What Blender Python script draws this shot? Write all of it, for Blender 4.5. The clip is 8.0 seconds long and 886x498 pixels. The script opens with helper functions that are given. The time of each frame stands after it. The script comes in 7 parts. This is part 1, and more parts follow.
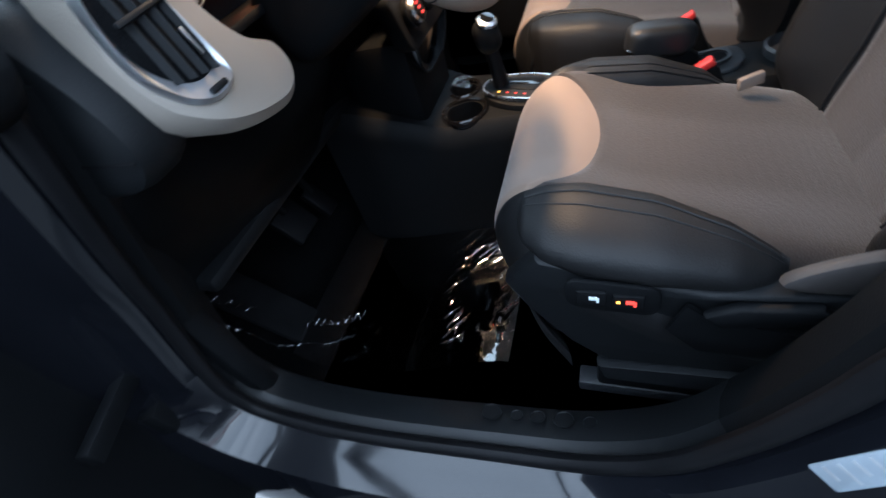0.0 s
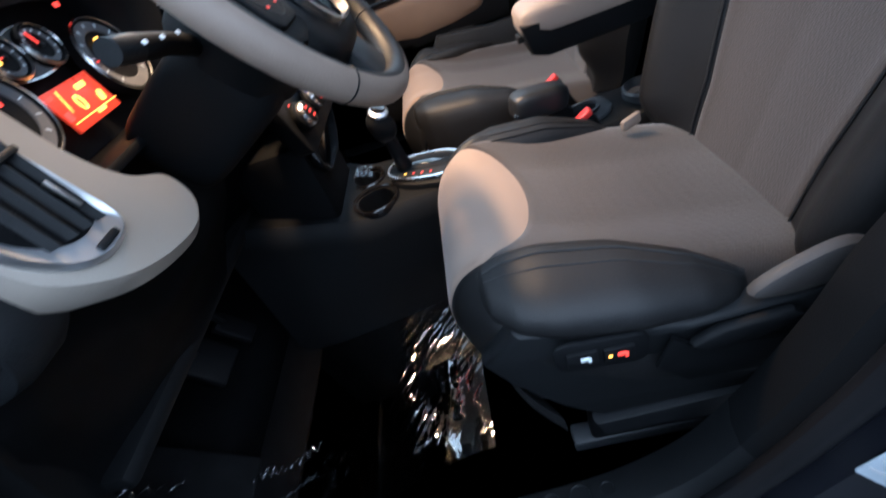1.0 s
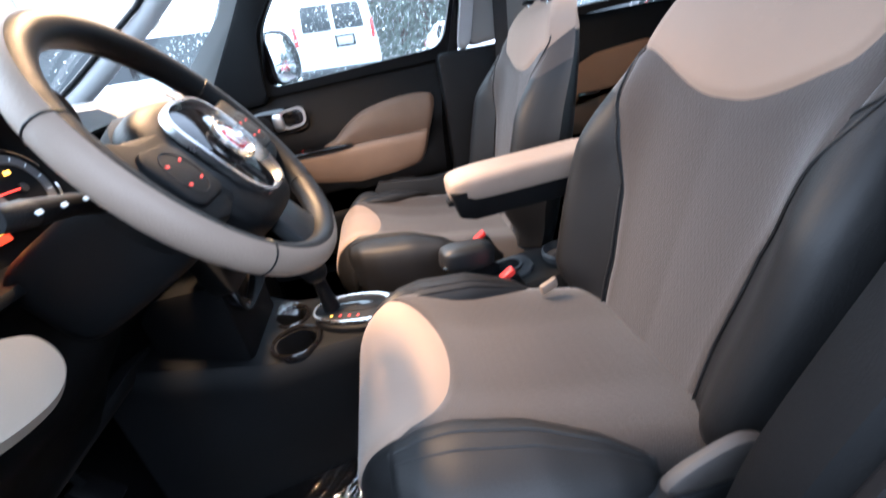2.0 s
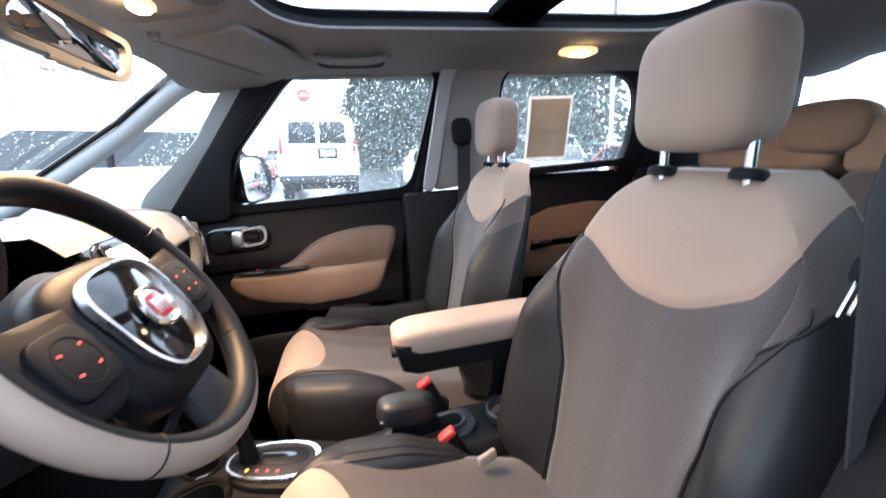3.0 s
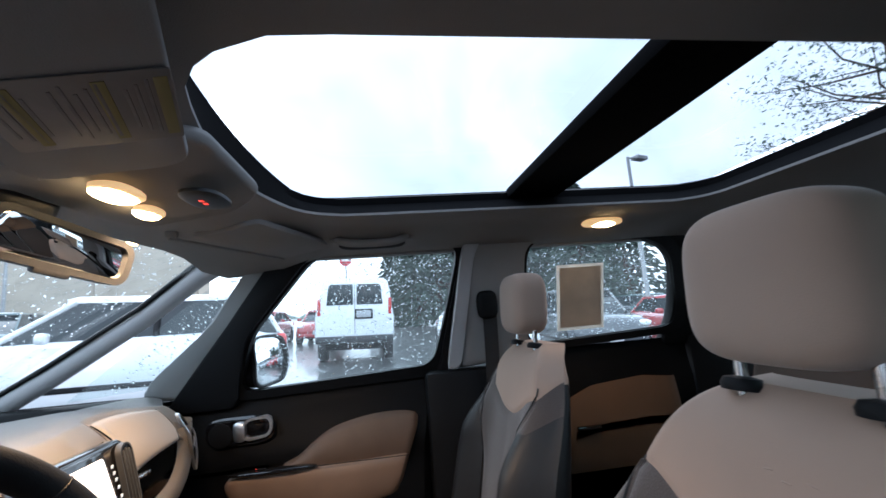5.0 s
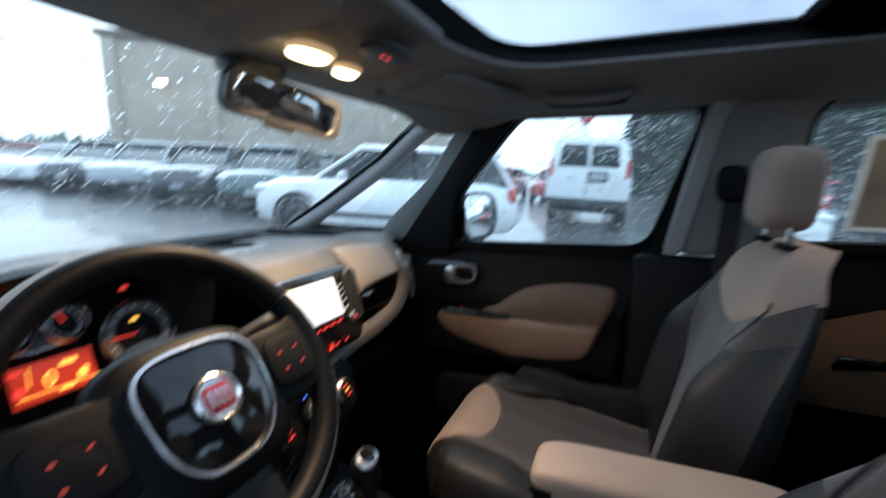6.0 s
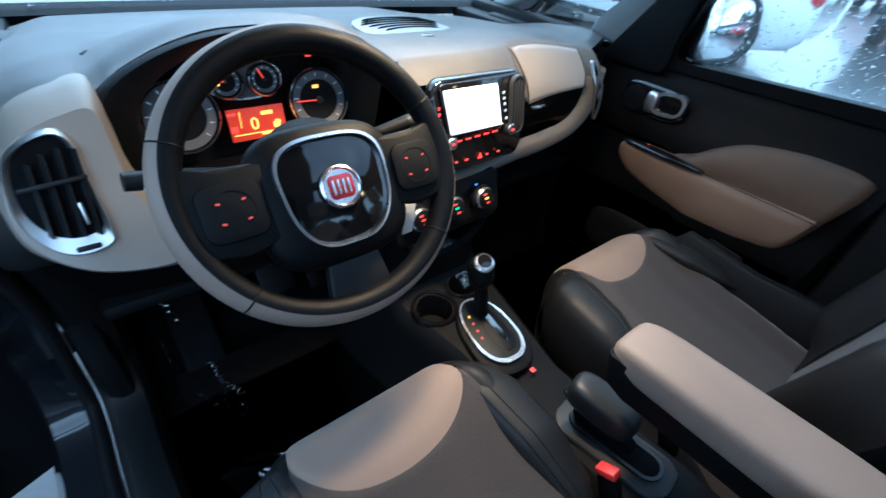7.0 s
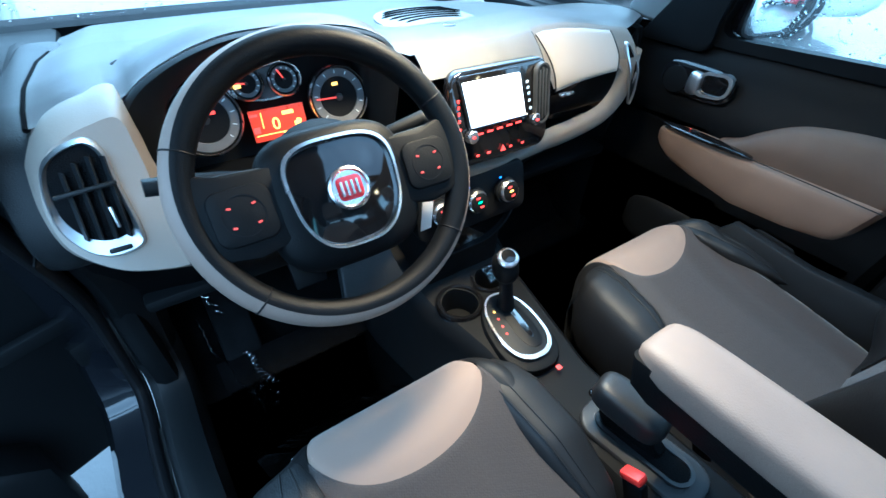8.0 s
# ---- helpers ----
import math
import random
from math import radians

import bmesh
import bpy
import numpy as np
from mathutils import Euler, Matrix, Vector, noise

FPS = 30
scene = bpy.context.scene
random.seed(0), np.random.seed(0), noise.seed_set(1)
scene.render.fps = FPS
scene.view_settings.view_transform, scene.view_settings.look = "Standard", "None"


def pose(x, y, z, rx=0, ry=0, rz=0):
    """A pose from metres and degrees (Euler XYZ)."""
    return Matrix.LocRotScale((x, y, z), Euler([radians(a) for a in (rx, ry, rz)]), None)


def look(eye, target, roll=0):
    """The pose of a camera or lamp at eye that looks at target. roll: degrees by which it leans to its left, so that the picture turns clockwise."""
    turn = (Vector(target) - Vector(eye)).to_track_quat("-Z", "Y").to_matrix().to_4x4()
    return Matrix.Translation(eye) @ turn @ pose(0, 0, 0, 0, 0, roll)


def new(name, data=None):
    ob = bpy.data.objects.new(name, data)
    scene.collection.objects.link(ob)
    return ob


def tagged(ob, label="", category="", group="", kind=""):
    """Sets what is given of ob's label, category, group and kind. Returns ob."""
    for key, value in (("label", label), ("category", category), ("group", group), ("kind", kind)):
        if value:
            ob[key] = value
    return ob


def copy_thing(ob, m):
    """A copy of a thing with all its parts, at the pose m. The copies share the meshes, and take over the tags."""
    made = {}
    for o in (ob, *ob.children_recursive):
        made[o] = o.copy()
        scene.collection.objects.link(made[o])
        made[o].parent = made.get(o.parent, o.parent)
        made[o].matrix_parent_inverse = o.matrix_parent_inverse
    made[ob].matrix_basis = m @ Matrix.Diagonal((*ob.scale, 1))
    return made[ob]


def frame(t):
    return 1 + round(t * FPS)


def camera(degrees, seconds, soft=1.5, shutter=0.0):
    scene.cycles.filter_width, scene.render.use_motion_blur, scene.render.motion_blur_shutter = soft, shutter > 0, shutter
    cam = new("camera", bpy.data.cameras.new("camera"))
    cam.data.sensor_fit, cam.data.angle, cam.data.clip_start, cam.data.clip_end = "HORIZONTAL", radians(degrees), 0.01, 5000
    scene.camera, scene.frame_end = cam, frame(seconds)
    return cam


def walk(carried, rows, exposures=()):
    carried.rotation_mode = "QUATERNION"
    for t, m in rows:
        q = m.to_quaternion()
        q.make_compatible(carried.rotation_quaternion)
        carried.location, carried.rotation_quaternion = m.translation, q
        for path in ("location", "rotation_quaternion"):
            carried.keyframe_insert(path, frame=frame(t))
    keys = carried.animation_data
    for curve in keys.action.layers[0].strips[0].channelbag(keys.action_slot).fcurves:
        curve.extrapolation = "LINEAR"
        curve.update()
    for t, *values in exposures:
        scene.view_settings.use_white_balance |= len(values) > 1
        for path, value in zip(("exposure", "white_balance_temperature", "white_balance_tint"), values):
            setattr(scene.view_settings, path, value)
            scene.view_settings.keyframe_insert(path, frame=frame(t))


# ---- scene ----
cam = camera(92.5, 8.0, shutter=0.5)
PATH = [
    (0, (0.198, -0.907, 1.1), (-0.519, 0.318, -0.31), -20.9),
    (0.5, (0.151, -0.891, 1.092), (-0.332, 0.455, -0.307), -23.7),
    (1, (0.138, -0.866, 1.1), (-0.143, 0.642, -0.183), -22.5),
    (1.5, (0.147, -0.84, 1.108), (0.113, 0.817, -0.012), -16.2),
    (2, (0.17, -0.834, 1.134), (0.313, 0.948, 0.238), -10.7),
    (3.3, (0.224, -0.801, 1.217), (0.668, 1.115, 0.856), -1.1),
    (3.5, (0.231, -0.797, 1.221), (0.691, 1.121, 0.891), -0.4),
    (4, (0.243, -0.78, 1.243), (0.698, 1.166, 1.186), -2.1),
    (4.2, (0.257, -0.764, 1.257), (0.652, 1.193, 1.384), -2.7),
    (5.3, (0.292, -0.676, 1.265), (0.453, 1.296, 1.56), -6.8),
    (5.5, (0.32, -0.657, 1.266), (0.254, 1.333, 1.45), -6.9),
    (6, (0.353, -0.619, 1.279), (-0.412, 1.199, 0.952), 0.7),
    (6.5, (0.368, -0.567, 1.291), (-0.708, 0.805, 0.311), 6.2),
    (7, (0.387, -0.537, 1.316), (-0.774, 0.522, 0.079), 7.3),
    (7.5, (0.394, -0.518, 1.327), (-0.874, 0.35, 0.047), 3.4),
    (8, (0.394, -0.501, 1.324), (-0.846, 0.386, 0.029), 2.7),
]
EXPOSURES = [(0.0, 1.28, 5100, 5), (0.5, 1.34, 4950, 3), (1.0, 1.42, 5000, 6), (2.0, 2.12, 5250, 9), (3.3, 2.1, 5600, 9), (4.2, 1.8, 5450, 6), (5.3, 0.56, 5350, 8),
             (6.0, 0.3, 5100, 2), (6.5, -0.1, 4850, -2), (7.0, 0.75, 4350, -3), (7.5, 1.46, 4050, -9), (8.0, 1.52, 3980, -10)]
walk(cam, [(t, look(eye, target, roll)) for t, eye, target, roll in PATH], EXPOSURES)

# ---- world, sun, exposure ----
world = bpy.data.worlds.new("overcast_dusk")
scene.world = world
world.use_nodes = True
wn, wl = world.node_tree.nodes, world.node_tree.links
wn.clear()
w_out = wn.new("ShaderNodeOutputWorld")
w_bg = wn.new("ShaderNodeBackground")
w_sky = wn.new("ShaderNodeTexSky")
w_sky.sky_type = "NISHITA"
w_sky.sun_disc = False
w_sky.sun_elevation = radians(16)
w_sky.sun_rotation = radians(310)
w_sky.air_density, w_sky.dust_density = 1.6, 3.0
w_co = wn.new("ShaderNodeTexCoord")
w_no = wn.new("ShaderNodeTexNoise")
w_no.inputs["Scale"].default_value = 2.6
w_no.inputs["Detail"].default_value = 6
w_no.inputs["Distortion"].default_value = 0.5
w_ra = wn.new("ShaderNodeValToRGB")
w_ra.color_ramp.elements[0].position, w_ra.color_ramp.elements[0].color = 0.34, (4.95, 5.25, 5.7, 1)
w_ra.color_ramp.elements[1].position, w_ra.color_ramp.elements[1].color = 0.66, (8.05, 8.3, 8.6, 1)
w_mx = wn.new("ShaderNodeMix")
w_mx.data_type = "RGBA"
w_mx.inputs["Factor"].default_value = 0.93
wl.new(w_co.outputs["Generated"], w_no.inputs["Vector"])
wl.new(w_no.outputs["Fac"], w_ra.inputs["Fac"])
wl.new(w_sky.outputs["Color"], w_mx.inputs["A"])
wl.new(w_ra.outputs["Color"], w_mx.inputs["B"])
wl.new(w_mx.outputs["Result"], w_bg.inputs["Color"])
w_bg.inputs["Strength"].default_value = 0.24
wl.new(w_bg.outputs["Background"], w_out.inputs["Surface"])

sun = new("overcast_sun", bpy.data.lights.new("overcast_sun", "SUN"))
sun.data.energy, sun.data.angle, sun.data.color = 1.5, radians(50), (1.0, 0.97, 0.93)
sun.matrix_world = look((-7, 3, 8), (0, 0, 0))


def bulb(name, where, watts, size, aim):
    lamp = new(name, bpy.data.lights.new(name, "AREA"))
    lamp.data.energy, lamp.data.size, lamp.data.color = watts, size, (1.0, 0.57, 0.26)
    lamp.data.spread = radians(128)
    lamp.matrix_world = look(where, aim)
    return lamp


bulb("map_light_bulb", (-0.064, -0.116, 1.436), 2.3, 0.06, (-0.02, -0.15, 0.6))
bulb("map_light_bulb", (-0.074, -0.004, 1.436), 2.0, 0.06, (-0.02, 0.12, 0.6))
bulb("dome_light_bulb", (0.945, 0.475, 1.462), 1.0, 0.06, (0.97, 0.2, 0.6))


# ---- materials ----
def material(name, color, rough=0.5, metal=0.0, var=0.12, scale=8.0, bump=0.0, bscale=300.0, grain="NOISE", emit=0.0, ecolor=None,
             coat=0.0, sheen=0.0, spec=0.5, weave=0.25):
    m = bpy.data.materials.new(name)
    m.use_nodes = True
    n, l = m.node_tree.nodes, m.node_tree.links
    b = n["Principled BSDF"]
    co = n.new("ShaderNodeTexCoord")
    if var:
        no = n.new("ShaderNodeTexNoise")
        no.inputs["Scale"].default_value, no.inputs["Detail"].default_value = scale, 5
        ra = n.new("ShaderNodeValToRGB")
        ra.color_ramp.elements[0].position, ra.color_ramp.elements[1].position = 0.3, 0.7
        ra.color_ramp.elements[0].color = (*[c * (1 - var) for c in color], 1)
        ra.color_ramp.elements[1].color = (*[min(1, c * (1 + var)) for c in color], 1)
        l.new(co.outputs["Object"], no.inputs["Vector"])
        l.new(no.outputs["Fac"], ra.inputs["Fac"])
        l.new(ra.outputs["Color"], b.inputs["Base Color"])
        ro = n.new("ShaderNodeMapRange")
        ro.inputs["To Min"].default_value, ro.inputs["To Max"].default_value = max(0, rough - 0.08), min(1, rough + 0.08)
        l.new(no.outputs["Fac"], ro.inputs["Value"])
        l.new(ro.outputs["Result"], b.inputs["Roughness"])
    else:
        b.inputs["Base Color"].default_value = (*color, 1)
        b.inputs["Roughness"].default_value = rough
    b.inputs["Metallic"].default_value = metal
    b.inputs["Specular IOR Level"].default_value = spec
    b.inputs["Coat Weight"].default_value = coat
    b.inputs["Coat Roughness"].default_value = 0.05
    b.inputs["Sheen Weight"].default_value = sheen
    if emit:
        b.inputs["Emission Color"].default_value = (*(ecolor or color), 1)
        b.inputs["Emission Strength"].default_value = emit
    if bump:
        if grain == "WEAVE":
            mp = n.new("ShaderNodeMapping")
            mp.inputs["Rotation"].default_value = (0, 0, 0.5)
            g = n.new("ShaderNodeTexVoronoi")
            g.feature = "F1"
            g.inputs["Scale"].default_value, g.inputs["Randomness"].default_value = bscale, 0.55
            out = g.outputs["Distance"]
            l.new(co.outputs["Object"], mp.inputs["Vector"])
            l.new(mp.outputs["Vector"], g.inputs["Vector"])
            dr = n.new("ShaderNodeMapRange")
            dr.inputs["From Min"].default_value, dr.inputs["From Max"].default_value = 0.15, 0.6
            dr.inputs["To Min"].default_value, dr.inputs["To Max"].default_value = 1.25, 0.55
            mu = n.new("ShaderNodeMix")
            mu.data_type, mu.blend_type = "RGBA", "MULTIPLY"
            mu.inputs["Factor"].default_value = weave
            l.new(g.outputs["Distance"], dr.inputs["Value"])
            l.new(ra.outputs["Color"], mu.inputs["A"])
            l.new(dr.outputs["Result"], mu.inputs["B"])
            l.new(mu.outputs["Result"], b.inputs["Base Color"])
        else:
            g = n.new("ShaderNodeTexNoise")
            g.inputs["Scale"].default_value, g.inputs["Detail"].default_value = bscale, 3
            out = g.outputs["Fac"]
            l.new(co.outputs["Object"], g.inputs["Vector"])
        bu = n.new("ShaderNodeBump")
        bu.inputs["Strength"].default_value, bu.inputs["Distance"].default_value = bump, 0.002
        l.new(out, bu.inputs["Height"])
        l.new(bu.outputs["Normal"], b.inputs["Normal"])
    return m


def glass(name, tint=(0.93, 0.97, 0.97), gloss=0.0, wet=0.0):
    """Clear glass; wet is the share of light that a film of rain scatters."""
    m = bpy.data.materials.new(name)
    m.use_nodes = True
    n, l = m.node_tree.nodes, m.node_tree.links
    n.clear()
    o = n.new("ShaderNodeOutputMaterial")
    tr = n.new("ShaderNodeBsdfTransparent")
    tr.inputs["Color"].default_value = (*tint, 1)
    gl = n.new("ShaderNodeBsdfGlossy")
    gl.inputs["Roughness"].default_value = gloss
    lw = n.new("ShaderNodeLayerWeight")
    lw.inputs["Blend"].default_value = 0.5
    pw = n.new("ShaderNodeMath")
    pw.operation = "POWER"
    pw.inputs[1].default_value = 4.0
    fr = n.new("ShaderNodeMath")
    fr.operation = "MULTIPLY_ADD"
    fr.inputs[1].default_value, fr.inputs[2].default_value = 0.5, 0.02
    l.new(lw.outputs["Facing"], pw.inputs[0])
    l.new(pw.outputs["Value"], fr.inputs[0])
    mx = n.new("ShaderNodeMixShader")
    l.new(fr.outputs["Value"], mx.inputs["Fac"])
    film = n.new("ShaderNodeBsdfTranslucent")
    film.inputs["Color"].default_value = (0.9, 0.92, 0.93, 1)
    m2 = n.new("ShaderNodeMixShader")
    m2.inputs["Fac"].default_value = wet
    l.new(tr.outputs["BSDF"], m2.inputs[1])
    l.new(film.outputs["BSDF"], m2.inputs[2])
    l.new(m2.outputs["Shader"], mx.inputs[1])
    l.new(gl.outputs["BSDF"], mx.inputs[2])
    l.new(mx.outputs["Shader"], o.inputs["Surface"])
    return m


def film_sheet(name):
    """Crinkled clear protective film."""
    m = bpy.data.materials.new(name)
    m.use_nodes = True
    n, l = m.node_tree.nodes, m.node_tree.links
    n.clear()
    o = n.new("ShaderNodeOutputMaterial")
    tr = n.new("ShaderNodeBsdfTransparent")
    tr.inputs["Color"].default_value = (0.9, 0.9, 0.9, 1)
    gl = n.new("ShaderNodeBsdfGlossy")
    gl.inputs["Roughness"].default_value = 0.02
    co = n.new("ShaderNodeTexCoord")
    no = n.new("ShaderNodeTexNoise")
    no.inputs["Scale"].default_value, no.inputs["Detail"].default_value, no.inputs["Distortion"].default_value = 9, 3, 1.0
    bu = n.new("ShaderNodeBump")
    bu.inputs["Strength"].default_value, bu.inputs["Distance"].default_value = 0.06, 0.01
    mx = n.new("ShaderNodeMixShader")
    mx.inputs["Fac"].default_value = 0.19
    l.new(co.outputs["Object"], no.inputs["Vector"])
    l.new(no.outputs["Fac"], bu.inputs["Height"])
    l.new(bu.outputs["Normal"], gl.inputs["Normal"])
    l.new(tr.outputs["BSDF"], mx.inputs[1])
    l.new(gl.outputs["BSDF"], mx.inputs[2])
    l.new(mx.outputs["Shader"], o.inputs["Surface"])
    return m


M_TAUPE = material("taupe_woven_fabric", (0.0362, 0.0283, 0.0250), 0.85, var=0.1, scale=5, bump=0.25, bscale=330, grain="WEAVE", sheen=0.30, weave=0.25)
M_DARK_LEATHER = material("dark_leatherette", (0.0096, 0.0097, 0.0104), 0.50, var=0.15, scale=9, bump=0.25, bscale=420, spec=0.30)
M_BEIGE_FAB = material("beige_fabric", (0.245, 0.175, 0.131), 0.85, var=0.07, scale=6, bump=0.12, bscale=700, sheen=0.2)
M_TAN_FAB = material("tan_fabric", (0.16, 0.095, 0.056), 0.85, var=0.1, scale=6, bump=0.3, bscale=420, sheen=0.2)
M_BEIGE_PLASTIC = material("beige_soft_plastic", (0.300, 0.264, 0.224), 0.5, var=0.05, scale=7, bump=0.15, bscale=520)
M_BEIGE_LEATHER = material("beige_leather", (0.222, 0.172, 0.137), 0.55, var=0.08, scale=11, bump=0.2, bscale=480)
M_DARK = material("dark_grained_plastic", (0.0052, 0.0057, 0.0066), 0.56, var=0.2, scale=7, bump=0.2, bscale=500, spec=0.12)
M_DOOR = material("grained_door_plastic", (0.0042, 0.0047, 0.0056), 0.48, var=0.2, scale=7, bump=0.2, bscale=500, spec=0.16)
# Dark grey plastic; its pale base carries the sky glare on the dash.
M_PAD = material("dash_pad_glare_plastic", (0.212, 0.208, 0.205), 0.32, var=0.15, scale=6, bump=0.2, bscale=600, spec=0.8)
M_GREY_PLASTIC = material("grey_plastic", (0.027, 0.0288, 0.0324), 0.45, var=0.1, scale=9, bump=0.15, bscale=500, spec=0.35)
M_CARPET = material("black_carpet", (0.0050, 0.0052, 0.0060), 0.95, var=0.3, scale=25, bump=0.8, bscale=500, spec=0.1)
M_RUBBER = material("black_rubber_seal", (0.006, 0.006, 0.007), 0.5, var=0.2, scale=15, spec=0.2)
M_RIM = material("black_rim_leather", (0.0030, 0.0034, 0.0042), 0.45, var=0.15, scale=14, bump=0.25, bscale=700, spec=0.16)
M_SILL = material("sky_sheen_sill_plastic", (0.0062, 0.0070, 0.0082), 0.42, var=0.15, scale=9, bump=0.2, bscale=600, spec=0.45)
M_COVER = material("greige_seat_plastic", (0.052, 0.047, 0.045), 0.5, var=0.1, scale=9, bump=0.15, bscale=500, spec=0.3)
M_GRIP = material("grained_grip_plastic", (0.0155, 0.0160, 0.0172), 0.42, var=0.15, scale=12, bump=0.25, bscale=500)
M_SATIN = material("satin_silver", (0.60, 0.61, 0.63), 0.40, metal=1.0, var=0.05, scale=20)
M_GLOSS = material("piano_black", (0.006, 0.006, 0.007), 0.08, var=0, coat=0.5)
M_CHROME = material("satin_chrome", (0.80, 0.80, 0.81), 0.27, metal=1.0, var=0.06, scale=20)
M_STEEL = material("steel_post", (0.6, 0.6, 0.6), 0.25, metal=1.0, var=0.05, scale=30)
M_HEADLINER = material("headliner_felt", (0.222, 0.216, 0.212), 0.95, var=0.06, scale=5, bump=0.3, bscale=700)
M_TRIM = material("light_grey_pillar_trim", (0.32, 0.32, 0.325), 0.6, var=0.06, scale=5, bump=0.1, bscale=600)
M_TRIM_DARK = material("grey_wide_pillar_trim", (0.215, 0.226, 0.230), 0.6, var=0.06, scale=5, bump=0.1, bscale=600)
# Visor label and its print are toned down for the dim underside.
M_VISOR_LABEL = material("shade_toned_visor_label", (0.175, 0.160, 0.148), 0.7, var=0.1, scale=30)
M_VISOR_PRINT = material("faint_print", (0.135, 0.125, 0.12), 0.7, var=0.2, scale=60)
M_LABEL = material("pale_blue_label", (0.27, 0.31, 0.35), 0.6, var=0.1, scale=40)
M_PLATE = material("plate_grey", (0.35, 0.36, 0.38), 0.4, var=0.2, scale=40)
# Beige pad leather; its tan carries the warm light of the map lamps.
M_TAN_LEATHER = material("lamp_warmed_leather", (0.168, 0.116, 0.084), 0.55, var=0.08, scale=11, bump=0.2, bscale=480)
# Flocked seals, and the near-black shade painted on the driver's centre pillar.
M_FLOCK = material("black_flock_and_pillar_shade", (0.004, 0.004, 0.0045), 0.95, var=0.2, scale=15, spec=0.04)
M_RED = material("red_plastic", (0.62, 0.035, 0.03), 0.4, var=0.08, scale=20)
M_EMBLEM = material("dark_red_enamel", (0.30, 0.012, 0.02), 0.2, var=0.1, scale=60, coat=0.6)
M_PAINT_BLACK = material("black_car_paint", (0.006, 0.0065, 0.009), 0.10, var=0.1, scale=14, coat=0.45, spec=0.45)
M_PAINT_WHITE = material("white_car_paint", (0.72, 0.73, 0.75), 0.25, var=0.05, scale=2, coat=0.8)
M_GLASS = glass("window_glass", (0.91, 0.95, 0.95), wet=0.018)
M_GLASS_SIDE = glass("rain_wet_side_glass", (0.91, 0.95, 0.95), wet=0.022)
M_GLASS_ROOF = glass("tinted_roof_glass", (0.46, 0.475, 0.50))
M_GLASS_TINT = glass("tinted_glass", (0.64, 0.80, 0.78))
M_DROP = material("water_drop", (0.95, 0.97, 0.98), 0.0, var=0)
M_DROP.node_tree.nodes["Principled BSDF"].inputs["Transmission Weight"].default_value = 1.0
M_DROP.node_tree.nodes["Principled BSDF"].inputs["IOR"].default_value = 1.33
M_FILM = film_sheet("clear_film")
M_LAMP = material("lit_lamp_lens", (1.0, 0.8, 0.5), 0.4, var=0, emit=16.0, ecolor=(1.0, 0.62, 0.25))
M_LAMP_DIM = material("frosted_lamp_lens", (0.9, 0.75, 0.55), 0.4, var=0, emit=0.4, ecolor=(1.0, 0.55, 0.2))
M_LED_RED = material("red_backlight", (0.5, 0.02, 0.015), 0.4, var=0, emit=0.8, ecolor=(1.0, 0.06, 0.035))
M_LED_DIM = material("dim_red_backlight", (0.35, 0.03, 0.025), 0.4, var=0, emit=0.35, ecolor=(1.0, 0.10, 0.06))
M_LED_AMBER = material("amber_light", (0.8, 0.4, 0.05), 0.4, var=0, emit=1.5, ecolor=(1.0, 0.45, 0.05))
M_LED_GREEN = material("green_light", (0.05, 0.4, 0.1), 0.4, var=0, emit=0.8, ecolor=(0.1, 0.9, 0.3))
M_LED_BLUE = material("blue_light", (0.1, 0.15, 0.8), 0.4, var=0, emit=1.2, ecolor=(0.15, 0.3, 1.0))
M_LCD = material("orange_red_lcd", (0.4, 0.03, 0.01), 0.3, var=0.1, scale=40, emit=0.26, ecolor=(1.0, 0.06, 0.02))
M_LCD_TEXT = material("yellow_lcd_text", (0.9, 0.5, 0.05), 0.3, var=0, emit=1.5, ecolor=(1.0, 0.45, 0.05))
M_SCREEN = material("lit_screen", (0.8, 0.8, 0.82), 0.2, var=0, emit=0.5, ecolor=(1.0, 0.95, 0.95))
M_GAUGE = material("gauge_face", (0.01, 0.01, 0.011), 0.5, var=0.1, scale=40, spec=0.08)
M_GAUGE_RING = material("gauge_scale_ring", (0.14, 0.14, 0.147), 0.5, var=0.1, scale=40, spec=0.15)
M_WHITE = material("white_paper", (0.75, 0.74, 0.72), 0.8, var=0.04, scale=15)
M_TAN_PAPER = material("tan_paper", (0.44, 0.36, 0.28), 0.85, var=0.2, scale=14)


def backlit(m, share):
    """Lets part of the light through a thin sheet."""
    n, l = m.node_tree.nodes, m.node_tree.links
    tr = n.new("ShaderNodeBsdfTranslucent")
    tr.inputs["Color"].default_value = (0.85, 0.78, 0.70, 1)
    mx = n.new("ShaderNodeMixShader")
    mx.inputs["Fac"].default_value = share
    l.new(n["Principled BSDF"].outputs["BSDF"], mx.inputs[1])
    l.new(tr.outputs["BSDF"], mx.inputs[2])
    l.new(mx.outputs["Shader"], n["Material Output"].inputs["Surface"])
    return m


backlit(M_TAN_PAPER, 0.32)
M_NOTICE = backlit(material("thin_white_paper", (0.75, 0.74, 0.72), 0.8, var=0.04, scale=15), 0.55)
# Yellow heading print, dulled in colour for the visor's shade.
M_YELLOW = material("yellow_print", (0.19, 0.165, 0.05), 0.7, var=0.05, scale=30)
M_MIRROR = material("mirror_glass", (0.85, 0.87, 0.88), 0.02, metal=1.0, var=0)
M_ICON = material("pale_icon", (0.55, 0.6, 0.62), 0.5, var=0, emit=0.15, ecolor=(0.8, 0.9, 1.0))
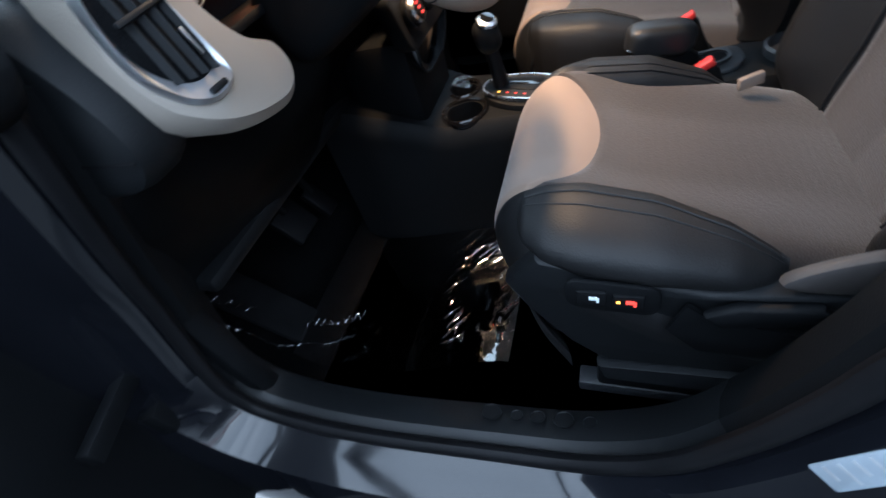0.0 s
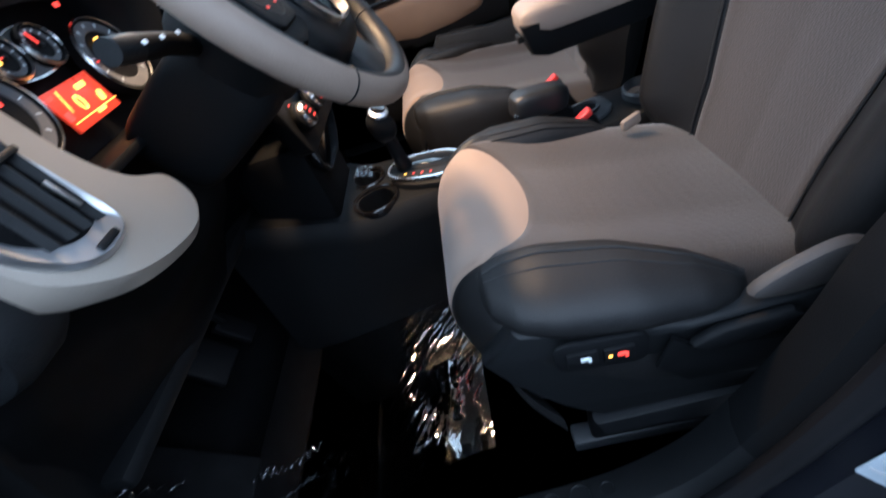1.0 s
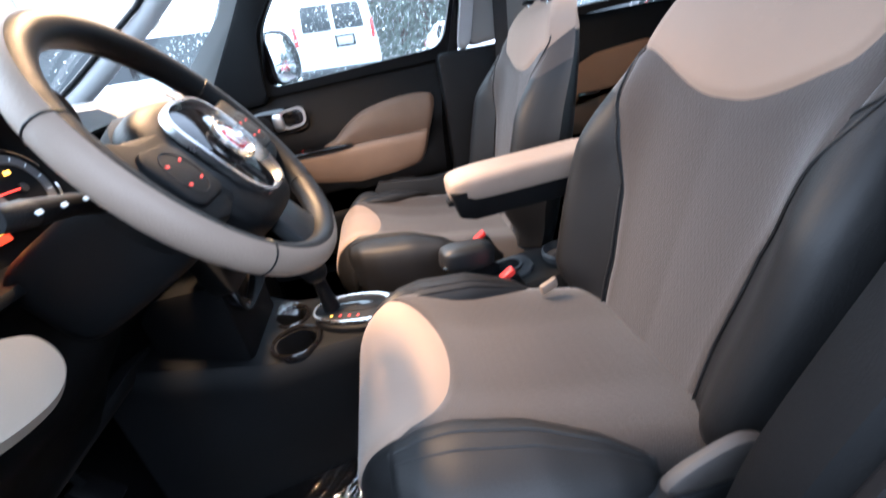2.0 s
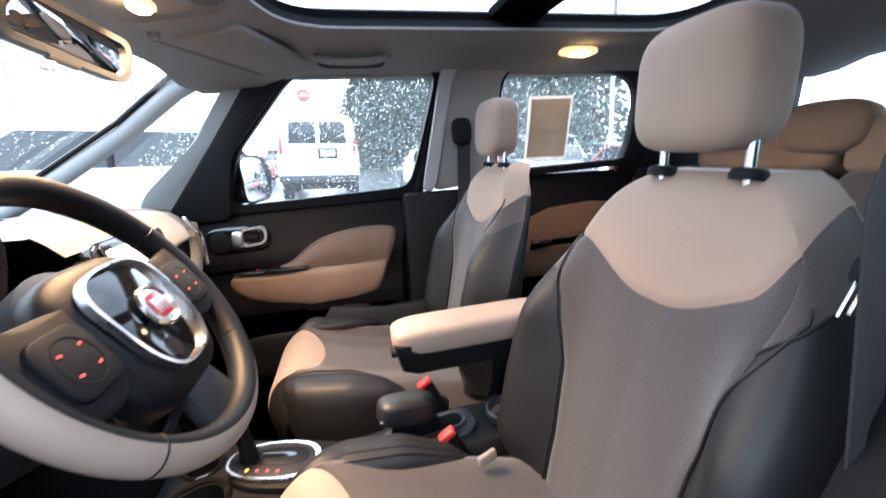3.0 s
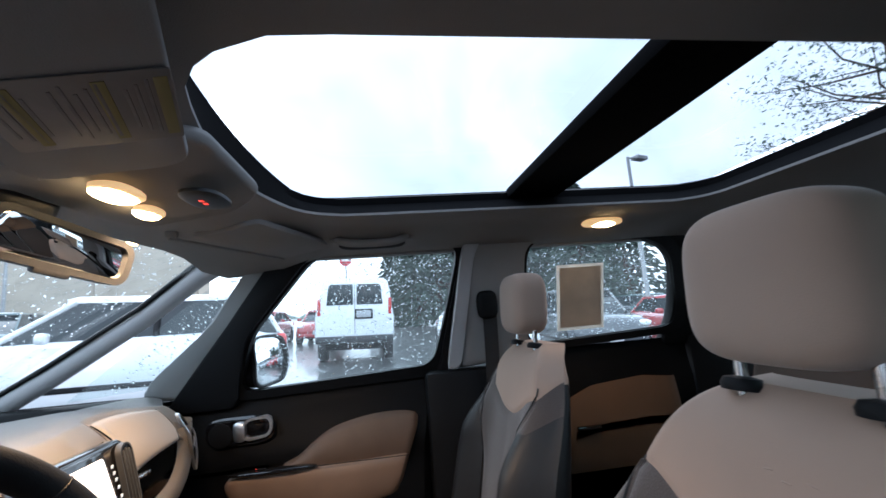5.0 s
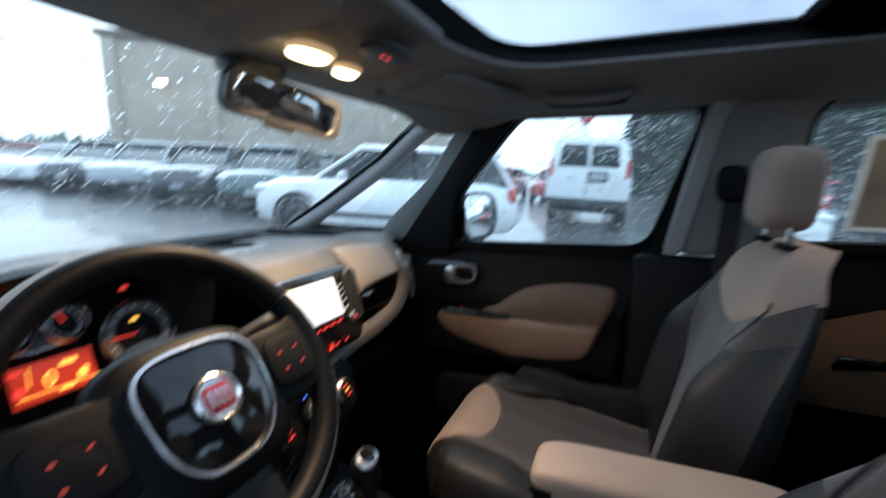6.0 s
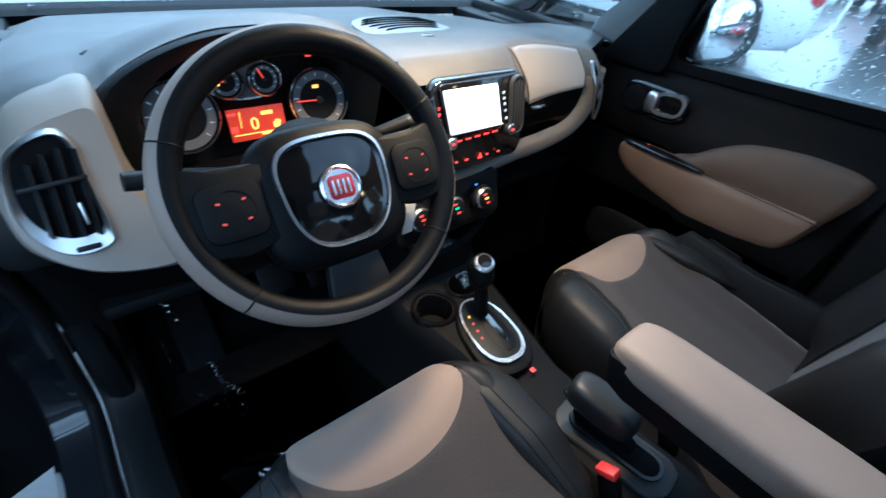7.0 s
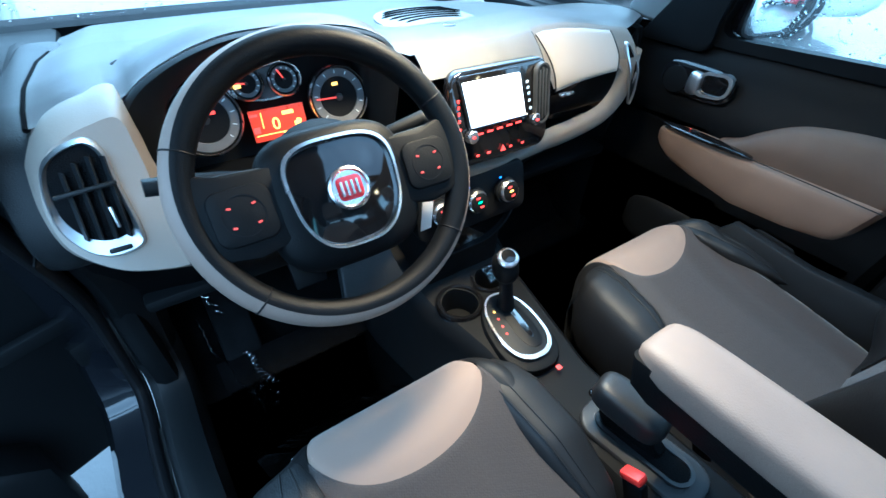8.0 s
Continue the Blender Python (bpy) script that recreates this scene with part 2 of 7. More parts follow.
M_HOOD = material("instrument_hood_plastic", (0.009, 0.010, 0.0115), 0.5, var=0.15, scale=6, bump=0.25, bscale=600, spec=0.25)
M_BELT = material("black_belt_webbing", (0.008, 0.008, 0.009), 0.8, var=0.1, scale=30, bump=0.5, bscale=900)


# ---- mesh helpers ----
def part(name, bm, mat, parent=None, label="", sharp=38.0):
    """Links a bmesh as one mesh object, under a thing or a part if one is given."""
    bmesh.ops.recalc_face_normals(bm, faces=bm.faces[:])
    me = bpy.data.meshes.new(name)
    bm.to_mesh(me)
    bm.free()
    me.materials.append(mat)
    me.polygons.foreach_set("use_smooth", [True] * len(me.polygons))
    me.set_sharp_from_angle(angle=radians(sharp))
    ob = new(name, me)
    if parent is not None:
        ob.parent = parent
    if label:
        ob["label"] = label
    return ob


def thing(name, label, category, group="", kind="", at=None):
    ob = new(name)
    ob.empty_display_size = 0.05
    if at is not None:
        ob.matrix_basis = at
    return tagged(ob, label, category, group, kind)


def spline(pts, n, closed=False):
    """n points on a Catmull-Rom curve through pts."""
    p = np.array(pts, float)
    k = len(p)
    out = []
    span = k if closed else k - 1
    for i in range(n):
        t = i * span / (n if closed else n - 1)
        j = min(int(t), span - 1)
        u = t - j
        if closed:
            a, b, c, d = p[(j - 1) % k], p[j % k], p[(j + 1) % k], p[(j + 2) % k]
        else:
            b, c = p[j], p[j + 1]
            a = p[j - 1] if j else 2 * b - c
            d = p[j + 2] if j + 2 < k else 2 * c - b
        out.append(0.5 * (2 * b + (c - a) * u + (2 * a - 5 * b + 4 * c - d) * u * u + (3 * b - a - 3 * c + d) * u ** 3))
    return [Vector(v) if len(v) == 3 else tuple(v) for v in out]


def grid(fn, nu, nv, wrap_u=False, wrap_v=False, bm=None):
    """A surface from fn(u, v), u and v from 0 to 1."""
    bm = bm or bmesh.new()
    du, dv = (nu if wrap_u else nu - 1), (nv if wrap_v else nv - 1)
    rows = [[bm.verts.new(fn(i / du, j / dv)) for i in range(nu)] for j in range(nv)]
    for j in range(nv if wrap_v else nv - 1):
        for i in range(nu if wrap_u else nu - 1):
            a, b = rows[j], rows[(j + 1) % nv]
            bm.faces.new((a[i], a[(i + 1) % nu], b[(i + 1) % nu], b[i]))
    return bm


def rings(sections, caps=True, bm=None):
    """Lofts closed rings of equal length."""
    bm = bm or bmesh.new()
    rows = [[bm.verts.new(p) for p in s] for s in sections]
    n = len(rows[0])
    for a, b in zip(rows, rows[1:]):
        for i in range(n):
            bm.faces.new((a[i], a[(i + 1) % n], b[(i + 1) % n], b[i]))
    if caps:
        bm.faces.new(rows[0][::-1])
        bm.faces.new(rows[-1])
    return bm


def box(size, at=(0, 0, 0), bevel=0.004, turn=None, seg=2, bm=None):
    bm = bm or bmesh.new()
    made = bmesh.ops.create_cube(bm, size=1.0)["verts"]
    bmesh.ops.scale(bm, vec=size, verts=made)
    if bevel:
        edges = list({e for v in made for e in v.link_edges})
        got = bmesh.ops.bevel(bm, geom=edges, offset=bevel, segments=seg, affect="EDGES", profile=0.5)
        made = list({v for f in got["faces"] for v in f.verts} | {v for v in made if v.is_valid})
    m = Matrix.Translation(at) @ (turn.to_4x4() if turn is not None else Matrix())
    bmesh.ops.transform(bm, matrix=m, verts=made)
    return bm


def blob(size, at=(0, 0, 0), e1=0.5, e2=0.5, nu=28, nv=18, turn=None, bm=None):
    """A rounded cushion: a superellipsoid with half sizes."""
    m = Matrix.Translation(at) @ (turn.to_4x4() if turn is not None else Matrix())
    pw = lambda c, e: math.copysign(abs(c) ** e, c)

    def ring(j):
        v = -math.pi / 2 + math.pi * (j + 0.5) / nv
        return [m @ Vector((size[0] * pw(math.cos(v), e1) * pw(math.cos(a), e2), size[1] * pw(math.cos(v), e1) * pw(math.sin(a), e2),
                            size[2] * pw(math.sin(v), e1))) for a in (2 * math.pi * i / nu for i in range(nu))]
    return rings([ring(j) for j in range(nv)], bm=bm)


def tube(path, radius, n=10, closed=False, flat=1.0, bm=None):
    """A round bar along a path; radius may be a list."""
    bm = bm or bmesh.new()
    p = [Vector(q) for q in path]
    k = len(p)
    secs = []
    up = Vector((0.13, 0.31, 0.94))
    for i in range(k):
        t = (p[(i + 1) % k] - p[i - 1]) if closed else (p[min(i + 1, k - 1)] - p[max(i - 1, 0)])
        t.normalize()
        a = t.cross(up).normalized()
        b = a.cross(t)
        r = radius[i] if isinstance(radius, (list, tuple)) else radius
        secs.append([p[i] + r * (math.cos(w) * a + flat * math.sin(w) * b) for w in (2 * math.pi * q / n for q in range(n))])
    if closed:
        secs.append(secs[0])
        rings(secs, False, bm)
        bmesh.ops.remove_doubles(bm, verts=bm.verts[:], dist=1e-6)
        return bm
    return rings(secs, True, bm)


def lathe(profile, n=32, at=(0, 0, 0), turn=None, bm=None, hole=False):
    """Turns (radius, height) pairs round z; hole leaves the middle open, as in a ring."""
    m = Matrix.Translation(at) @ (turn.to_4x4() if turn is not None else Matrix())
    secs = [[m @ Vector((max(r, 1e-4) * math.cos(a), max(r, 1e-4) * math.sin(a), h)) for a in (2 * math.pi * i / n for i in range(n))] for r, h in profile]
    if hole:
        bm = rings(secs + [secs[0]], False, bm)
        bmesh.ops.remove_doubles(bm, verts=bm.verts[:], dist=1e-6)
        return bm
    return rings(secs, True, bm)


def prism(outline, fn, depth, bevel=0.004, bm=None):
    """A plate: outline points (a, b) placed by fn(a, b, d) for d 0 and depth, with bevelled edges."""
    bm = bm or bmesh.new()
    c = np.mean(np.array(outline), axis=0)

    def inset(p, k):
        d = np.array(p) - c
        r = np.linalg.norm(d)
        return tuple(np.array(p) - d / max(r, 1e-6) * min(k, r * 0.5))
    secs = []
    for d, k in ((0, bevel), (bevel * 0.3, bevel * 0.3), (bevel, 0), (depth - bevel, 0), (depth - bevel * 0.3, bevel * 0.3), (depth, bevel)):
        secs.append([Vector(fn(*inset(p, k), d)) for p in outline])
    return rings(secs, True, bm)


def ring_plate(outer, inner, fn, depth, bm=None):
    """A frame between two outlines of equal length."""
    bm = bm or bmesh.new()
    secs = [[Vector(fn(*p, d)) for p in o] for o, d in ((outer, 0), (outer, depth), (inner, depth), (inner, 0), (outer, 0))]
    rings(secs, False, bm)
    bmesh.ops.remove_doubles(bm, verts=bm.verts[:], dist=1e-6)
    return bm


def rounded(w, h, r, n=6, cx=0.0, cy=0.0, power=None):
    """A rounded rectangle of half sizes w and h, counterclockwise."""
    pts = []
    for sx, sy, a0 in ((1, 1, 0), (-1, 1, 90), (-1, -1, 180), (1, -1, 270)):
        for i in range(n + 1):
            a = radians(a0 + 90 * i / n)
            pts.append((cx + sx * (w - r) + r * math.cos(a), cy + sy * (h - r) + r * math.sin(a)))
    return pts


def round_poly(pts, r, n=6):
    """The outline with its corners rounded."""
    out = []
    k = len(pts)
    for i in range(k):
        p, a, c = (np.array(pts[j % k], float) for j in (i, i - 1, i + 1))
        da, dc = np.linalg.norm(a - p), np.linalg.norm(c - p)
        q0, q1 = p + (a - p) * min(0.48, r / da), p + (c - p) * min(0.48, r / dc)
        for j in range(n + 1):
            t = j / n
            out.append(tuple((1 - t) ** 2 * q0 + 2 * t * (1 - t) * p + t * t * q1))
    return out


def move(bm, m):
    bmesh.ops.transform(bm, matrix=m, verts=bm.verts[:])
    return bm


def lerp(x, xs, ys):
    return float(np.interp(x, xs, ys))


def smooth(x, a, b):
    t = min(1.0, max(0.0, (x - a) / (b - a)))
    return t * t * (3 - 2 * t)


# ---- ground and shell of the car ----
# the car park slopes gently against the car
LOT = Euler((math.atan(0.011), math.atan(0.041), 0)).to_matrix().to_4x4()


def ground_sheet():
    m = material("wet_asphalt", (0.062, 0.063, 0.064), 0.30, var=0.35, scale=0.7, bump=0.6, bscale=60, coat=0.4)
    bm = move(grid(lambda u, v: Vector((-400 + 800 * u, -400 + 800 * v, 0)), 9, 9), LOT)
    return tagged(part("ground", bm, m), "wet grey asphalt of an open car park", "ground", kind="structure")


ground_sheet()

Y_BELT, Y_SLOPE = 0.755, 0.25


def yw(z):
    return Y_BELT - Y_SLOPE * max(0.0, z - 1.05)


def side(sgn, off=0.0):
    return lambda a, b, d: (a, sgn * (yw(b) + off + d), b)


def zh(x, y):
    """Height of the headliner."""
    return 1.510 - 0.050 * smooth(abs(y), 0.42, 0.65) - 0.047 * smooth(-x, -0.09, 0.07) - 0.03 * smooth(x, 1.3, 2.1)


def ring_points(x0, x1, w, r, n=96, bow=0.0):
    """A rounded rectangle in the plan, n points, evenly spread by angle."""
    cx, hx = (x0 + x1) / 2, (x1 - x0) / 2
    out = []
    for i in range(n):
        a = 2 * math.pi * i / n
        c, s = math.cos(a), math.sin(a)
        k = min(hx / abs(c) if abs(c) > 1e-6 else 9, w / abs(s) if abs(s) > 1e-6 else 9)
        px, py = k * c, k * s
        qx, qy = max(0.0, abs(px) - (hx - r)), max(0.0, abs(py) - (w - r))
        if qx > 0 and qy > 0:
            h = math.hypot(qx, qy)
            if h > r:
                f = r / h
                px, py = math.copysign(hx - r + qx * f, px), math.copysign(w - r + qy * f, py)
        bend = bow * (1 - (py / w) ** 2) if px < 0 else 0.0
        out.append((cx + px - bend, py))
    return out


def headliner():
    inner = ring_points(0.110, 1.168, 0.348, 0.10, bow=0.065)
    outer = ring_points(-0.215, 2.10, 0.655, 0.06, bow=0.05)
    secs = []
    for k in range(9):
        t = k / 8
        pts = [((1 - t) * a[0] + t * b[0], (1 - t) * a[1] + t * b[1]) for a, b in zip(inner, outer)]
        secs.append([Vector((x, y, zh(x, y) + 0.006 * (1 - smooth(t, 0, 0.10)))) for x, y in pts])
    secs += [[p + Vector((0, 0, 0.07)) for p in secs[-1]], [p + Vector((0, 0, 0.006)) for p in secs[0]]]
    secs.append(secs[0])
    bm = rings(secs, False)
    bmesh.ops.remove_doubles(bm, verts=bm.verts[:], dist=1e-5)
    ob = tagged(part("ceiling", bm, M_HEADLINER), "light greige felt headliner round a glass roof", "ceiling", kind="structure")
    return ob


ceiling = headliner()


def sunroof():
    t = thing("sunroof", "two-pane panoramic glass roof in a black frame", "sunroof", kind="structure")
    low, mid, out = ring_points(0.108, 1.170, 0.350, 0.10, bow=0.065), ring_points(0.086, 1.238, 0.436, 0.11, bow=0.045), ring_points(0.03, 1.30, 0.485, 0.12, bow=0.040)
    secs = [[Vector((x, y, z)) for x, y in o] for o, z in ((low, 1.518), (mid, 1.566), (mid, 1.585), (out, 1.592), (out, 1.570), (low, 1.518))]
    bm = rings(secs, False)
    bmesh.ops.remove_doubles(bm, verts=bm.verts[:], dist=1e-5)
    part("frame", bm, M_FLOCK, t, "black flocked frame")
    bm = box((0.155, 0.90, 0.03), (0.716, 0, 1.584), 0.008)
    part("crossbar", bm, M_FLOCK, t, "black crossbar")
    for x0, x1 in ((0.03, 0.655), (0.78, 1.26)):
        bm = grid(lambda u, v: Vector((x0 + (x1 - x0) * u, -0.455 + 0.91 * v, 1.604 - 0.012 * (2 * v - 1) ** 2)), 4, 12)
        bmesh.ops.solidify(bm, geom=bm.faces[:], thickness=0.004)
        part("pane", bm, M_GLASS_ROOF, t)
    return t


sunroof()


def outer_skin():
    """Painted roof round the glass, and the nose in front of the windscreen."""
    inner = ring_points(0.032, 1.298, 0.483, 0.12, bow=0.040)
    outer = ring_points(-0.225, 2.11, 0.668, 0.08, bow=0.05)
    secs = [[Vector((x, y, 1.586)) for x, y in inner]]
    for k in range(7):
        t = k / 6
        pts = [((1 - t) * a[0] + t * b[0], (1 - t) * a[1] + t * b[1]) for a, b in zip(inner, outer)]
        secs.append([Vector((x, y, 1.603 - 0.055 * t ** 1.8)) for x, y in pts])
    secs += [[Vector((x, y, 1.538)) for x, y in outer], [Vector((x, y, 1.580)) for x, y in inner]]
    tagged(part("roof", rings(secs, False), M_PAINT_BLACK), "glossy black painted roof round the glass panes", "roof", kind="structure")
    secs = []
    for k in range(17):
        x = -1.06 - 0.80 * k / 16
        top = lerp(x, [-1.86, -1.80, -1.65, -1.35, -1.06], [0.70, 0.82, 0.91, 0.985, 1.020])
        w = lerp(x, [-1.86, -1.70, -1.40, -1.06], [0.56, 0.66, 0.70, 0.71])
        ring = []
        for j in range(33):
            a = math.pi * j / 32
            ring.append(Vector((x, w * math.copysign(abs(math.cos(a)) ** 0.35, math.cos(a)), 0.34 + (top - 0.34) * math.sin(a) ** 0.30)))
        secs.append(ring)
    tagged(part("wall_nose", rings(secs), M_PAINT_BLACK), "glossy black bonnet and nose of the car, wet", "bonnet", kind="structure")


outer_skin()


def pane(name, outline, sgn, label, mat=M_GLASS_SIDE, off=0.018):
    bm = prism(outline, side(sgn, off), 0.004, 0.0005)
    return tagged(part(name, bm, mat), label, "window", kind="structure")


WIN_F = [(-0.188, 1.062), (0.425, 1.092), (0.465, 1.22), (0.522, 1.45), (0.50, 1.478), (0.10, 1.470), (0.055, 1.455), (-0.14, 1.235)]
WIN_R = [(0.755, 1.125), (1.29, 1.148), (1.305, 1.22), (1.280, 1.41), (1.20, 1.462), (0.80, 1.482), (0.745, 1.45), (0.735, 1.2)]
WIN_Q = [(-0.68, 1.085), (-0.44, 1.105), (-0.105, 1.458), (-0.145, 1.466)]


def grow(o, k):
    c = np.mean(np.array(o), axis=0)
    return [tuple(np.array(p) + (np.array(p) - c) / np.linalg.norm(np.array(p) - c) * k) for p in o]


for sgn, tail in ((1, "passenger"), (-1, "driver")):
    if sgn > 0:
        pane("window_1", grow(WIN_F, 0.006), sgn, "rain-spotted front side window glass")
        pane("window_2", grow(WIN_R, 0.006), sgn, "rain-spotted rear side window glass")
        pane("window_3", grow(WIN_Q, 0.006), sgn, "small front quarter window glass")
    else:
        pane("window_4", grow(WIN_R, 0.006), sgn, "rear side window glass", M_GLASS_TINT)
        pane("window_5", grow(WIN_Q, 0.006), sgn, "small front quarter window glass")


def windscreen():
    def at(u, v):
        y = (-1 + 2 * u)
        half = 0.62 + 0.20 * (1 - v)
        x = -0.175 - 0.815 * (1 - v) + 0.05 * (1 - (y * y)) * -1.0 - 0.02
        z = 1.478 - 0.433 * (1 - v) + 0.03 * math.sin(math.pi * v)
        return Vector((x, y * half, z))
    bm = grid(at, 33, 25)
    bmesh.ops.solidify(bm, geom=bm.faces[:], thickness=0.005)
    tagged(part("window_6", bm, M_GLASS), "raked windscreen glass wet with rain", "window", kind="structure")
    secs = []
    for k in range(33):
        u = k / 32
        p = at(u, 0.0)
        secs.append([p + Vector(d) for d in ((0, 0, 0.02), (0.03, 0, 0.0), (0, 0, -0.03), (-0.04, 0, 0))])
    tagged(part("trim", rings(secs), M_RUBBER), "black windscreen base strip", "trim", kind="structure")


windscreen()


def rear_glass():
    bm = grid(lambda u, v: Vector((2.12 - 0.10 * v, (-0.66 + 0.06 * v) * (1 - 2 * u), 1.12 + 0.37 * v)), 5, 5)
    bmesh.ops.solidify(bm, geom=bm.faces[:], thickness=0.005)
    tagged(part("window_7", bm, M_GLASS), "rear window glass", "window", kind="structure")
    bm = box((0.06, 1.5, 0.75), (2.14, 0, 0.74), 0.01)
    tagged(part("wall_rear", bm, M_DARK), "dark tailgate lining", "wall", kind="structure")


rear_glass()


# ---- pillars ----
def pillar(name, outline, sgn, mat, label, depth=0.05, off=-0.02, bevel=0.012):
    bm = prism(round_poly(outline, 0.035), side(sgn, off), depth, bevel)
    return tagged(part(name, bm, mat), label, "pillar trim", kind="structure")


BP = {1: 0.0, -1: 0.075}
for sgn in (1, -1):
    bp = BP[sgn]
    bm = tube([(-0.98, sgn * 0.80, 1.03), (-0.72, sgn * 0.765, 1.165), (-0.45, sgn * 0.72, 1.315), (-0.28, sgn * 0.675, 1.425), (-0.16, sgn * 0.63, 1.485)],
              [0.034, 0.031, 0.029, 0.03, 0.036], 12, flat=1.0)
    tagged(part("trim", bm, M_TRIM), "light grey slim windscreen pillar trim", "pillar trim", kind="structure")
    bm = tube([(-0.98, sgn * 0.775, 1.06), (-0.72, sgn * 0.735, 1.195), (-0.45, sgn * 0.69, 1.345), (-0.30, sgn * 0.65, 1.445), (-0.22, sgn * 0.61, 1.487)], 0.008, 8)
    tagged(part("trim", bm, M_RUBBER), "black windscreen edge seal", "trim", kind="structure")
    pillar("trim", [(-0.46, 1.07), (-0.33, 1.055), (-0.19, 1.245), (-0.01, 1.46), (0.02, 1.49), (-0.09, 1.49), (-0.118, 1.445), (-0.275, 1.25), (-0.435, 1.115)], sgn, M_TRIM_DARK,
           "grey wide pillar trim beside the quarter window", 0.055, -0.035, 0.020)
    # Widened black strip also paints the shaded half of the curved pillar.
    pillar("trim", [(-0.40, 1.02), (-0.185, 1.02), (-0.182, 1.085), (-0.148, 1.23), (0.055, 1.458), (0.11, 1.480), (-0.03, 1.486), (-0.22, 1.245)], sgn, M_DARK,
           "black door frame edge with the pillar's painted shaded side", 0.05, -0.043, 0.014)
    # Driver's pillar trim is coloured near-black for shade; the passenger's stays pale.
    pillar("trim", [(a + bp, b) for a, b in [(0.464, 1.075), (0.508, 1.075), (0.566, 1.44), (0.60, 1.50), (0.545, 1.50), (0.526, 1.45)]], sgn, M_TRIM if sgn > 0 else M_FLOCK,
           "light grey slim centre pillar edge" if sgn > 0 else "upper centre pillar edge in painted shade", 0.05, -0.055, 0.008)
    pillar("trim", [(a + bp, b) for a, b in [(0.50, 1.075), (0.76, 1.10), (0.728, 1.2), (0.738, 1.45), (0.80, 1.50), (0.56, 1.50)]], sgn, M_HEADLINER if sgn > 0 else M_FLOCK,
           "greige upper centre pillar trim behind the belt" if sgn > 0 else "centre pillar trim behind the belt in painted shade", 0.05, -0.045)
    pillar("trim", [(a + bp, b) for a, b in [(0.425, 1.03), (0.466, 1.03), (0.476, 1.2), (0.540, 1.43), (0.53, 1.49), (0.49, 1.49), (0.522, 1.43)]], sgn, M_RUBBER,
           "black window channel on the centre pillar", 0.05, -0.03, 0.006)
    pillar("trim", [(1.24, 1.08), (2.1, 1.08), (2.02, 1.50), (1.24, 1.50), (1.29, 1.4), (1.285, 1.2)], sgn, M_DARK, "dark rear pillar trim", 0.05, -0.02)
    pillar("trim", [(-0.12, 1.455), (2.06, 1.455), (2.04, 1.56), (-0.14, 1.56)], sgn, M_HEADLINER, "greige roof rail trim", 0.05, -0.012)
    bm = tube([(0.02, sgn * 0.655, 1.455), (0.09, sgn * 0.652, 1.468), (0.49, sgn * 0.652, 1.472), (0.53, sgn * 0.655, 1.45), (0.475, sgn * 0.70, 1.22), (0.43, sgn * 0.735, 1.07)], 0.008, 8)
    tagged(part("trim", bm, M_RUBBER), "black rubber seal of a side window", "trim", kind="structure")
    for win, r, wide in ((WIN_F, 0.05, 0.045), (WIN_R, 0.06, 0.04)):
        if sgn < 0 and win is WIN_F:
            continue
        hole = round_poly(grow(win, -0.006), r, 7)
        edge = round_poly(grow(win, wide), r + 0.02, 7)
        bm = ring_plate(edge, hole, side(sgn, -0.022), 0.036)
        tagged(part("trim", bm, M_DARK), "black door frame with rounded corners round the window", "trim", kind="structure")
    bm = tube(spline([(x, sgn * (yw(z) - 0.006), z) for x, z in round_poly(WIN_R, 0.06, 5)], 120, True), 0.008, 8, True)
    tagged(part("trim", bm, M_RUBBER), "black rubber seal of a rear side window", "trim", kind="structure")


# ---- floor, tunnel, footwell ----
def floor_shell():
    prof = [(-0.80, 0.86), (-0.74, 0.70), (-0.62, 0.50), (-0.48, 0.36), (-0.36, 0.335), (0.5, 0.335), (0.62, 0.42), (1.1, 0.42), (1.4, 0.45), (2.12, 0.45)]
    bm = grid(lambda u, v: Vector((prof[min(9, round(v * 9))][0], -0.66 + 1.44 * u, prof[min(9, round(v * 9))][1])), 3, 10)
    bmesh.ops.solidify(bm, geom=bm.faces[:], thickness=-0.03)
    tagged(part("floor", bm, M_CARPET), "black carpeted car floor and toe board", "floor", kind="structure")
    bm = box((0.05, 1.5, 0.68), (-0.83, 0, 0.66), 0.01)
    tagged(part("wall_front", bm, M_DARK), "dark bulkhead behind the dashboard", "wall", kind="structure")
    for sgn in (1, -1):
        bm = box((0.50, 0.05, 0.75), (-0.62, sgn * 0.692, 0.68), 0.02)
        tagged(part("trim", bm, M_DARK), "dark kick panel of the footwell", "trim", kind="structure")


floor_shell()
for sgn in (1, -1):
    bm = box((0.52, 0.20, 0.04), (-0.76, sgn * 0.735, 1.025), 0.012)
    tagged(part("trim", bm, M_DARK), "dark panel below the windscreen corner", "trim", kind="structure")


# ---- driver's door opening: sill, seal, jamb ----
LOOP = [(-0.24, 1.04), (-0.295, 0.93), (-0.355, 0.80), (-0.400, 0.64), (-0.412, 0.52), (-0.365, 0.435), (-0.17, 0.402), (0.05, 0.396), (0.18, 0.418), (0.285, 0.49),
        (0.345, 0.60), (0.382, 0.71), (0.41, 0.82), (0.50, 1.02), (0.61, 1.28), (0.67, 1.45)]


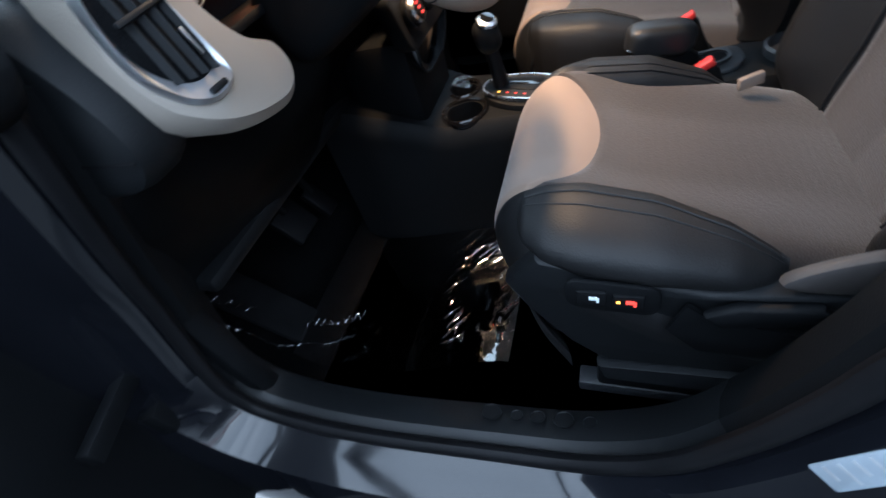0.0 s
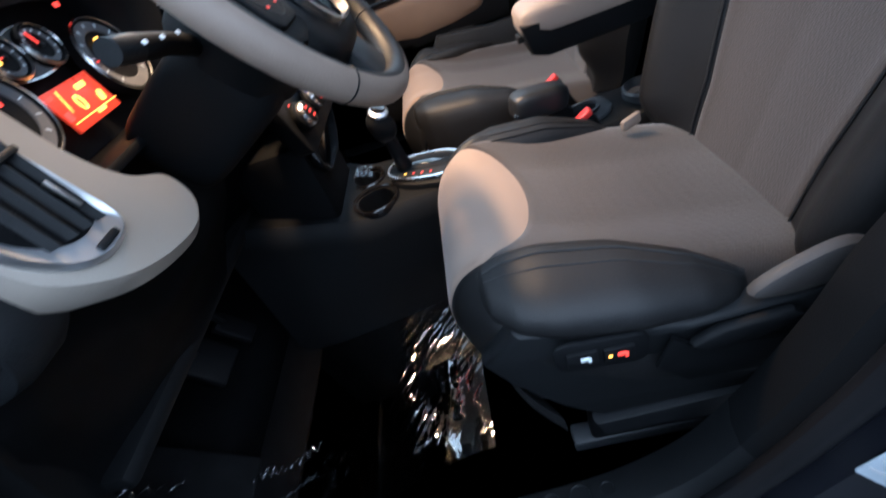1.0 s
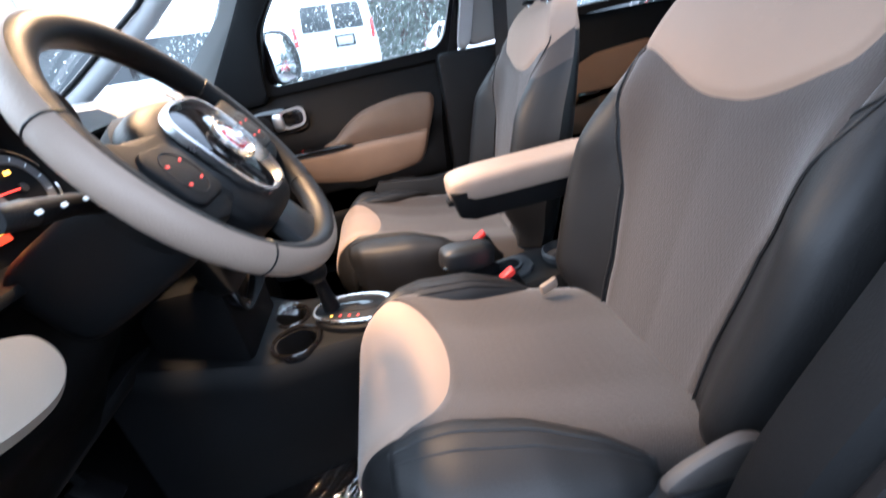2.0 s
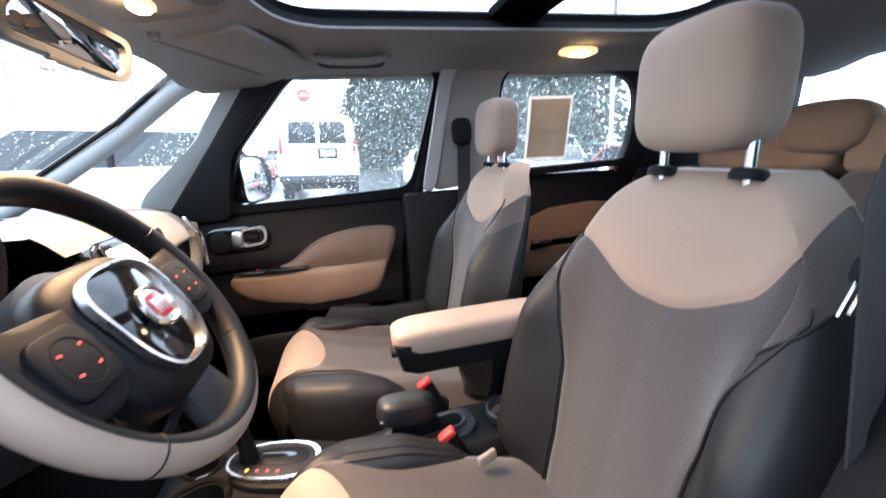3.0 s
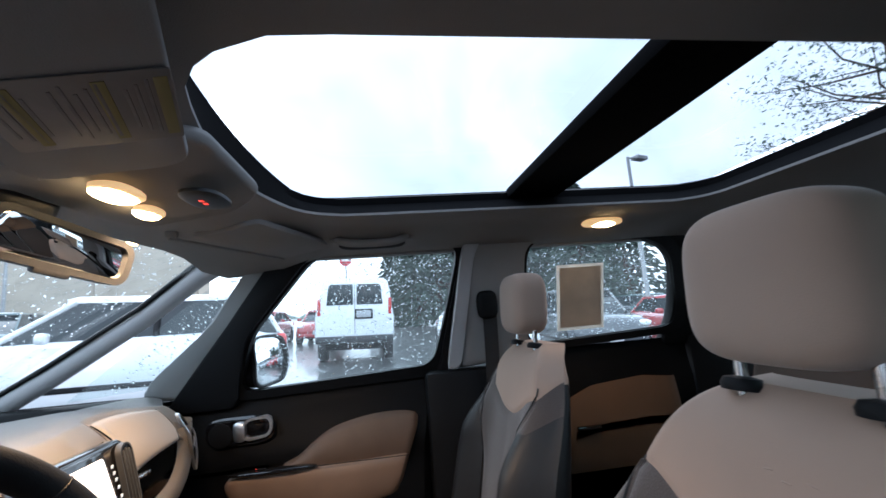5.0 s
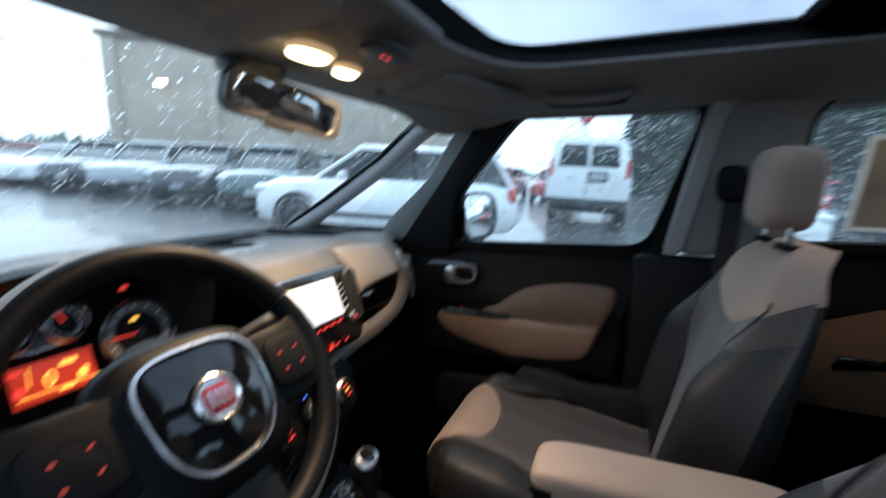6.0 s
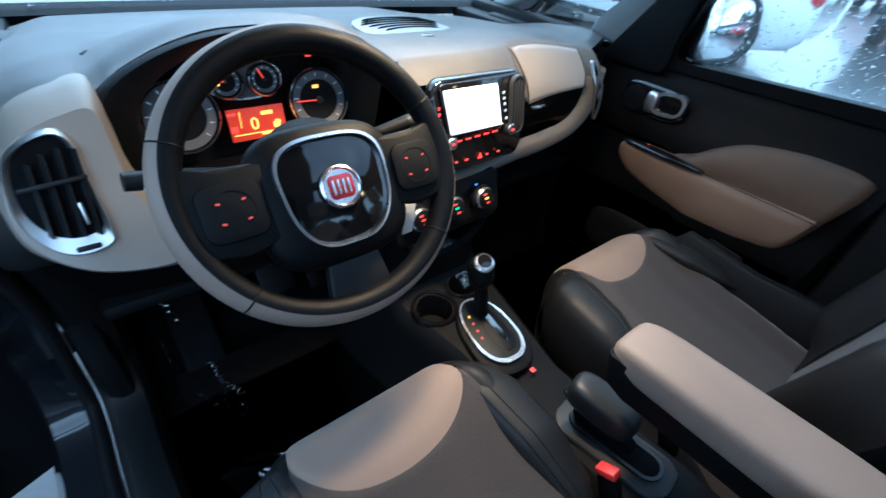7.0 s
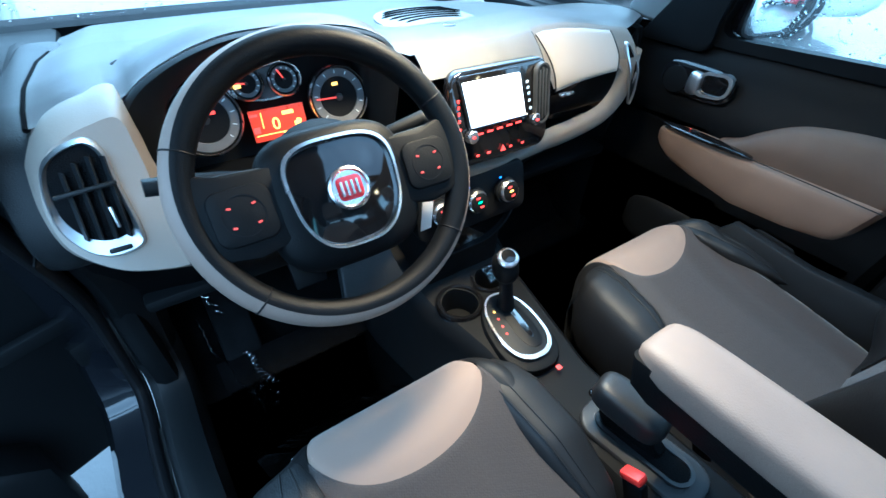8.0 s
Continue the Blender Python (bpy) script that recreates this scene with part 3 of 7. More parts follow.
def sweep_loop(section, n=90, loop=LOOP, first=0, last=89, low=None):
    """low: a section for the sill, blended into the jamb's."""
    path = spline(loop, n)
    secs = []
    for i, (x, z) in enumerate(path):
        a, b = path[max(i - 1, 0)], path[min(i + 1, n - 1)]
        t = Vector((b[0] - a[0], b[1] - a[1])).normalized()
        nx, nz = -t.y, t.x
        k = max(smooth(x, 0.12, 0.30), smooth(z, 0.46, 0.60)) if low else 1.0
        sec = [(o * k + lo * (1 - k), y * k + ly * (1 - k)) for (o, y), (lo, ly) in zip(section, low or section)]
        secs.append([Vector((x + o * nx, y + (0.75 - yw(z)) * 0.9 - 0.022 * smooth(-x, -0.15, 0.28) * smooth(0.8 - z, 0.0, 0.3), z + o * nz)) for o, y in sec])
    return rings(secs[first:last + 1])


def door_opening():
    # inner trim, seal bulb, then the painted flange; o > 0 points into the opening
    lining = [(0.012, -0.700), (0.020, -0.685), (0.015, -0.66), (0.0, -0.632), (-0.03, -0.622), (-0.07, -0.62), (-0.08, -0.66), (-0.05, -0.70), (-0.01, -0.702)]
    # One moulding; the sill stretch takes a lighter, shinier copy for sky sheen.
    for a, b, mt in ((0, 24, M_DARK), (24, 58, M_SILL), (58, 89, M_DARK)):
        tagged(part("trim", sweep_loop(lining, first=a, last=b), mt), "dark grey grained sill and jamb trim", "trim", kind="structure")
    bm = sweep_loop([(0.020 + 0.013 * math.cos(a), -0.716 + 0.012 * math.sin(a)) for a in (2 * math.pi * k / 10 for k in range(10))])
    tagged(part("trim", bm, M_RUBBER), "black rubber door seal bulb", "trim", kind="structure")
    bm = sweep_loop([(0.004, -0.718), (-0.004, -0.742), (-0.034, -0.760), (-0.050, -0.790), (-0.10, -0.815), (-0.22, -0.82), (-0.22, -0.75), (-0.03, -0.71)],
                    low=[(0.004, -0.718), (0.001, -0.728), (-0.004, -0.748), (-0.014, -0.792), (-0.06, -0.815), (-0.22, -0.82), (-0.22, -0.75), (-0.03, -0.71)])
    tagged(part("wall_driver_side", bm, M_PAINT_BLACK), "glossy black painted body sill and door jamb, wet", "wall", kind="structure")
    # raised ovals moulded on the sill trim
    pad = thing("sill_ornament", "black moulded circles on the sill trim", "trim")
    for x, r in ((0.030, 0.017), (0.072, 0.011), (0.105, 0.013), (0.145, 0.016), (0.183, 0.011)):
        bm = bmesh.new()
        lathe([(r, 0.0), (r, 0.0012), (r - 0.0015, 0.0014), (r - 0.002, 0.0004), (0.001, 0.0002)], 24, (x, -0.660, 0.4130 + 0.17 * max(0.0, x - 0.05)), Euler((radians(-24), radians(-9) * smooth(x, 0.03, 0.12), 0)).to_matrix(), bm)
        part("ring", bm, M_SILL, pad)
    # label on the jamb
    s = thing("jamb_label", "white and pale blue printed label stuck on the door jamb", "label")
    fn = lambda a, b, d: (0.388 + 0.76 * a + 0.45 * b - 0.44 * (d + 0.005), -0.7495 - 0.51 * a - 0.86 * (d + 0.005), 0.678 - 0.42 * a + 0.89 * b + 0.26 * (d + 0.005))
    part("sheet", prism(rounded(0.0135, 0.036, 0.003), fn, 0.0012, 0.0004), M_LABEL, s)
    for k in range(5):
        bm = prism([(-0.010, 0.029 - k * 0.013), (0.004 + 0.006 * (k % 2), 0.029 - k * 0.013), (0.004 + 0.006 * (k % 2), 0.0265 - k * 0.013), (-0.010, 0.0265 - k * 0.013)],
                   lambda a, b, d: fn(a, b, d + 0.0012), 0.0006, 0.0002)
        part("print_bar", bm, M_PLATE, s)


door_opening()


def open_driver_door():
    d = thing("driver_door", "black driver's door standing wide open", "car door", at=pose(-0.46, -0.80, 0, 0, 0, -68))
    # local x runs from hinge to latch when shut
    out = [(0.0, 0.22), (0.75, 0.22), (0.84, 0.56), (0.88, 1.04), (0.0, 1.02), (-0.04, 0.7)]
    part("panel", prism(out, lambda a, b, t: (a, -0.03 - t, b), 0.10, 0.02), M_DARK, d, "black plastic door lining")
    part("skin", prism(grow(out, 0.012), lambda a, b, t: (a, -0.132 - t, b), 0.02, 0.008), M_PAINT_BLACK, d, "glossy black outer skin")
    part("frame", tube([(0.04, -0.08, 1.02), (0.40, -0.02, 1.44), (0.86, -0.01, 1.47), (0.93, -0.03, 1.35), (0.86, -0.08, 1.04)], 0.02, 8), M_RUBBER, d)
    part("pocket", prism([(0.17, 0.22), (0.70, 0.24), (0.74, 0.44), (0.60, 0.50), (0.22, 0.48), (0.16, 0.40)], lambda a, b, t: (a, -0.035 + t, b), 0.11, 0.03), M_DARK, d, "black map pocket")
    part("hinge", box((0.09, 0.03, 0.06), (-0.02, 0.0, 0.56), 0.006), M_DARK, d, "black door hinge")
    part("check_strap", box((0.16, 0.02, 0.03), (0.03, 0.02, 0.66), 0.004), M_DARK, d, "black door check strap")
    return d


open_driver_door()


# ---- passenger side doors ----
def door_front():
    d = thing("door_1", "dark door lining with a lamp-warmed tan armrest", "car door", kind="structure")
    lows = 0.42

    def panel(u, v):
        x1 = lerp(v, [0, 0.25, 0.65, 1.0], [0.28, 0.37, 0.395, 0.445])
        x = -0.47 + (x1 + 0.47) * u
        top = 1.046 + 0.036 * u
        z = lows + (top - lows) * min(1.0, v / 0.94)
        roll = smooth(z, top - 0.075, top)
        y = 0.735 - 0.045 * smooth(z, top - 0.03, 0.86) - 0.02 * smooth(z, 0.84, 0.70) + 0.020 * roll ** 2
        if v > 0.94:
            y += 0.035 * (v - 0.94) / 0.06
            z += 0.004 * math.sin(math.pi * (v - 0.94) / 0.06)
        return Vector((x, y + 0.02 * smooth(abs(2 * u - 1), 0.95, 1.0), z))
    bm = grid(panel, 44, 60)
    bmesh.ops.solidify(bm, geom=bm.faces[:], thickness=0.025)
    part("panel", bm, M_DOOR, d, "black grained door panel rolled over at the window ledge")
    part("belt_seal", tube([(-0.44, 0.762, 1.050), (0.0, 0.768, 1.067), (0.44, 0.772, 1.086)], 0.007, 10), M_RUBBER, d, "black window wiper strip")

    crest = spline([(-0.045, 0.858), (0.0, 0.876), (0.031, 0.900), (0.075, 0.930), (0.125, 0.951), (0.218, 0.968), (0.30, 0.970), (0.345, 0.962), (0.362, 0.945)], 50)
    TOP_X, TOP_Z = [p[0] for p in crest], [p[1] for p in crest]

    def pad_end(z):
        """Rear edge of the pad, which leans with the door's edge."""
        return lerp(z, [0.70, 0.74, 0.85, 0.92, 0.955], [0.270, 0.288, 0.326, 0.354, 0.360])

    # padded armrest, tan from painted lamp warmth: upper insert sloping back and lower bolster
    def insert(u, v):
        top = lerp(-0.045 + 0.405 * u, TOP_X, TOP_Z)
        z = 0.842 + (top - 0.842) * v
        x = -0.045 + (pad_end(z) + 0.045) * u
        edge = 0.012 * smooth(v, 0.90, 1.0) + 0.014 * smooth(u, 0.965, 1.0)
        return Vector((x, 0.662 + 0.022 * v - 0.010 * math.sin(math.pi * v) + edge, z))
    bm = grid(insert, 44, 18)
    bmesh.ops.solidify(bm, geom=bm.faces[:], thickness=0.03)
    part("insert", bm, M_TAN_LEATHER, d, "beige padded upper insert, lamp warmth in its tan")

    secs = []
    n = 44
    for i in range(n):
        u = i / (n - 1)
        x = -0.215 + 0.545 * u
        top = lerp(u, [0, 0.04, 0.15, 0.5, 1], [0.815, 0.842, 0.850, 0.853, 0.858])
        bot = lerp(u, [0, 0.04, 0.12, 0.25, 0.5, 0.8, 0.95, 1], [0.797, 0.772, 0.744, 0.722, 0.694, 0.704, 0.722, 0.735])
        thick = 0.062 * math.sqrt(max(0.02, 1 - (max(0, 0.09 - u) / 0.09) ** 2)) * math.sqrt(max(0.15, 1 - (max(0, u - 0.96) / 0.045) ** 2))
        c, h = (top + bot) / 2, (top - bot) / 2
        ring = []
        for q in range(20):
            a = 2 * math.pi * q / 20
            zz = c + h * math.copysign(abs(math.sin(a)) ** 0.65, math.sin(a))
            yy = 0.70 - thick * math.copysign(abs(math.cos(a)) ** 0.55, math.cos(a)) * (0.72 + 0.28 * math.sin(a))
            ring.append(Vector((x + (pad_end(zz) - 0.330) * smooth(u, 0.3, 1.0), yy, zz)))
        secs.append(ring)
    part("armrest", rings(secs), M_TAN_LEATHER, d, "beige padded armrest, lamp warmth in its tan")
    part("pad_seam", tube([(-0.05 + 0.37 * k / 20, 0.6405 + 0.002 * math.sin(math.pi * k / 20), 0.853 - 0.001 * k / 20) for k in range(21)], 0.0016, 6), M_RUBBER, d, "dark seam between insert and armrest")
    plate = part("switch_plate", blob((0.124, 0.019, 0.006), (-0.070, 0.652, 0.852), 0.5, 0.9, 32, 8), M_GLOSS, d, "gloss black switch plate")
    part("switch", box((0.022, 0.012, 0.004), (-0.10, 0.655, 0.859), 0.0015), M_DARK, plate)
    part("indicator", box((0.003, 0.003, 0.001), (-0.115, 0.653, 0.8615), 0), M_LED_RED, plate)
    # handle in its bowl
    bowl = part("handle_bowl", blob((0.098, 0.012, 0.043), (-0.168, 0.695, 0.962), 0.6, 0.5, 30, 10), M_GLOSS, d, "dark handle recess")
    out = rounded(0.043, 0.031, 0.026, 7)
    inn = rounded(0.035, 0.024, 0.020, 7)
    fn = lambda a, b, t: (-0.118 + a, 0.676 + 0.10 * a + t, 0.968 + b + 0.10 * a)
    part("handle", ring_plate(out, inn, fn, 0.018), M_SATIN, bowl, "satin silver door pull")
    part("handle_root", blob((0.018, 0.013, 0.029), (-0.166, 0.680, 0.962), 0.6, 0.6, 20, 14), M_SATIN, bowl, "satin silver root of the door pull")
    part("speaker", lathe([(0.034, 0), (0.034, 0.002), (0.030, 0.003), (0.001, 0.002)], 28, (-0.222, 0.684, 0.955), Euler((radians(90), 0, 0)).to_matrix()), M_DARK, bowl, "dark tweeter cover")
    part("pocket", blob((0.27, 0.035, 0.09), (0.04, 0.695, 0.54), 0.5, 0.4, 26, 10), M_DARK, d, "black plastic map pocket")
    part("speaker_grille", lathe([(0.075, 0), (0.075, 0.008), (0.068, 0.012), (0.0, 0.012)], 32, (-0.25, 0.70, 0.60), Euler((radians(90), 0, 0)).to_matrix()), M_GREY_PLASTIC, d)
    return d


door_front()


def door_rear():
    d = thing("door_2", "dark rear door lining with tan padded insert", "car door", kind="structure")

    def panel(u, v):
        z = 0.45 + 0.66 * v
        x0, x1 = 0.74, lerp(z, [0.45, 0.7, 1.1], [1.15, 1.30, 1.34])
        return Vector((x0 + (x1 - x0) * u, 0.735 - 0.045 * smooth(z, 1.10, 0.92), z))
    bm = grid(panel, 20, 20)
    bmesh.ops.solidify(bm, geom=bm.faces[:], thickness=0.03)
    part("panel", bm, M_DARK, d)

    def insert(u, v):
        x = 0.80 + 0.45 * u
        top = lerp(u, [0, 0.3, 0.7, 1], [0.93, 0.985, 1.0, 0.985])
        z = 0.72 + (top - 0.72) * v
        return Vector((x, 0.676 - 0.02 * math.sin(math.pi * v) + 0.02 * smooth(abs(2 * u - 1), 0.85, 1), z))
    bm = grid(insert, 18, 12)
    bmesh.ops.solidify(bm, geom=bm.faces[:], thickness=0.025)
    part("insert", bm, M_TAN_FAB, d, "tan padded insert")
    part("pull", box((0.08, 0.02, 0.012), (0.90, 0.655, 0.86), 0.004), M_GLOSS, d, "black door pull")
    return d


door_rear()
for sgn in (1, -1):
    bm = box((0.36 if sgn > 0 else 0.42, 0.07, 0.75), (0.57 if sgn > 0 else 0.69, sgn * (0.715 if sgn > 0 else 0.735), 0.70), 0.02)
    # Driver's side again takes the darker material, shade put into its colour.
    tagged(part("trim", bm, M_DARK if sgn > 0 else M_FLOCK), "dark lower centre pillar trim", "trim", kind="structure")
bm = box((1.4, 0.06, 0.75), (1.45, -0.73, 0.74), 0.02)
tagged(part("wall_rear_driver_side", bm, M_DARK), "dark rear side lining", "wall", kind="structure")
bm = box((0.8, 0.06, 0.75), (1.74, 0.74, 0.74), 0.02)
tagged(part("wall_rear_passenger_side", bm, M_DARK), "dark rear side lining", "wall", kind="structure")
bm = box((3.1, 0.03, 0.86), (0.55, 0.805, 0.62), 0.01)
tagged(part("wall_passenger_side", bm, M_DARK), "dark outer body side behind the doors", "wall", kind="structure")
bm = box((0.60, 0.06, 0.75), (-0.72, 0.745, 0.70), 0.02)
tagged(part("wall_front_passenger_side", bm, M_DARK), "dark front side lining", "wall", kind="structure")


# ---- front seats ----
CUSH = spline([(0.10, 0.50), (0.062, 0.56), (0.043, 0.63), (0.046, 0.68), (0.07, 0.722), (0.115, 0.744), (0.17, 0.734), (0.24, 0.708), (0.32, 0.690), (0.42, 0.672), (0.53, 0.645)], 200)


def cush_at(t):
    k = min(198, int(t * 199))
    f = t * 199 - k
    a, b = CUSH[k], CUSH[k + 1]
    return a[0] + (b[0] - a[0]) * f, a[1] + (b[1] - a[1]) * f


CUSH_T = [cush_at(i / 400) for i in range(401)]


def cush_t(x):
    """Where the upper side of the cushion passes x."""
    for i in range(130, 401):
        if CUSH_T[i][0] >= x:
            a, b = CUSH_T[i - 1][0], CUSH_T[i][0]
            return (i - 1 + (x - a) / max(1e-9, b - a)) / 400
    return 1.0


def cush_point(s, t):
    x, z = cush_at(t)
    w = lerp(x, [0.04, 0.10, 0.18, 0.5], [0.222, 0.244, 0.252, 0.252])
    a = abs(s)
    top = smooth(t, 0.32, 0.55)
    lift = 0.012 * smooth(a, 0.25, 0.60) * top * (1 - 0.6 * smooth(x, 0.3, 0.5)) - 0.105 * smooth(a, 0.62, 1.02) ** 1.2 * top
    back = 0.055 * smooth(a, 0.45, 1.0) ** 1.4 * (1 - smooth(x, 0.10, 0.32))
    return Vector((x + back, s * w, z + lift))


def cush_edge(t):
    return lerp(cush_at(t)[0], [0.05, 0.10, 0.25, 0.40, 0.52], [0.57, 0.57, 0.64, 0.80, 0.95]) if t > 0.3 else 0.57


def patch_t(q):
    """Rear edge of the pale front patch; q runs from -1 to 1 over the middle."""
    return cush_t(0.080 + 0.105 * math.sqrt(max(0.0, 1 - (q * 0.985) ** 2)))


def spline_flat(pts, n=28):
    return [(p.x, p.y) for p in spline([(a, b, 0) for a, b in pts], n, True)]


BACK_X = spline(list(zip([0.58, 0.68, 0.78, 0.88, 0.99, 1.08, 1.135, 1.17], [0.462, 0.485, 0.507, 0.531, 0.560, 0.588, 0.613, 0.648])), 90)
BACK_W = spline(list(zip([0.58, 0.68, 0.85, 0.95, 1.02, 1.08, 1.12, 1.15, 1.168], [0.225, 0.250, 0.266, 0.256, 0.230, 0.197, 0.167, 0.131, 0.092])), 120)


def back_x(z):
    return lerp(z, [p[0] for p in BACK_X], [p[1] for p in BACK_X])


def back_w(z):
    return lerp(z, [p[0] for p in BACK_W], [p[1] for p in BACK_W])


def back_point(s, z):
    """Front of the backrest at s across."""
    a = abs(s)
    bol = math.exp(-((a - 0.78) / 0.20) ** 2) * smooth(z, 0.60, 0.72) * (1 - smooth(z, 0.92, 1.08))
    x = back_x(z) - 0.062 * bol + 0.055 * smooth(a, 0.84, 1.0) ** 1.6 + 0.012 * (1 - a) * (1 - smooth(z, 0.95, 1.1))
    return Vector((x, s * back_w(z), z))


def back_edge(z):
    return lerp(z, [0.58, 0.75, 0.87, 0.97, 1.05], [0.48, 0.45, 0.49, 0.62, 0.87])


def beige_z(s):
    return 1.008 + 0.054 * smooth(abs(s), 0.05, 0.85) + 0.035 * smooth(abs(s), 0.86, 1.0)


def seat(name, label, dx, dy, dz, out, cx=0.0, cz=0.0):
    """out: -1 where the outer side of the seat is towards -y."""
    t = thing(name, label, "car seat", "front seats", at=pose(dx, dy, dz))

    def bz(s):
        """Lower edge of the shoulder panel, higher towards the door."""
        return beige_z(s) + 0.042 * smooth(s * out, 0.60, 0.95)

    def place(s, v):
        """The cushion's surface, let down and slid forward on the passenger side."""
        p = cush_point(s, v)
        if cx:
            p.x += 0.10 * smooth(p.x, 0.32, 0.53)
            p.z += 0.040 * smooth(s, 0.52, 0.80) * smooth(v, 0.36, 0.55)
        return p + Vector((cx, 0, cz))

    # cushion: pale front patch, woven middle, leatherette sides
    def middle(v0, v1):
        def fn(u, v):
            q = -1 + 2 * u
            b = patch_t(q)
            lo, hi = (0.0, b) if v0 == 0 else (b, 1.0)
            tt = lo + (hi - lo) * v
            groove = 0.004 * (math.exp(-((1 - abs(q)) / 0.025) ** 2) + math.exp(-((tt - b) / 0.006) ** 2))
            p = place(q * cush_edge(tt), tt)
            return p + Vector((0.3 * groove, 0, -groove))
        return fn
    cushion = part("cushion", grid(middle(1, 1), 41, 40), M_TAUPE, t, "taupe woven seat cushion")
    part("front_patch", grid(middle(0, 0), 41, 34), M_BEIGE_FAB, cushion, "pale beige front patch")
    for sg in (-1, 1):
        def bolster(u, v):
            tt = v
            e = cush_edge(tt)
            s = e + (1.0 - e) * u
            groove = 0.004 * math.exp(-(u / 0.05) ** 2)
            p = place(sg * s, tt)
            p.z -= groove
            drop = 0.035 * smooth(u, 0.86, 1.0)
            return p - Vector((0, sg * 0.012 * smooth(u, 0.9, 1.0), drop))
        part("side_bolster", grid(bolster, 16, 50), M_DARK_LEATHER, cushion, "dark leatherette side bolster")
        # the pillow along the edge, with a double seam on its crest
        low_by = 0.0 if sg == out else 0.012
        px = [0.096, 0.104, 0.13, 0.17, 0.26, 0.34, 0.375, 0.392]
        pin, pout = [0.158, 0.148, 0.138, 0.134, 0.152, 0.182, 0.202, 0.214], [0.190, 0.212, 0.236, 0.250, 0.257, 0.250, 0.238, 0.226]
        ptop, pbot = [0.744, 0.757, 0.767, 0.770, 0.765, 0.742, 0.722, 0.708], [0.738, 0.728, 0.716, 0.709, 0.703, 0.700, 0.699, 0.702] if sg == out else [0.700, 0.650, 0.600, 0.570, 0.555, 0.555, 0.560, 0.580]
        if sg == out:
            px = [0.096, 0.104, 0.13, 0.17, 0.25, 0.32, 0.352, 0.368]
            ptop = [0.740, 0.750, 0.757, 0.759, 0.753, 0.733, 0.716, 0.704]
        if sg != out and out < 0:
            pin, pout = [0.140, 0.130, 0.125, 0.124, 0.135, 0.150, 0.158, 0.163], [0.168, 0.188, 0.210, 0.224, 0.231, 0.219, 0.198, 0.180]
            ptop = [0.738, 0.750, 0.758, 0.760, 0.748, 0.716, 0.692, 0.676]
        secs, crest_a, crest_b = [], [], []
        for k in range(37):
            x = px[0] + (px[-1] - px[0]) * (0.5 - 0.5 * math.cos(math.pi * k / 36))
            yi, yo, zt, zb = (lerp(x, px, q) for q in (pin, pout, ptop, pbot))
            cy, hy, cz0, hz = (yi + yo) / 2, (yo - yi) / 2, (zt + zb) / 2 - low_by, (zt - zb) / 2

            def at_angle(w, grow_by=1.0):
                ex = 0.8 if sg == out else 0.5
                yy = cy + hy * grow_by * math.copysign(abs(math.cos(w)) ** ex, math.cos(w))
                zz = cz0 + hz * grow_by * math.copysign(abs(math.sin(w)) ** ex, math.sin(w)) - 0.010 * math.cos(w)
                return Vector((x + cx, sg * yy, zz + cz))
            secs.append([at_angle(2 * math.pi * q / 20) for q in range(20)])
            if 3 < k < 34:
                crest_a.append(at_angle(radians(118), 1.004))
                crest_b.append(at_angle(radians(96), 1.004))
        part("bolster_pillow", rings(secs), M_DARK_LEATHER, cushion, "dark leatherette bolster pillow")
        part("piping", tube(crest_a, 0.0016, 6), M_DARK_LEATHER, cushion)
        part("piping", tube(crest_b, 0.0013, 6), M_DARK_LEATHER, cushion)
    # underside
    bm = box((0.40, 0.43, 0.14), (0.31 + cx, 0, 0.585 + cz), 0.03, seg=3)
    part("pan", bm, M_DARK, t)

    # backrest
    def shoulder(u, v):
        q = -1 + 2 * u
        z = bz(q) + (1.168 - bz(q)) * v
        return back_point(q, z) + Vector((0.004 * math.exp(-((z - bz(q)) / 0.006) ** 2), 0, 0))

    def lower(u, v):
        q = -1 + 2 * u
        z0 = 0.585
        zz = z0 + (1.06 - z0) * v
        e = back_edge(zz)
        s = q * e
        z = z0 + (bz(s) - z0) * v
        g = 0.004 * (math.exp(-((1 - abs(q)) / 0.025) ** 2) + math.exp(-((1 - v) / 0.012) ** 2))
        return back_point(s, z) + Vector((g, 0, 0))
    back = part("backrest", grid(lower, 37, 40), M_TAUPE, t, "taupe woven backrest")
    for sg in (-1, 1):
        def wing(u, v):
            z0 = 0.585
            e = back_edge(z0 + (1.06 - z0) * v)
            s = sg * (e + (1.0 - e) * u)
            z = z0 + (bz(s) - z0) * v
            return back_point(s, z) + Vector((0.004 * math.exp(-(u / 0.06) ** 2), 0, 0))
        part("back_bolster", grid(lambda u, v: wing(u, 0.885 * v), 16, 38), M_DARK_LEATHER, back, "dark leatherette back bolster")
        part("bolster_head", grid(lambda u, v: wing(u, 0.885 + 0.115 * v), 16, 10), M_TAUPE, back, "taupe woven strip above the bolster")
        if sg == out:
            part("piping", tube([wing(k / 16, 0.885) - Vector((0.0008, 0, 0)) for k in range(17)], 0.0016, 6), M_DARK_LEATHER, back)
        path = [back_point(sg * (back_edge(0.585 + 0.475 * v) + 0.02), 0.585 + (bz(0.8) - 0.585) * v) for v in (k / 40 for k in range(3, 41))]
        part("piping", tube(path, 0.002, 6), M_DARK_LEATHER, back)
    part("shoulder_panel", grid(shoulder, 49, 34), M_BEIGE_FAB, back, "pale beige shoulder panel")

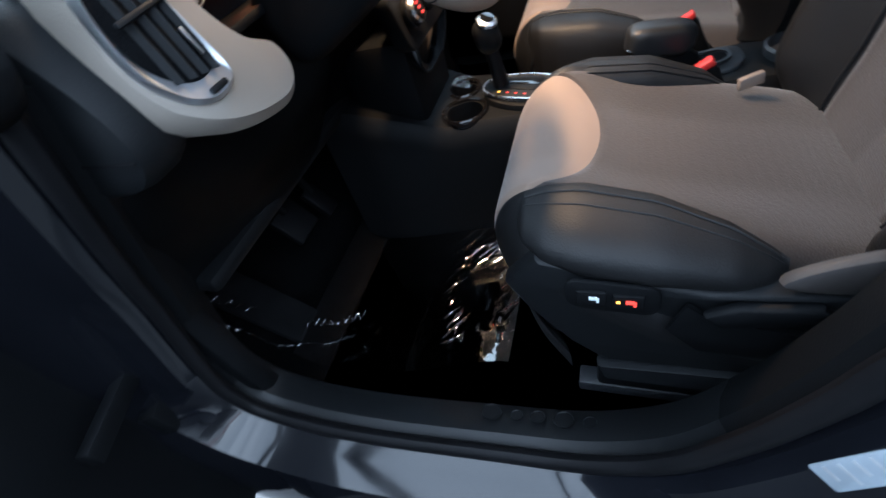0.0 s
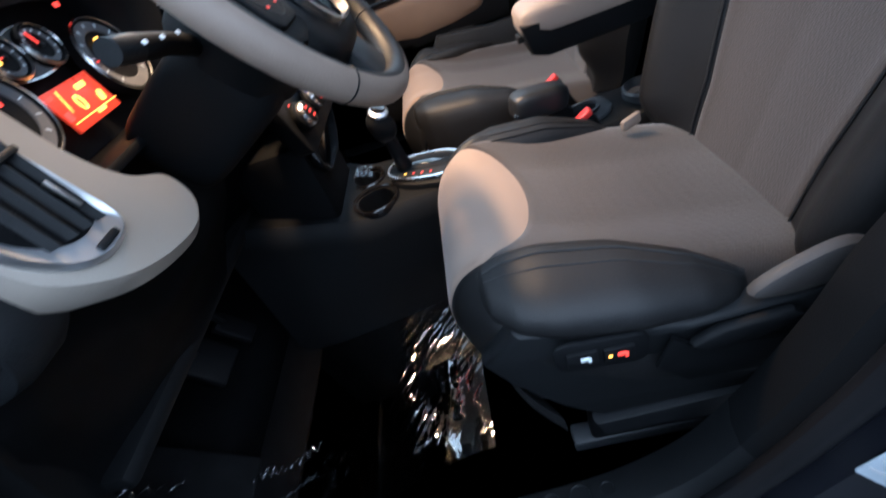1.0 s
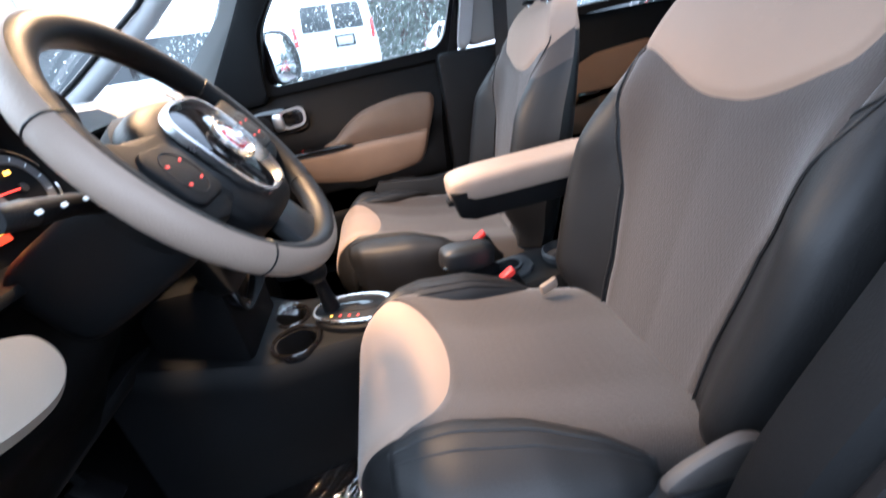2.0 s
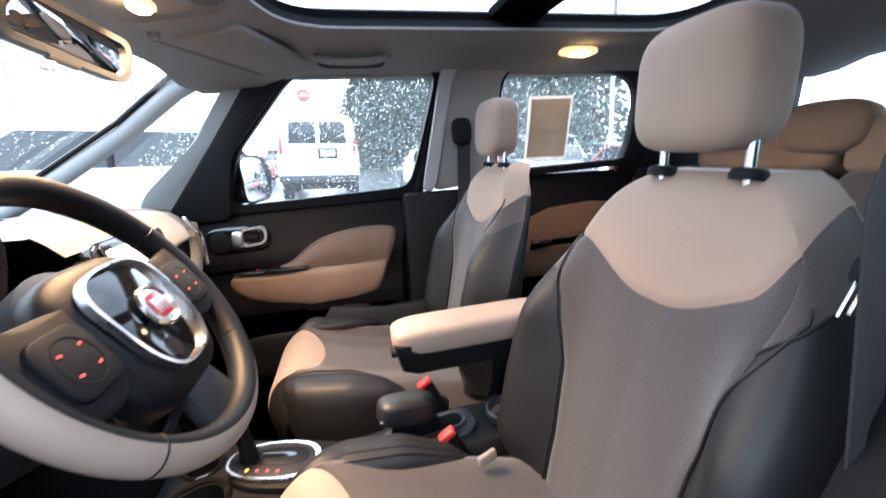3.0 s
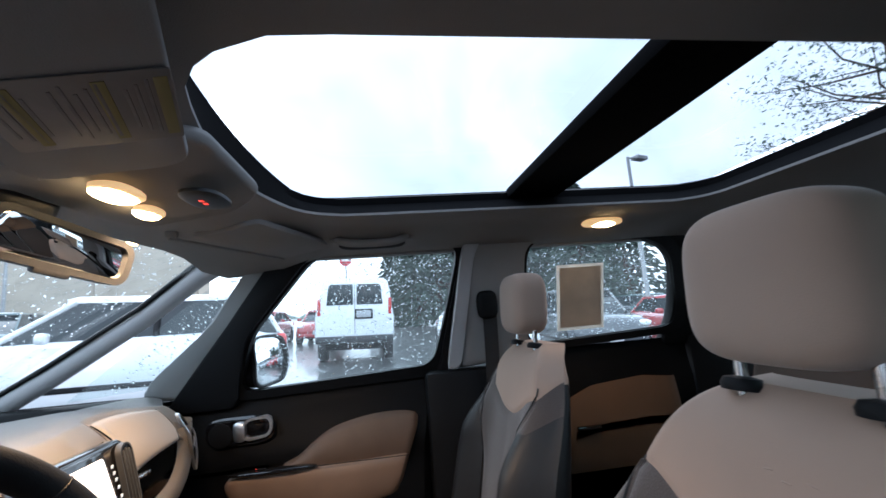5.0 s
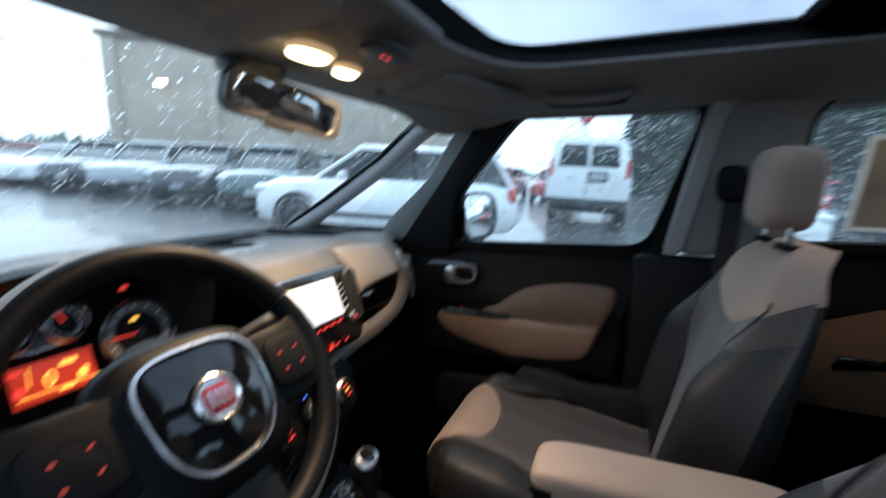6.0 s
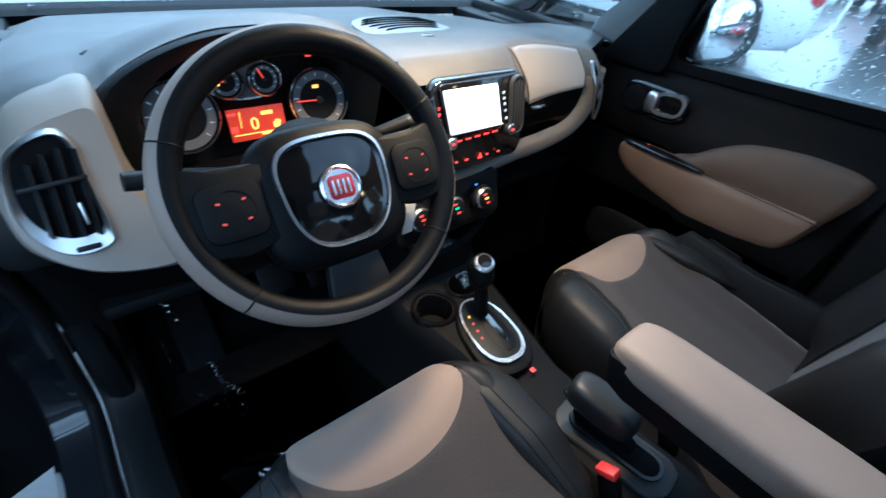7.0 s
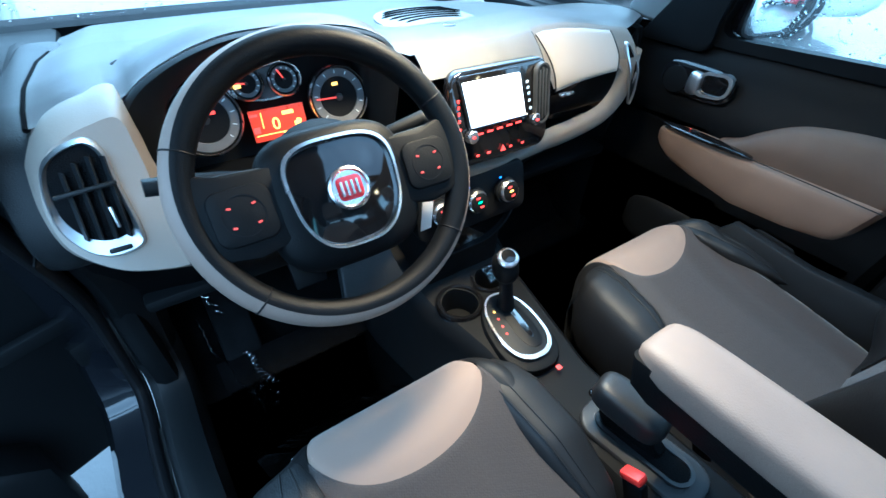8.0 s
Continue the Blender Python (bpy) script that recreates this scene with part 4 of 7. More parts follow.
    if out < 0:
        for k, (y, z) in enumerate(((0.010, 1.106), (-0.008, 1.101), (-0.030, 1.106), (-0.048, 1.099), (-0.062, 1.104), (-0.020, 1.090), (-0.040, 1.088))):
            p = back_point(y / back_w(z), z)
            part("emboss", box((0.0012, 0.009, 0.0012), p + Vector((0.0, 0, 0)), 0.0004, Euler((radians(8 * (k % 3 - 1)), 0, 0)).to_matrix()), M_BEIGE_FAB, back)
    # sides and back of the backrest
    def shell(u, v):
        z = 0.585 + (1.168 - 0.585) * v
        a = -1 + 2 * u
        w = back_w(z)
        thick = lerp(z, [0.58, 0.85, 1.1, 1.168], [0.13, 0.12, 0.085, 0.045])
        base = back_point(1.0, z).x
        rear = back_x(z) + thick
        y = w * math.sin(a * math.pi / 2)
        x = base + (rear - base) * math.cos(a * math.pi / 2) ** 0.7
        return Vector((x, y * (1 + 0.02 * math.cos(a * math.pi / 2)), z))
    side_low = grid(lambda u, v: shell(u, v * 0.87), 36, 26)
    part("back_shell", side_low, M_DARK_LEATHER, back, "dark leatherette back and sides")
    part("shoulder_back", grid(lambda u, v: shell(u, 0.87 + v * 0.13), 36, 16), M_BEIGE_FAB, back, "beige upper back")
    cap = grid(lambda u, v: (1 - u) * back_point(-1 + 2 * v, 1.168) + u * (shell(0.5 + 0.5 * (-1 + 2 * v), 1.0)), 6, 20)
    part("top_cap", cap, M_BEIGE_FAB, back)

    # headrest
    tilt = Euler((0, radians(9), 0)).to_matrix()
    head = part("headrest", blob((0.045, 0.092, 0.077), (0.638, 0.004, 1.268), 0.50, 0.55, 48, 28, Euler((0, radians(3), 0)).to_matrix()), M_BEIGE_FAB, t, "beige padded headrest")
    for y in (-0.066, 0.066):
        part("post", tube([(0.636, y, 1.12), (0.640, y, 1.24)], 0.0062, 12), M_STEEL, head, "chrome headrest post")
        part("socket", lathe([(0.019, 0), (0.020, 0.006), (0.017, 0.012), (0.008, 0.014)], 20, (0.636, y, 1.160), tilt), M_DARK, head, "black socket collar")

    # outer side: valance, heater switches, height lever
    o = out
    val = [(0.075, 0.66), (0.10, 0.60), (0.155, 0.545), (0.20, 0.515), (0.56, 0.52), (0.57, 0.66), (0.44, 0.705), (0.30, 0.698), (0.12, 0.722)]
    fn = lambda a, b, d: (a, o * (0.212 + 0.030 * smooth(a, 0.06, 0.2) - d + 0.012 * smooth(b, 0.56, 0.68)), b)
    vp = part("valance", prism(val, fn, 0.03, 0.008), M_HOOD, t, "dark grey plastic seat side panel")
    bez = rounded(0.050, 0.025, 0.016, 5, 0.205, 0.687)
    part("switch_bezel", prism(bez, lambda a, b, d: (a, o * (0.252 + d), b - 0.10 * (a - 0.205)), 0.006, 0.003), M_DARK, vp, "black switch bezel")
    for k, (x, mt) in enumerate(((0.184, M_ICON), (0.222, M_LED_RED))):
        b = part("switch", box((0.032, 0.006, 0.024), (x, o * 0.2595, 0.688 - 0.10 * (x - 0.205)), 0.002), M_DARK, vp)
        part("icon", box((0.009, 0.0012, 0.006), (x + 0.002, o * 0.2632, 0.691 - 0.10 * (x - 0.205)), 0.0004), mt, b)
        part("icon", box((0.003, 0.0012, 0.008), (x + 0.007, o * 0.2632, 0.688 - 0.10 * (x - 0.205)), 0.0004), mt, b)
    part("indicator", box((0.004, 0.0014, 0.004), (0.212, o * 0.2634, 0.689), 0.001), M_LED_AMBER, vp)
    well = [(0.28, 0.675), (0.30, 0.655), (0.42, 0.63), (0.55, 0.63), (0.55, 0.57), (0.30, 0.585), (0.265, 0.625)]
    part("lever_well", prism(well, lambda a, b, d: (a, o * (0.246 + d), b), 0.008, 0.004), M_DARK, vp)
    lev = [(0.295, 0.672), (0.32, 0.690), (0.39, 0.697), (0.405, 0.685), (0.37, 0.665), (0.31, 0.655)]
    part("height_lever", prism(lev, lambda a, b, d: (a, o * (0.252 + d), b), 0.014, 0.006), M_DARK, t, "black seat height lever")
    if out < 0:
        part("recliner_cover", prism(spline_flat([(0.352, 0.716), (0.39, 0.706), (0.440, 0.714), (0.462, 0.742), (0.430, 0.762), (0.385, 0.746)]), lambda a, b, d: (a, o * (0.238 + d), b), 0.016, 0.007), M_COVER, t, "greige recliner cover")
        part("recliner_lever", tube([(0.465, o * 0.262, 0.685), (0.488, o * 0.264, 0.715), (0.512, o * 0.262, 0.752)], [0.010, 0.013, 0.012], 12, flat=0.7), M_GREY_PLASTIC, t, "grey recliner lever")
    for y in (-0.20, 0.20):
        part("rail", box((0.40, 0.035, 0.03), (0.36, y, 0.365), 0.005), M_GREY_PLASTIC, t, "grey seat rail")
        part("riser", box((0.30, 0.03, 0.16), (0.34, y, 0.455), 0.008), M_DARK, t)
    part("rail_cover", prism([(0.19, 0.51), (0.56, 0.53), (0.56, 0.47), (0.20, 0.475)], lambda a, b, d: (a, o * (0.250 - d), b), 0.02, 0.006), M_HOOD, t, "dark grey rail cover strip")
    # buckle on the inner side
    i = -o
    if o < 0:
        part("hinge_flap", box((0.036, 0.010, 0.020), (0.392, i * 0.136, 0.708), 0.004, Euler((0, radians(-8), radians(20 * i))).to_matrix()), M_BEIGE_LEATHER, t, "pale hinge flap beside the cushion")
    by = 0.250 if o < 0 else 0.277
    bk = part("buckle_stalk", box((0.035, 0.018, 0.11), (0.375, i * by, 0.625), 0.006, Euler((0, radians(-25), 0)).to_matrix()), M_DARK, t, "black belt buckle stalk")
    part("buckle_button", box((0.034, 0.021, 0.014), (0.348, i * by, 0.680), 0.004, Euler((0, radians(-35), 0)).to_matrix()), M_RED, bk, "red buckle release button")
    return t


seat("driver_seat", "taupe and beige two-tone driver's car seat with dark bolsters", 0, -0.357, 0, -1)
seat("passenger_seat", "taupe and beige two-tone passenger car seat with dark bolsters", -0.01, 0.368, 0.0, 1, -0.08, -0.065)


# ---- rear bench ----
def rear_bench():
    t = thing("rear_bench", "taupe rear bench with tan upper backrests", "car seat")
    part("cushion", blob((0.26, 0.64, 0.09), (1.24, 0, 0.66), 0.35, 0.3, 40, 12), M_TAUPE, t)
    for y0, w in ((0.365, 0.245), (0.0, 0.105), (-0.365, 0.245)):
        b = part("backrest", blob((0.075, w, 0.27), (1.50, y0, 0.84), 0.35, 0.3, 30, 14, Euler((0, radians(12), 0)).to_matrix()), M_TAUPE, t, "taupe rear backrest")
        part("upper_panel", blob((0.070, w, 0.078), (1.580, y0, 1.165), 0.35, 0.3, 30, 12, Euler((0, radians(12), 0)).to_matrix()), M_TAN_FAB, b, "tan upper backrest panel")
        if w > 0.2:
            part("headrest", blob((0.052, 0.126, 0.076), (1.545, y0 - 0.19 * math.copysign(1, y0), 1.222), 0.65, 0.55, 36, 20, Euler((0, radians(10), 0)).to_matrix()), M_TAN_FAB, t, "tan low rear headrest")
    return t


rear_bench()


# ---- centre armrest ----
def armrest():
    t = thing("front_armrest_unit", "beige padded armrest on a black hinged base", "armrest")
    part("cushion", blob((0.163, 0.047, 0.030), (0.424, -0.048, 0.870), 0.45, 0.3, 36, 14, Euler((0, radians(-2), 0)).to_matrix()), M_BEIGE_LEATHER, t, "beige leatherette top")
    part("base", prism([(0.262, 0.866), (0.57, 0.876), (0.58, 0.82), (0.40, 0.808), (0.30, 0.806), (0.275, 0.815)], lambda a, b, d: (a, -0.093 + d, b), 0.084, 0.008), M_DARK, t, "black plastic base")
    part("latch", box((0.02, 0.03, 0.012), (0.268, -0.050, 0.838), 0.003), M_DARK, t)
    part("hinge", tube([(0.57, -0.14, 0.83), (0.57, -0.02, 0.83)], 0.03, 16), M_DARK, t)
    part("bracket", box((0.05, 0.03, 0.22), (0.56, -0.105, 0.74), 0.01), M_DARK, t)
    return t


armrest()


# ---- centre console ----
CY = -0.035


CUPS = ((-0.100, -0.095, 0.049), (-0.125, 0.004, 0.040))


def carve(ob, bm):
    """Cuts the closed shape bm out of a mesh."""
    bmesh.ops.recalc_face_normals(bm, faces=bm.faces[:])
    me = bpy.data.meshes.new("cutter")
    bm.to_mesh(me)
    bm.free()
    tool = bpy.data.objects.new("cutter", me)
    scene.collection.objects.link(tool)
    mod = ob.modifiers.new("cut", "BOOLEAN")
    mod.operation, mod.object, mod.solver = "DIFFERENCE", tool, "EXACT"
    old = ob.data
    ob.data = bpy.data.meshes.new_from_object(ob.evaluated_get(bpy.context.evaluated_depsgraph_get()))
    ob.modifiers.clear()
    bpy.data.objects.remove(tool)
    bpy.data.meshes.remove(me)
    bpy.data.meshes.remove(old)
    ob.data.set_sharp_from_angle(angle=radians(38))


def console():
    t = thing("centre_console", "black plastic centre console with cup holders and gear gate", "console")
    # body: height and half width along x
    xs = [-0.40, -0.30, -0.21, -0.13, -0.06, 0.02, 0.09, 0.14, 0.20, 0.30, 0.42, 0.52, 0.62, 0.80]
    zs = [0.72, 0.69, 0.655, 0.625, 0.628, 0.625, 0.615, 0.605, 0.612, 0.632, 0.645, 0.645, 0.63, 0.60]
    ws = [0.17, 0.165, 0.150, 0.135, 0.120, 0.105, 0.098, 0.092, 0.088, 0.086, 0.086, 0.086, 0.086, 0.086]

    def ring(x):
        z, w = lerp(x, xs, zs), lerp(x, xs, ws)
        pts = [(-w - 0.015, 0.33), (-w - 0.008, 0.50), (-w, z - 0.05), (-w + 0.006, z - 0.015), (-w + 0.022, z), (0, z + 0.003),
               (w - 0.022, z), (w - 0.006, z - 0.015), (w, z - 0.05), (w + 0.008, 0.50), (w + 0.015, 0.33)]
        return [Vector((x, CY + y, h)) for y, h in pts]
    hollow = bmesh.new()
    for x, y, r in CUPS:
        lathe([(r - 0.010, 0.0), (r - 0.006, 0.14)], 32, (x, y, 0.565), None, hollow)
    body = part("body", rings([ring(-0.40 + 1.20 * k / 48) for k in range(49)]), M_DARK, t, "black grained console body")
    carve(body, hollow)

    # two cup holders with raised rims
    for x, y, r in CUPS:
        c = part("cup_holder", lathe([(r - 0.007, -0.010), (r - 0.005, 0.004), (r + 0.002, 0.006), (r + 0.006, 0.0), (r + 0.006, -0.012)], 32, (x, y, 0.630), hole=True), M_GLOSS, t, "cup holder rim")
        c.data.name = "cup_rim"
        for k in range(4):
            a = radians(250 + 24 * k)
            part("rubber_rib", box((0.006, 0.006, 0.030), (x + (r - 0.010) * math.cos(a), y + (r - 0.010) * math.sin(a), 0.608), 0.002, Euler((0, 0, a)).to_matrix()), M_RUBBER, c)

    # gear gate: chrome ring, black plate, boot slot
    tilt = Matrix.Translation((0.020, -0.041, 0.641)) @ Euler((0, radians(4), radians(-6))).to_matrix().to_4x4()
    egg = [(0.086 * math.copysign(abs(math.cos(a)) ** 0.82, math.cos(a)), (0.053 + 0.006 * math.cos(a)) * math.copysign(abs(math.sin(a)) ** 0.85, math.sin(a))) for a in (2 * math.pi * k / 48 for k in range(48))]
    small = [(x * 0.925 - 0.003, y * 0.895) for x, y in egg]
    fn = lambda a, b, d: tuple(tilt @ Vector((a, b, d)))
    part("gate_base", prism([(x * 1.12 + 0.012, y * 1.22) for x, y in egg], lambda a, b, d: fn(a, b, d - 0.03), 0.028, 0.008), M_DARK, t, "black raised gate base")
    bez = part("gate_ring", ring_plate(egg, small, fn, 0.007), M_CHROME, t, "chrome oval gate ring")
    part("gate_plate", prism(small, fn, 0.004, 0.001), M_HOOD, bez, "dark grey gate plate")
    slot = [(x * 0.72 + 0.002, y * 0.46 + 0.011) for x, y in egg]
    part("gate_slot", prism(slot, lambda a, b, d: fn(a, b, d + 0.004), 0.0015, 0.0006), M_RIM, bez, "black slot cover")
    part("slot_track", prism([(x * 0.54 - 0.004, y * 0.13 + 0.013) for x, y in egg], lambda a, b, d: fn(a, b, d + 0.0056), 0.001, 0.0004), M_GLOSS, bez)
    for k, mt in enumerate((M_LED_AMBER, M_LED_RED, M_LED_RED, M_LED_RED)):
        part("gear_letter", box((0.005, 0.004, 0.0012), fn(-0.044 + 0.019 * k, -0.024 - 0.002 * k, 0.0046), 0.0003), mt, bez)
    part("console_button", box((0.010, 0.010, 0.003), (0.135, -0.025, 0.6225), 0.001), M_LED_RED, t, "red-lit console button")

    # lever
    part("gear_lever", tube([(-0.026, -0.026, 0.642), (-0.030, -0.031, 0.69), (-0.034, -0.038, 0.742)], [0.019, 0.0145, 0.013], 16), M_RUBBER, t, "black gear lever shaft")
    knob = part("gear_knob", blob((0.026, 0.024, 0.034), (-0.036, -0.040, 0.760), 0.75, 0.8, 26, 16, Euler((0, radians(-14), 0)).to_matrix()), M_DARK, t, "black leather gear knob")
    part("knob_cap", lathe([(0.021, -0.004), (0.021, 0.001), (0.016, 0.005), (0.004, 0.007)], 26, (-0.031, -0.043, 0.790), Euler((radians(10), radians(20), 0)).to_matrix()), M_CHROME, knob, "chrome knob cap")
    part("knob_badge", lathe([(0.0145, 0), (0.0135, 0.0015), (0.002, 0.002)], 20, (-0.029, -0.0442, 0.7965), Euler((radians(10), radians(20), 0)).to_matrix()), M_GLOSS, knob)

    # panel in front of the lever
    low = round_poly([(-0.150, 0.815), (-0.132, 0.755), (-0.092, 0.722), (0.018, 0.722), (0.058, 0.755), (0.076, 0.815)], 0.022)
    rim_in = [(-0.037 + (y + 0.037) * 0.955, 0.772 + (z - 0.772) * 0.93) for y, z in low]
    part("stack_base", box((0.16, 0.215, 0.19), (-0.250, -0.037, 0.720), 0.02), M_DARK, t, "black lower centre stack")
    ps = part("stack_panel", prism(low, lambda a, b, d: (-0.178 + 0.12 * (b - 0.72) + d, a, b), 0.020, 0.004), M_GLOSS, t, "gloss black panel under the climate knobs")
    part("panel_edge", ring_plate(low, rim_in, lambda a, b, d: (-0.1585 + 0.12 * (b - 0.72) + d, a, b), 0.003), M_HOOD, ps, "raised panel edge")
    # rear cup ring
    part("rear_holder", lathe([(0.046, 0), (0.048, 0.02), (0.044, 0.024), (0.038, 0.006), (0.001, 0.004)], 28, (0.50, CY + 0.005, 0.642)), M_GREY_PLASTIC, t)
    def slot_at(a, b, d):
        return (0.322 + a - 0.10 * b, -0.034 + 0.10 * a + b, 0.634 + 0.10 * a + d - 0.30 * max(0.0, abs(b) - 0.030))
    hb = part("handbrake_surround", prism(rounded(0.102, 0.046, 0.036, 6), slot_at, 0.012, 0.005), M_GREY_PLASTIC, t, "grey handbrake surround")
    part("slot_gap", prism(rounded(0.075, 0.021, 0.020, 6), lambda a, b, d: slot_at(a, b, d + 0.0115), 0.002, 0.0006), M_CARPET, hb, "black recessed slot")
    part("slot_lip", ring_plate(rounded(0.081, 0.027, 0.026, 6), rounded(0.075, 0.021, 0.020, 6), lambda a, b, d: slot_at(a, b, d + 0.011), 0.006), M_GREY_PLASTIC, hb, "raised grey slot lip")
    return t


console()


def handbrake():
    t = thing("handbrake", "thick black handbrake lever lying on the console", "handbrake")
    turn = Euler((0, radians(8), radians(13))).to_matrix()
    part("grip", blob((0.060, 0.030, 0.028), (0.281, -0.041, 0.708), 0.5, 0.55, 36, 22, turn), M_GRIP, t, "thick black moulded grip")
    part("button", blob((0.008, 0.007, 0.006), (0.231, -0.068, 0.702), 0.9, 0.9, 16, 10), M_GLOSS, t, "gloss black release button")
    web = [(0.250, 0.690), (0.325, 0.684), (0.350, 0.664), (0.352, 0.636), (0.262, 0.636), (0.246, 0.660)]
    part("lever_arm", prism(web, lambda a, b, d: (a, -0.052 + 0.20 * (a - 0.28) + d, b), 0.022, 0.005), M_DARK, t, "black lever arm in its slot")
    return t


handbrake()


# ---- dashboard ----
def face_x(y):
    """Rear face of the dashboard in plan."""
    return lerp(y, [-0.72, -0.66, -0.56, -0.46, -0.20, -0.12, 0.0, 0.12, 0.25, 0.40, 0.52, 0.60, 0.70], [-0.225, -0.195, -0.180, -0.205, -0.21, -0.165, -0.150, -0.165, -0.195, -0.225, -0.245, -0.275, -0.34])


def dashboard():
    t = thing("dashboard", "two-tone dashboard, dark soft top over a beige band", "dashboard")

    # soft top from the windscreen to the front edge
    def pad_z(y):
        return 1.120 - 0.045 * smooth(y, 0.2, 0.6) - 0.018 * smooth(-y, 0.56, 0.645)

    def hood_line(y):
        """Height and place of the hood's edge over y, or None beside it."""
        c = (-0.343 - y) / (0.198 if y > -0.343 else 0.210)
        if abs(c) > 0.985:
            return None
        sn = math.sqrt(1 - c * c) ** 0.30
        return -0.226 - 0.06 * (1 - sn), 0.969 + 0.212 * sn - 0.018 * smooth(-c, -0.2, -1.0)

    def top(u, v):
        y = -0.634 + 1.334 * u
        xf = lerp(y, [-0.70, -0.64, -0.56, -0.535], [-0.246, -0.240, -0.234, -0.240]) if y < -0.535 else lerp(y, [-0.14, 0.05, 0.13, 0.184, 0.388, 0.43, 0.50, 0.56, 0.70], [-0.222, -0.230, -0.246, -0.264, -0.271, -0.276, -0.289, -0.320, -0.39])
        edge = hood_line(y)
        if edge:
            xf = edge[0] if y < -0.343 else min(edge[0], -0.226)
        back = -0.93 - 0.06 * (1 - (y / 0.7) ** 2)
        x = back + (xf - back) * v
        z = pad_z(y) + lerp(v, [0, 0.3, 0.6, 0.85, 0.95, 1], [-0.066, -0.040, -0.006, 0.010, 0.008, 0.0])
        if y < -0.53:
            z -= 0.004 * smooth(v, 0.8, 1.0)
        if edge:
            z += (max(edge[1], pad_z(y)) - pad_z(y)) * smooth(v, 0.62, 0.99)
        return Vector((x, y, z))
    bm = grid(top, 96, 56)
    bmesh.ops.solidify(bm, geom=bm.faces[:], thickness=0.02)
    part("top_pad", bm, M_PAD, t, "dark grey soft-touch top, pale with painted sky glare")
    part("end_seam", tube([top(0.0, 0.25 + 0.75 * k / 30) + Vector((0, -0.001, -0.001)) for k in range(31)], 0.0032, 8), M_FLOCK, t, "dark seam at the dash end")

    # lower dark bulk
    def low(u, v):
        y = -0.68 + 1.36 * u
        xf = face_x(y) - 0.055
        z0 = lerp(y, [-0.60, -0.55, -0.53, -0.15, -0.13, 0.10, 0.14, 0.52, 0.56], [1.03, 1.0, 0.965, 0.965, 0.96, 0.95, 0.885, 0.90, 1.04])
        z = z0 - (z0 - 0.70) * v
        x = xf - 0.10 * smooth(v, 0.35, 1.0) - 0.03 * smooth(v, 0, 0.15)
        knee = 0.05 * math.exp(-((y + 0.36) / 0.16) ** 4) * smooth(v, 0.3, 0.6)
        return Vector((x + knee, y, z))
    bm = grid(low, 60, 26)
    bmesh.ops.solidify(bm, geom=bm.faces[:], thickness=0.03)
    part("lower_panel", bm, M_DARK, t, "black lower dash panel")
    part("underside", box((0.45, 1.30, 0.03), (-0.57, 0, 0.70), 0.01), M_DARK, t)

    # beige panel round the driver's vent
    outer = [(-0.627, 1.099), (-0.645, 1.076), (-0.655, 1.055), (-0.664, 1.019), (-0.662, 0.983), (-0.648, 0.957), (-0.612, 0.930), (-0.562, 0.913), (-0.510, 0.908),
             (-0.478, 0.925), (-0.476, 0.958), (-0.511, 0.983), (-0.530, 1.024), (-0.533, 1.079), (-0.539, 1.124), (-0.575, 1.121), (-0.607, 1.111)]
    op = spline([(a, b, 0) for a, b in outer], 96, True)

    def bulge(a, b):
        return -0.160 - 0.35 * (b - 0.98) - 0.9 * max(0.0, -0.60 - a) ** 1.5

    def plate(outline, lift, name, mat, parent, label, rad=6):
        bm = bmesh.new()
        c = np.mean(np.array(outline), axis=0)
        secs = []
        for k in range(rad + 1):
            f = 1 - k / (rad + 0.6)
            ring = []
            for a, b in outline:
                aa, bb = c[0] + (a - c[0]) * f, c[1] + (b - c[1]) * f
                e = -0.022 if k == 0 else 0.0
                ring.append(Vector((bulge(aa, bb) + lift + e, aa, bb)))
            secs.append(ring)
        secs.insert(0, [p + Vector((-0.04, 0, 0)) for p in secs[0]])
        rings(secs, True, bm)
        return part(name, bm, mat, parent, label)
    vp = plate([(p.x, p.y) for p in op], 0.0, "vent_panel", M_BEIGE_PLASTIC, t, "beige panel round the side vent")
    # the side vent: chrome ring, dark well, slats
    vent = spline([(a, b, 0) for a, b in [(-0.637, 1.066), (-0.645, 1.038), (-0.647, 1.008), (-0.640, 0.986), (-0.625, 0.969), (-0.602, 0.962), (-0.575, 0.967), (-0.569, 0.983), (-0.570, 1.018),
                                          (-0.571, 1.05), (-0.571, 1.076), (-0.577, 1.091), (-0.588, 1.096), (-0.608, 1.091), (-0.625, 1.081)]], 72, True)
    vo = [(p.x, p.y) for p in vent]
    c = np.mean(np.array(vo), axis=0)
    vi = [(c[0] + (a - c[0]) * 0.80, c[1] + 0.007 + (b - c[1]) * 0.80) for a, b in vo]
    vm = [(c[0] + (a - c[0]) * 0.93, c[1] + 0.001 + (b - c[1]) * 0.94) for a, b in vo]
    fx = lambda a, b, d: (bulge(a, b) + d, a, b)
    secs = [[Vector(fx(a, b, d)) for a, b in o] for o, d in ((vo, -0.004), (vo, 0.003), (vm, 0.009), (vi, 0.004), (vi, -0.03))]
    part("vent_ring", rings(secs, False), M_SATIN, vp, "satin chrome vent surround")
    part("vent_well", prism(vi, lambda a, b, d: fx(a, b, d + 0.0015), 0.003, 0.0005), M_CARPET, vp, "dark vent well")
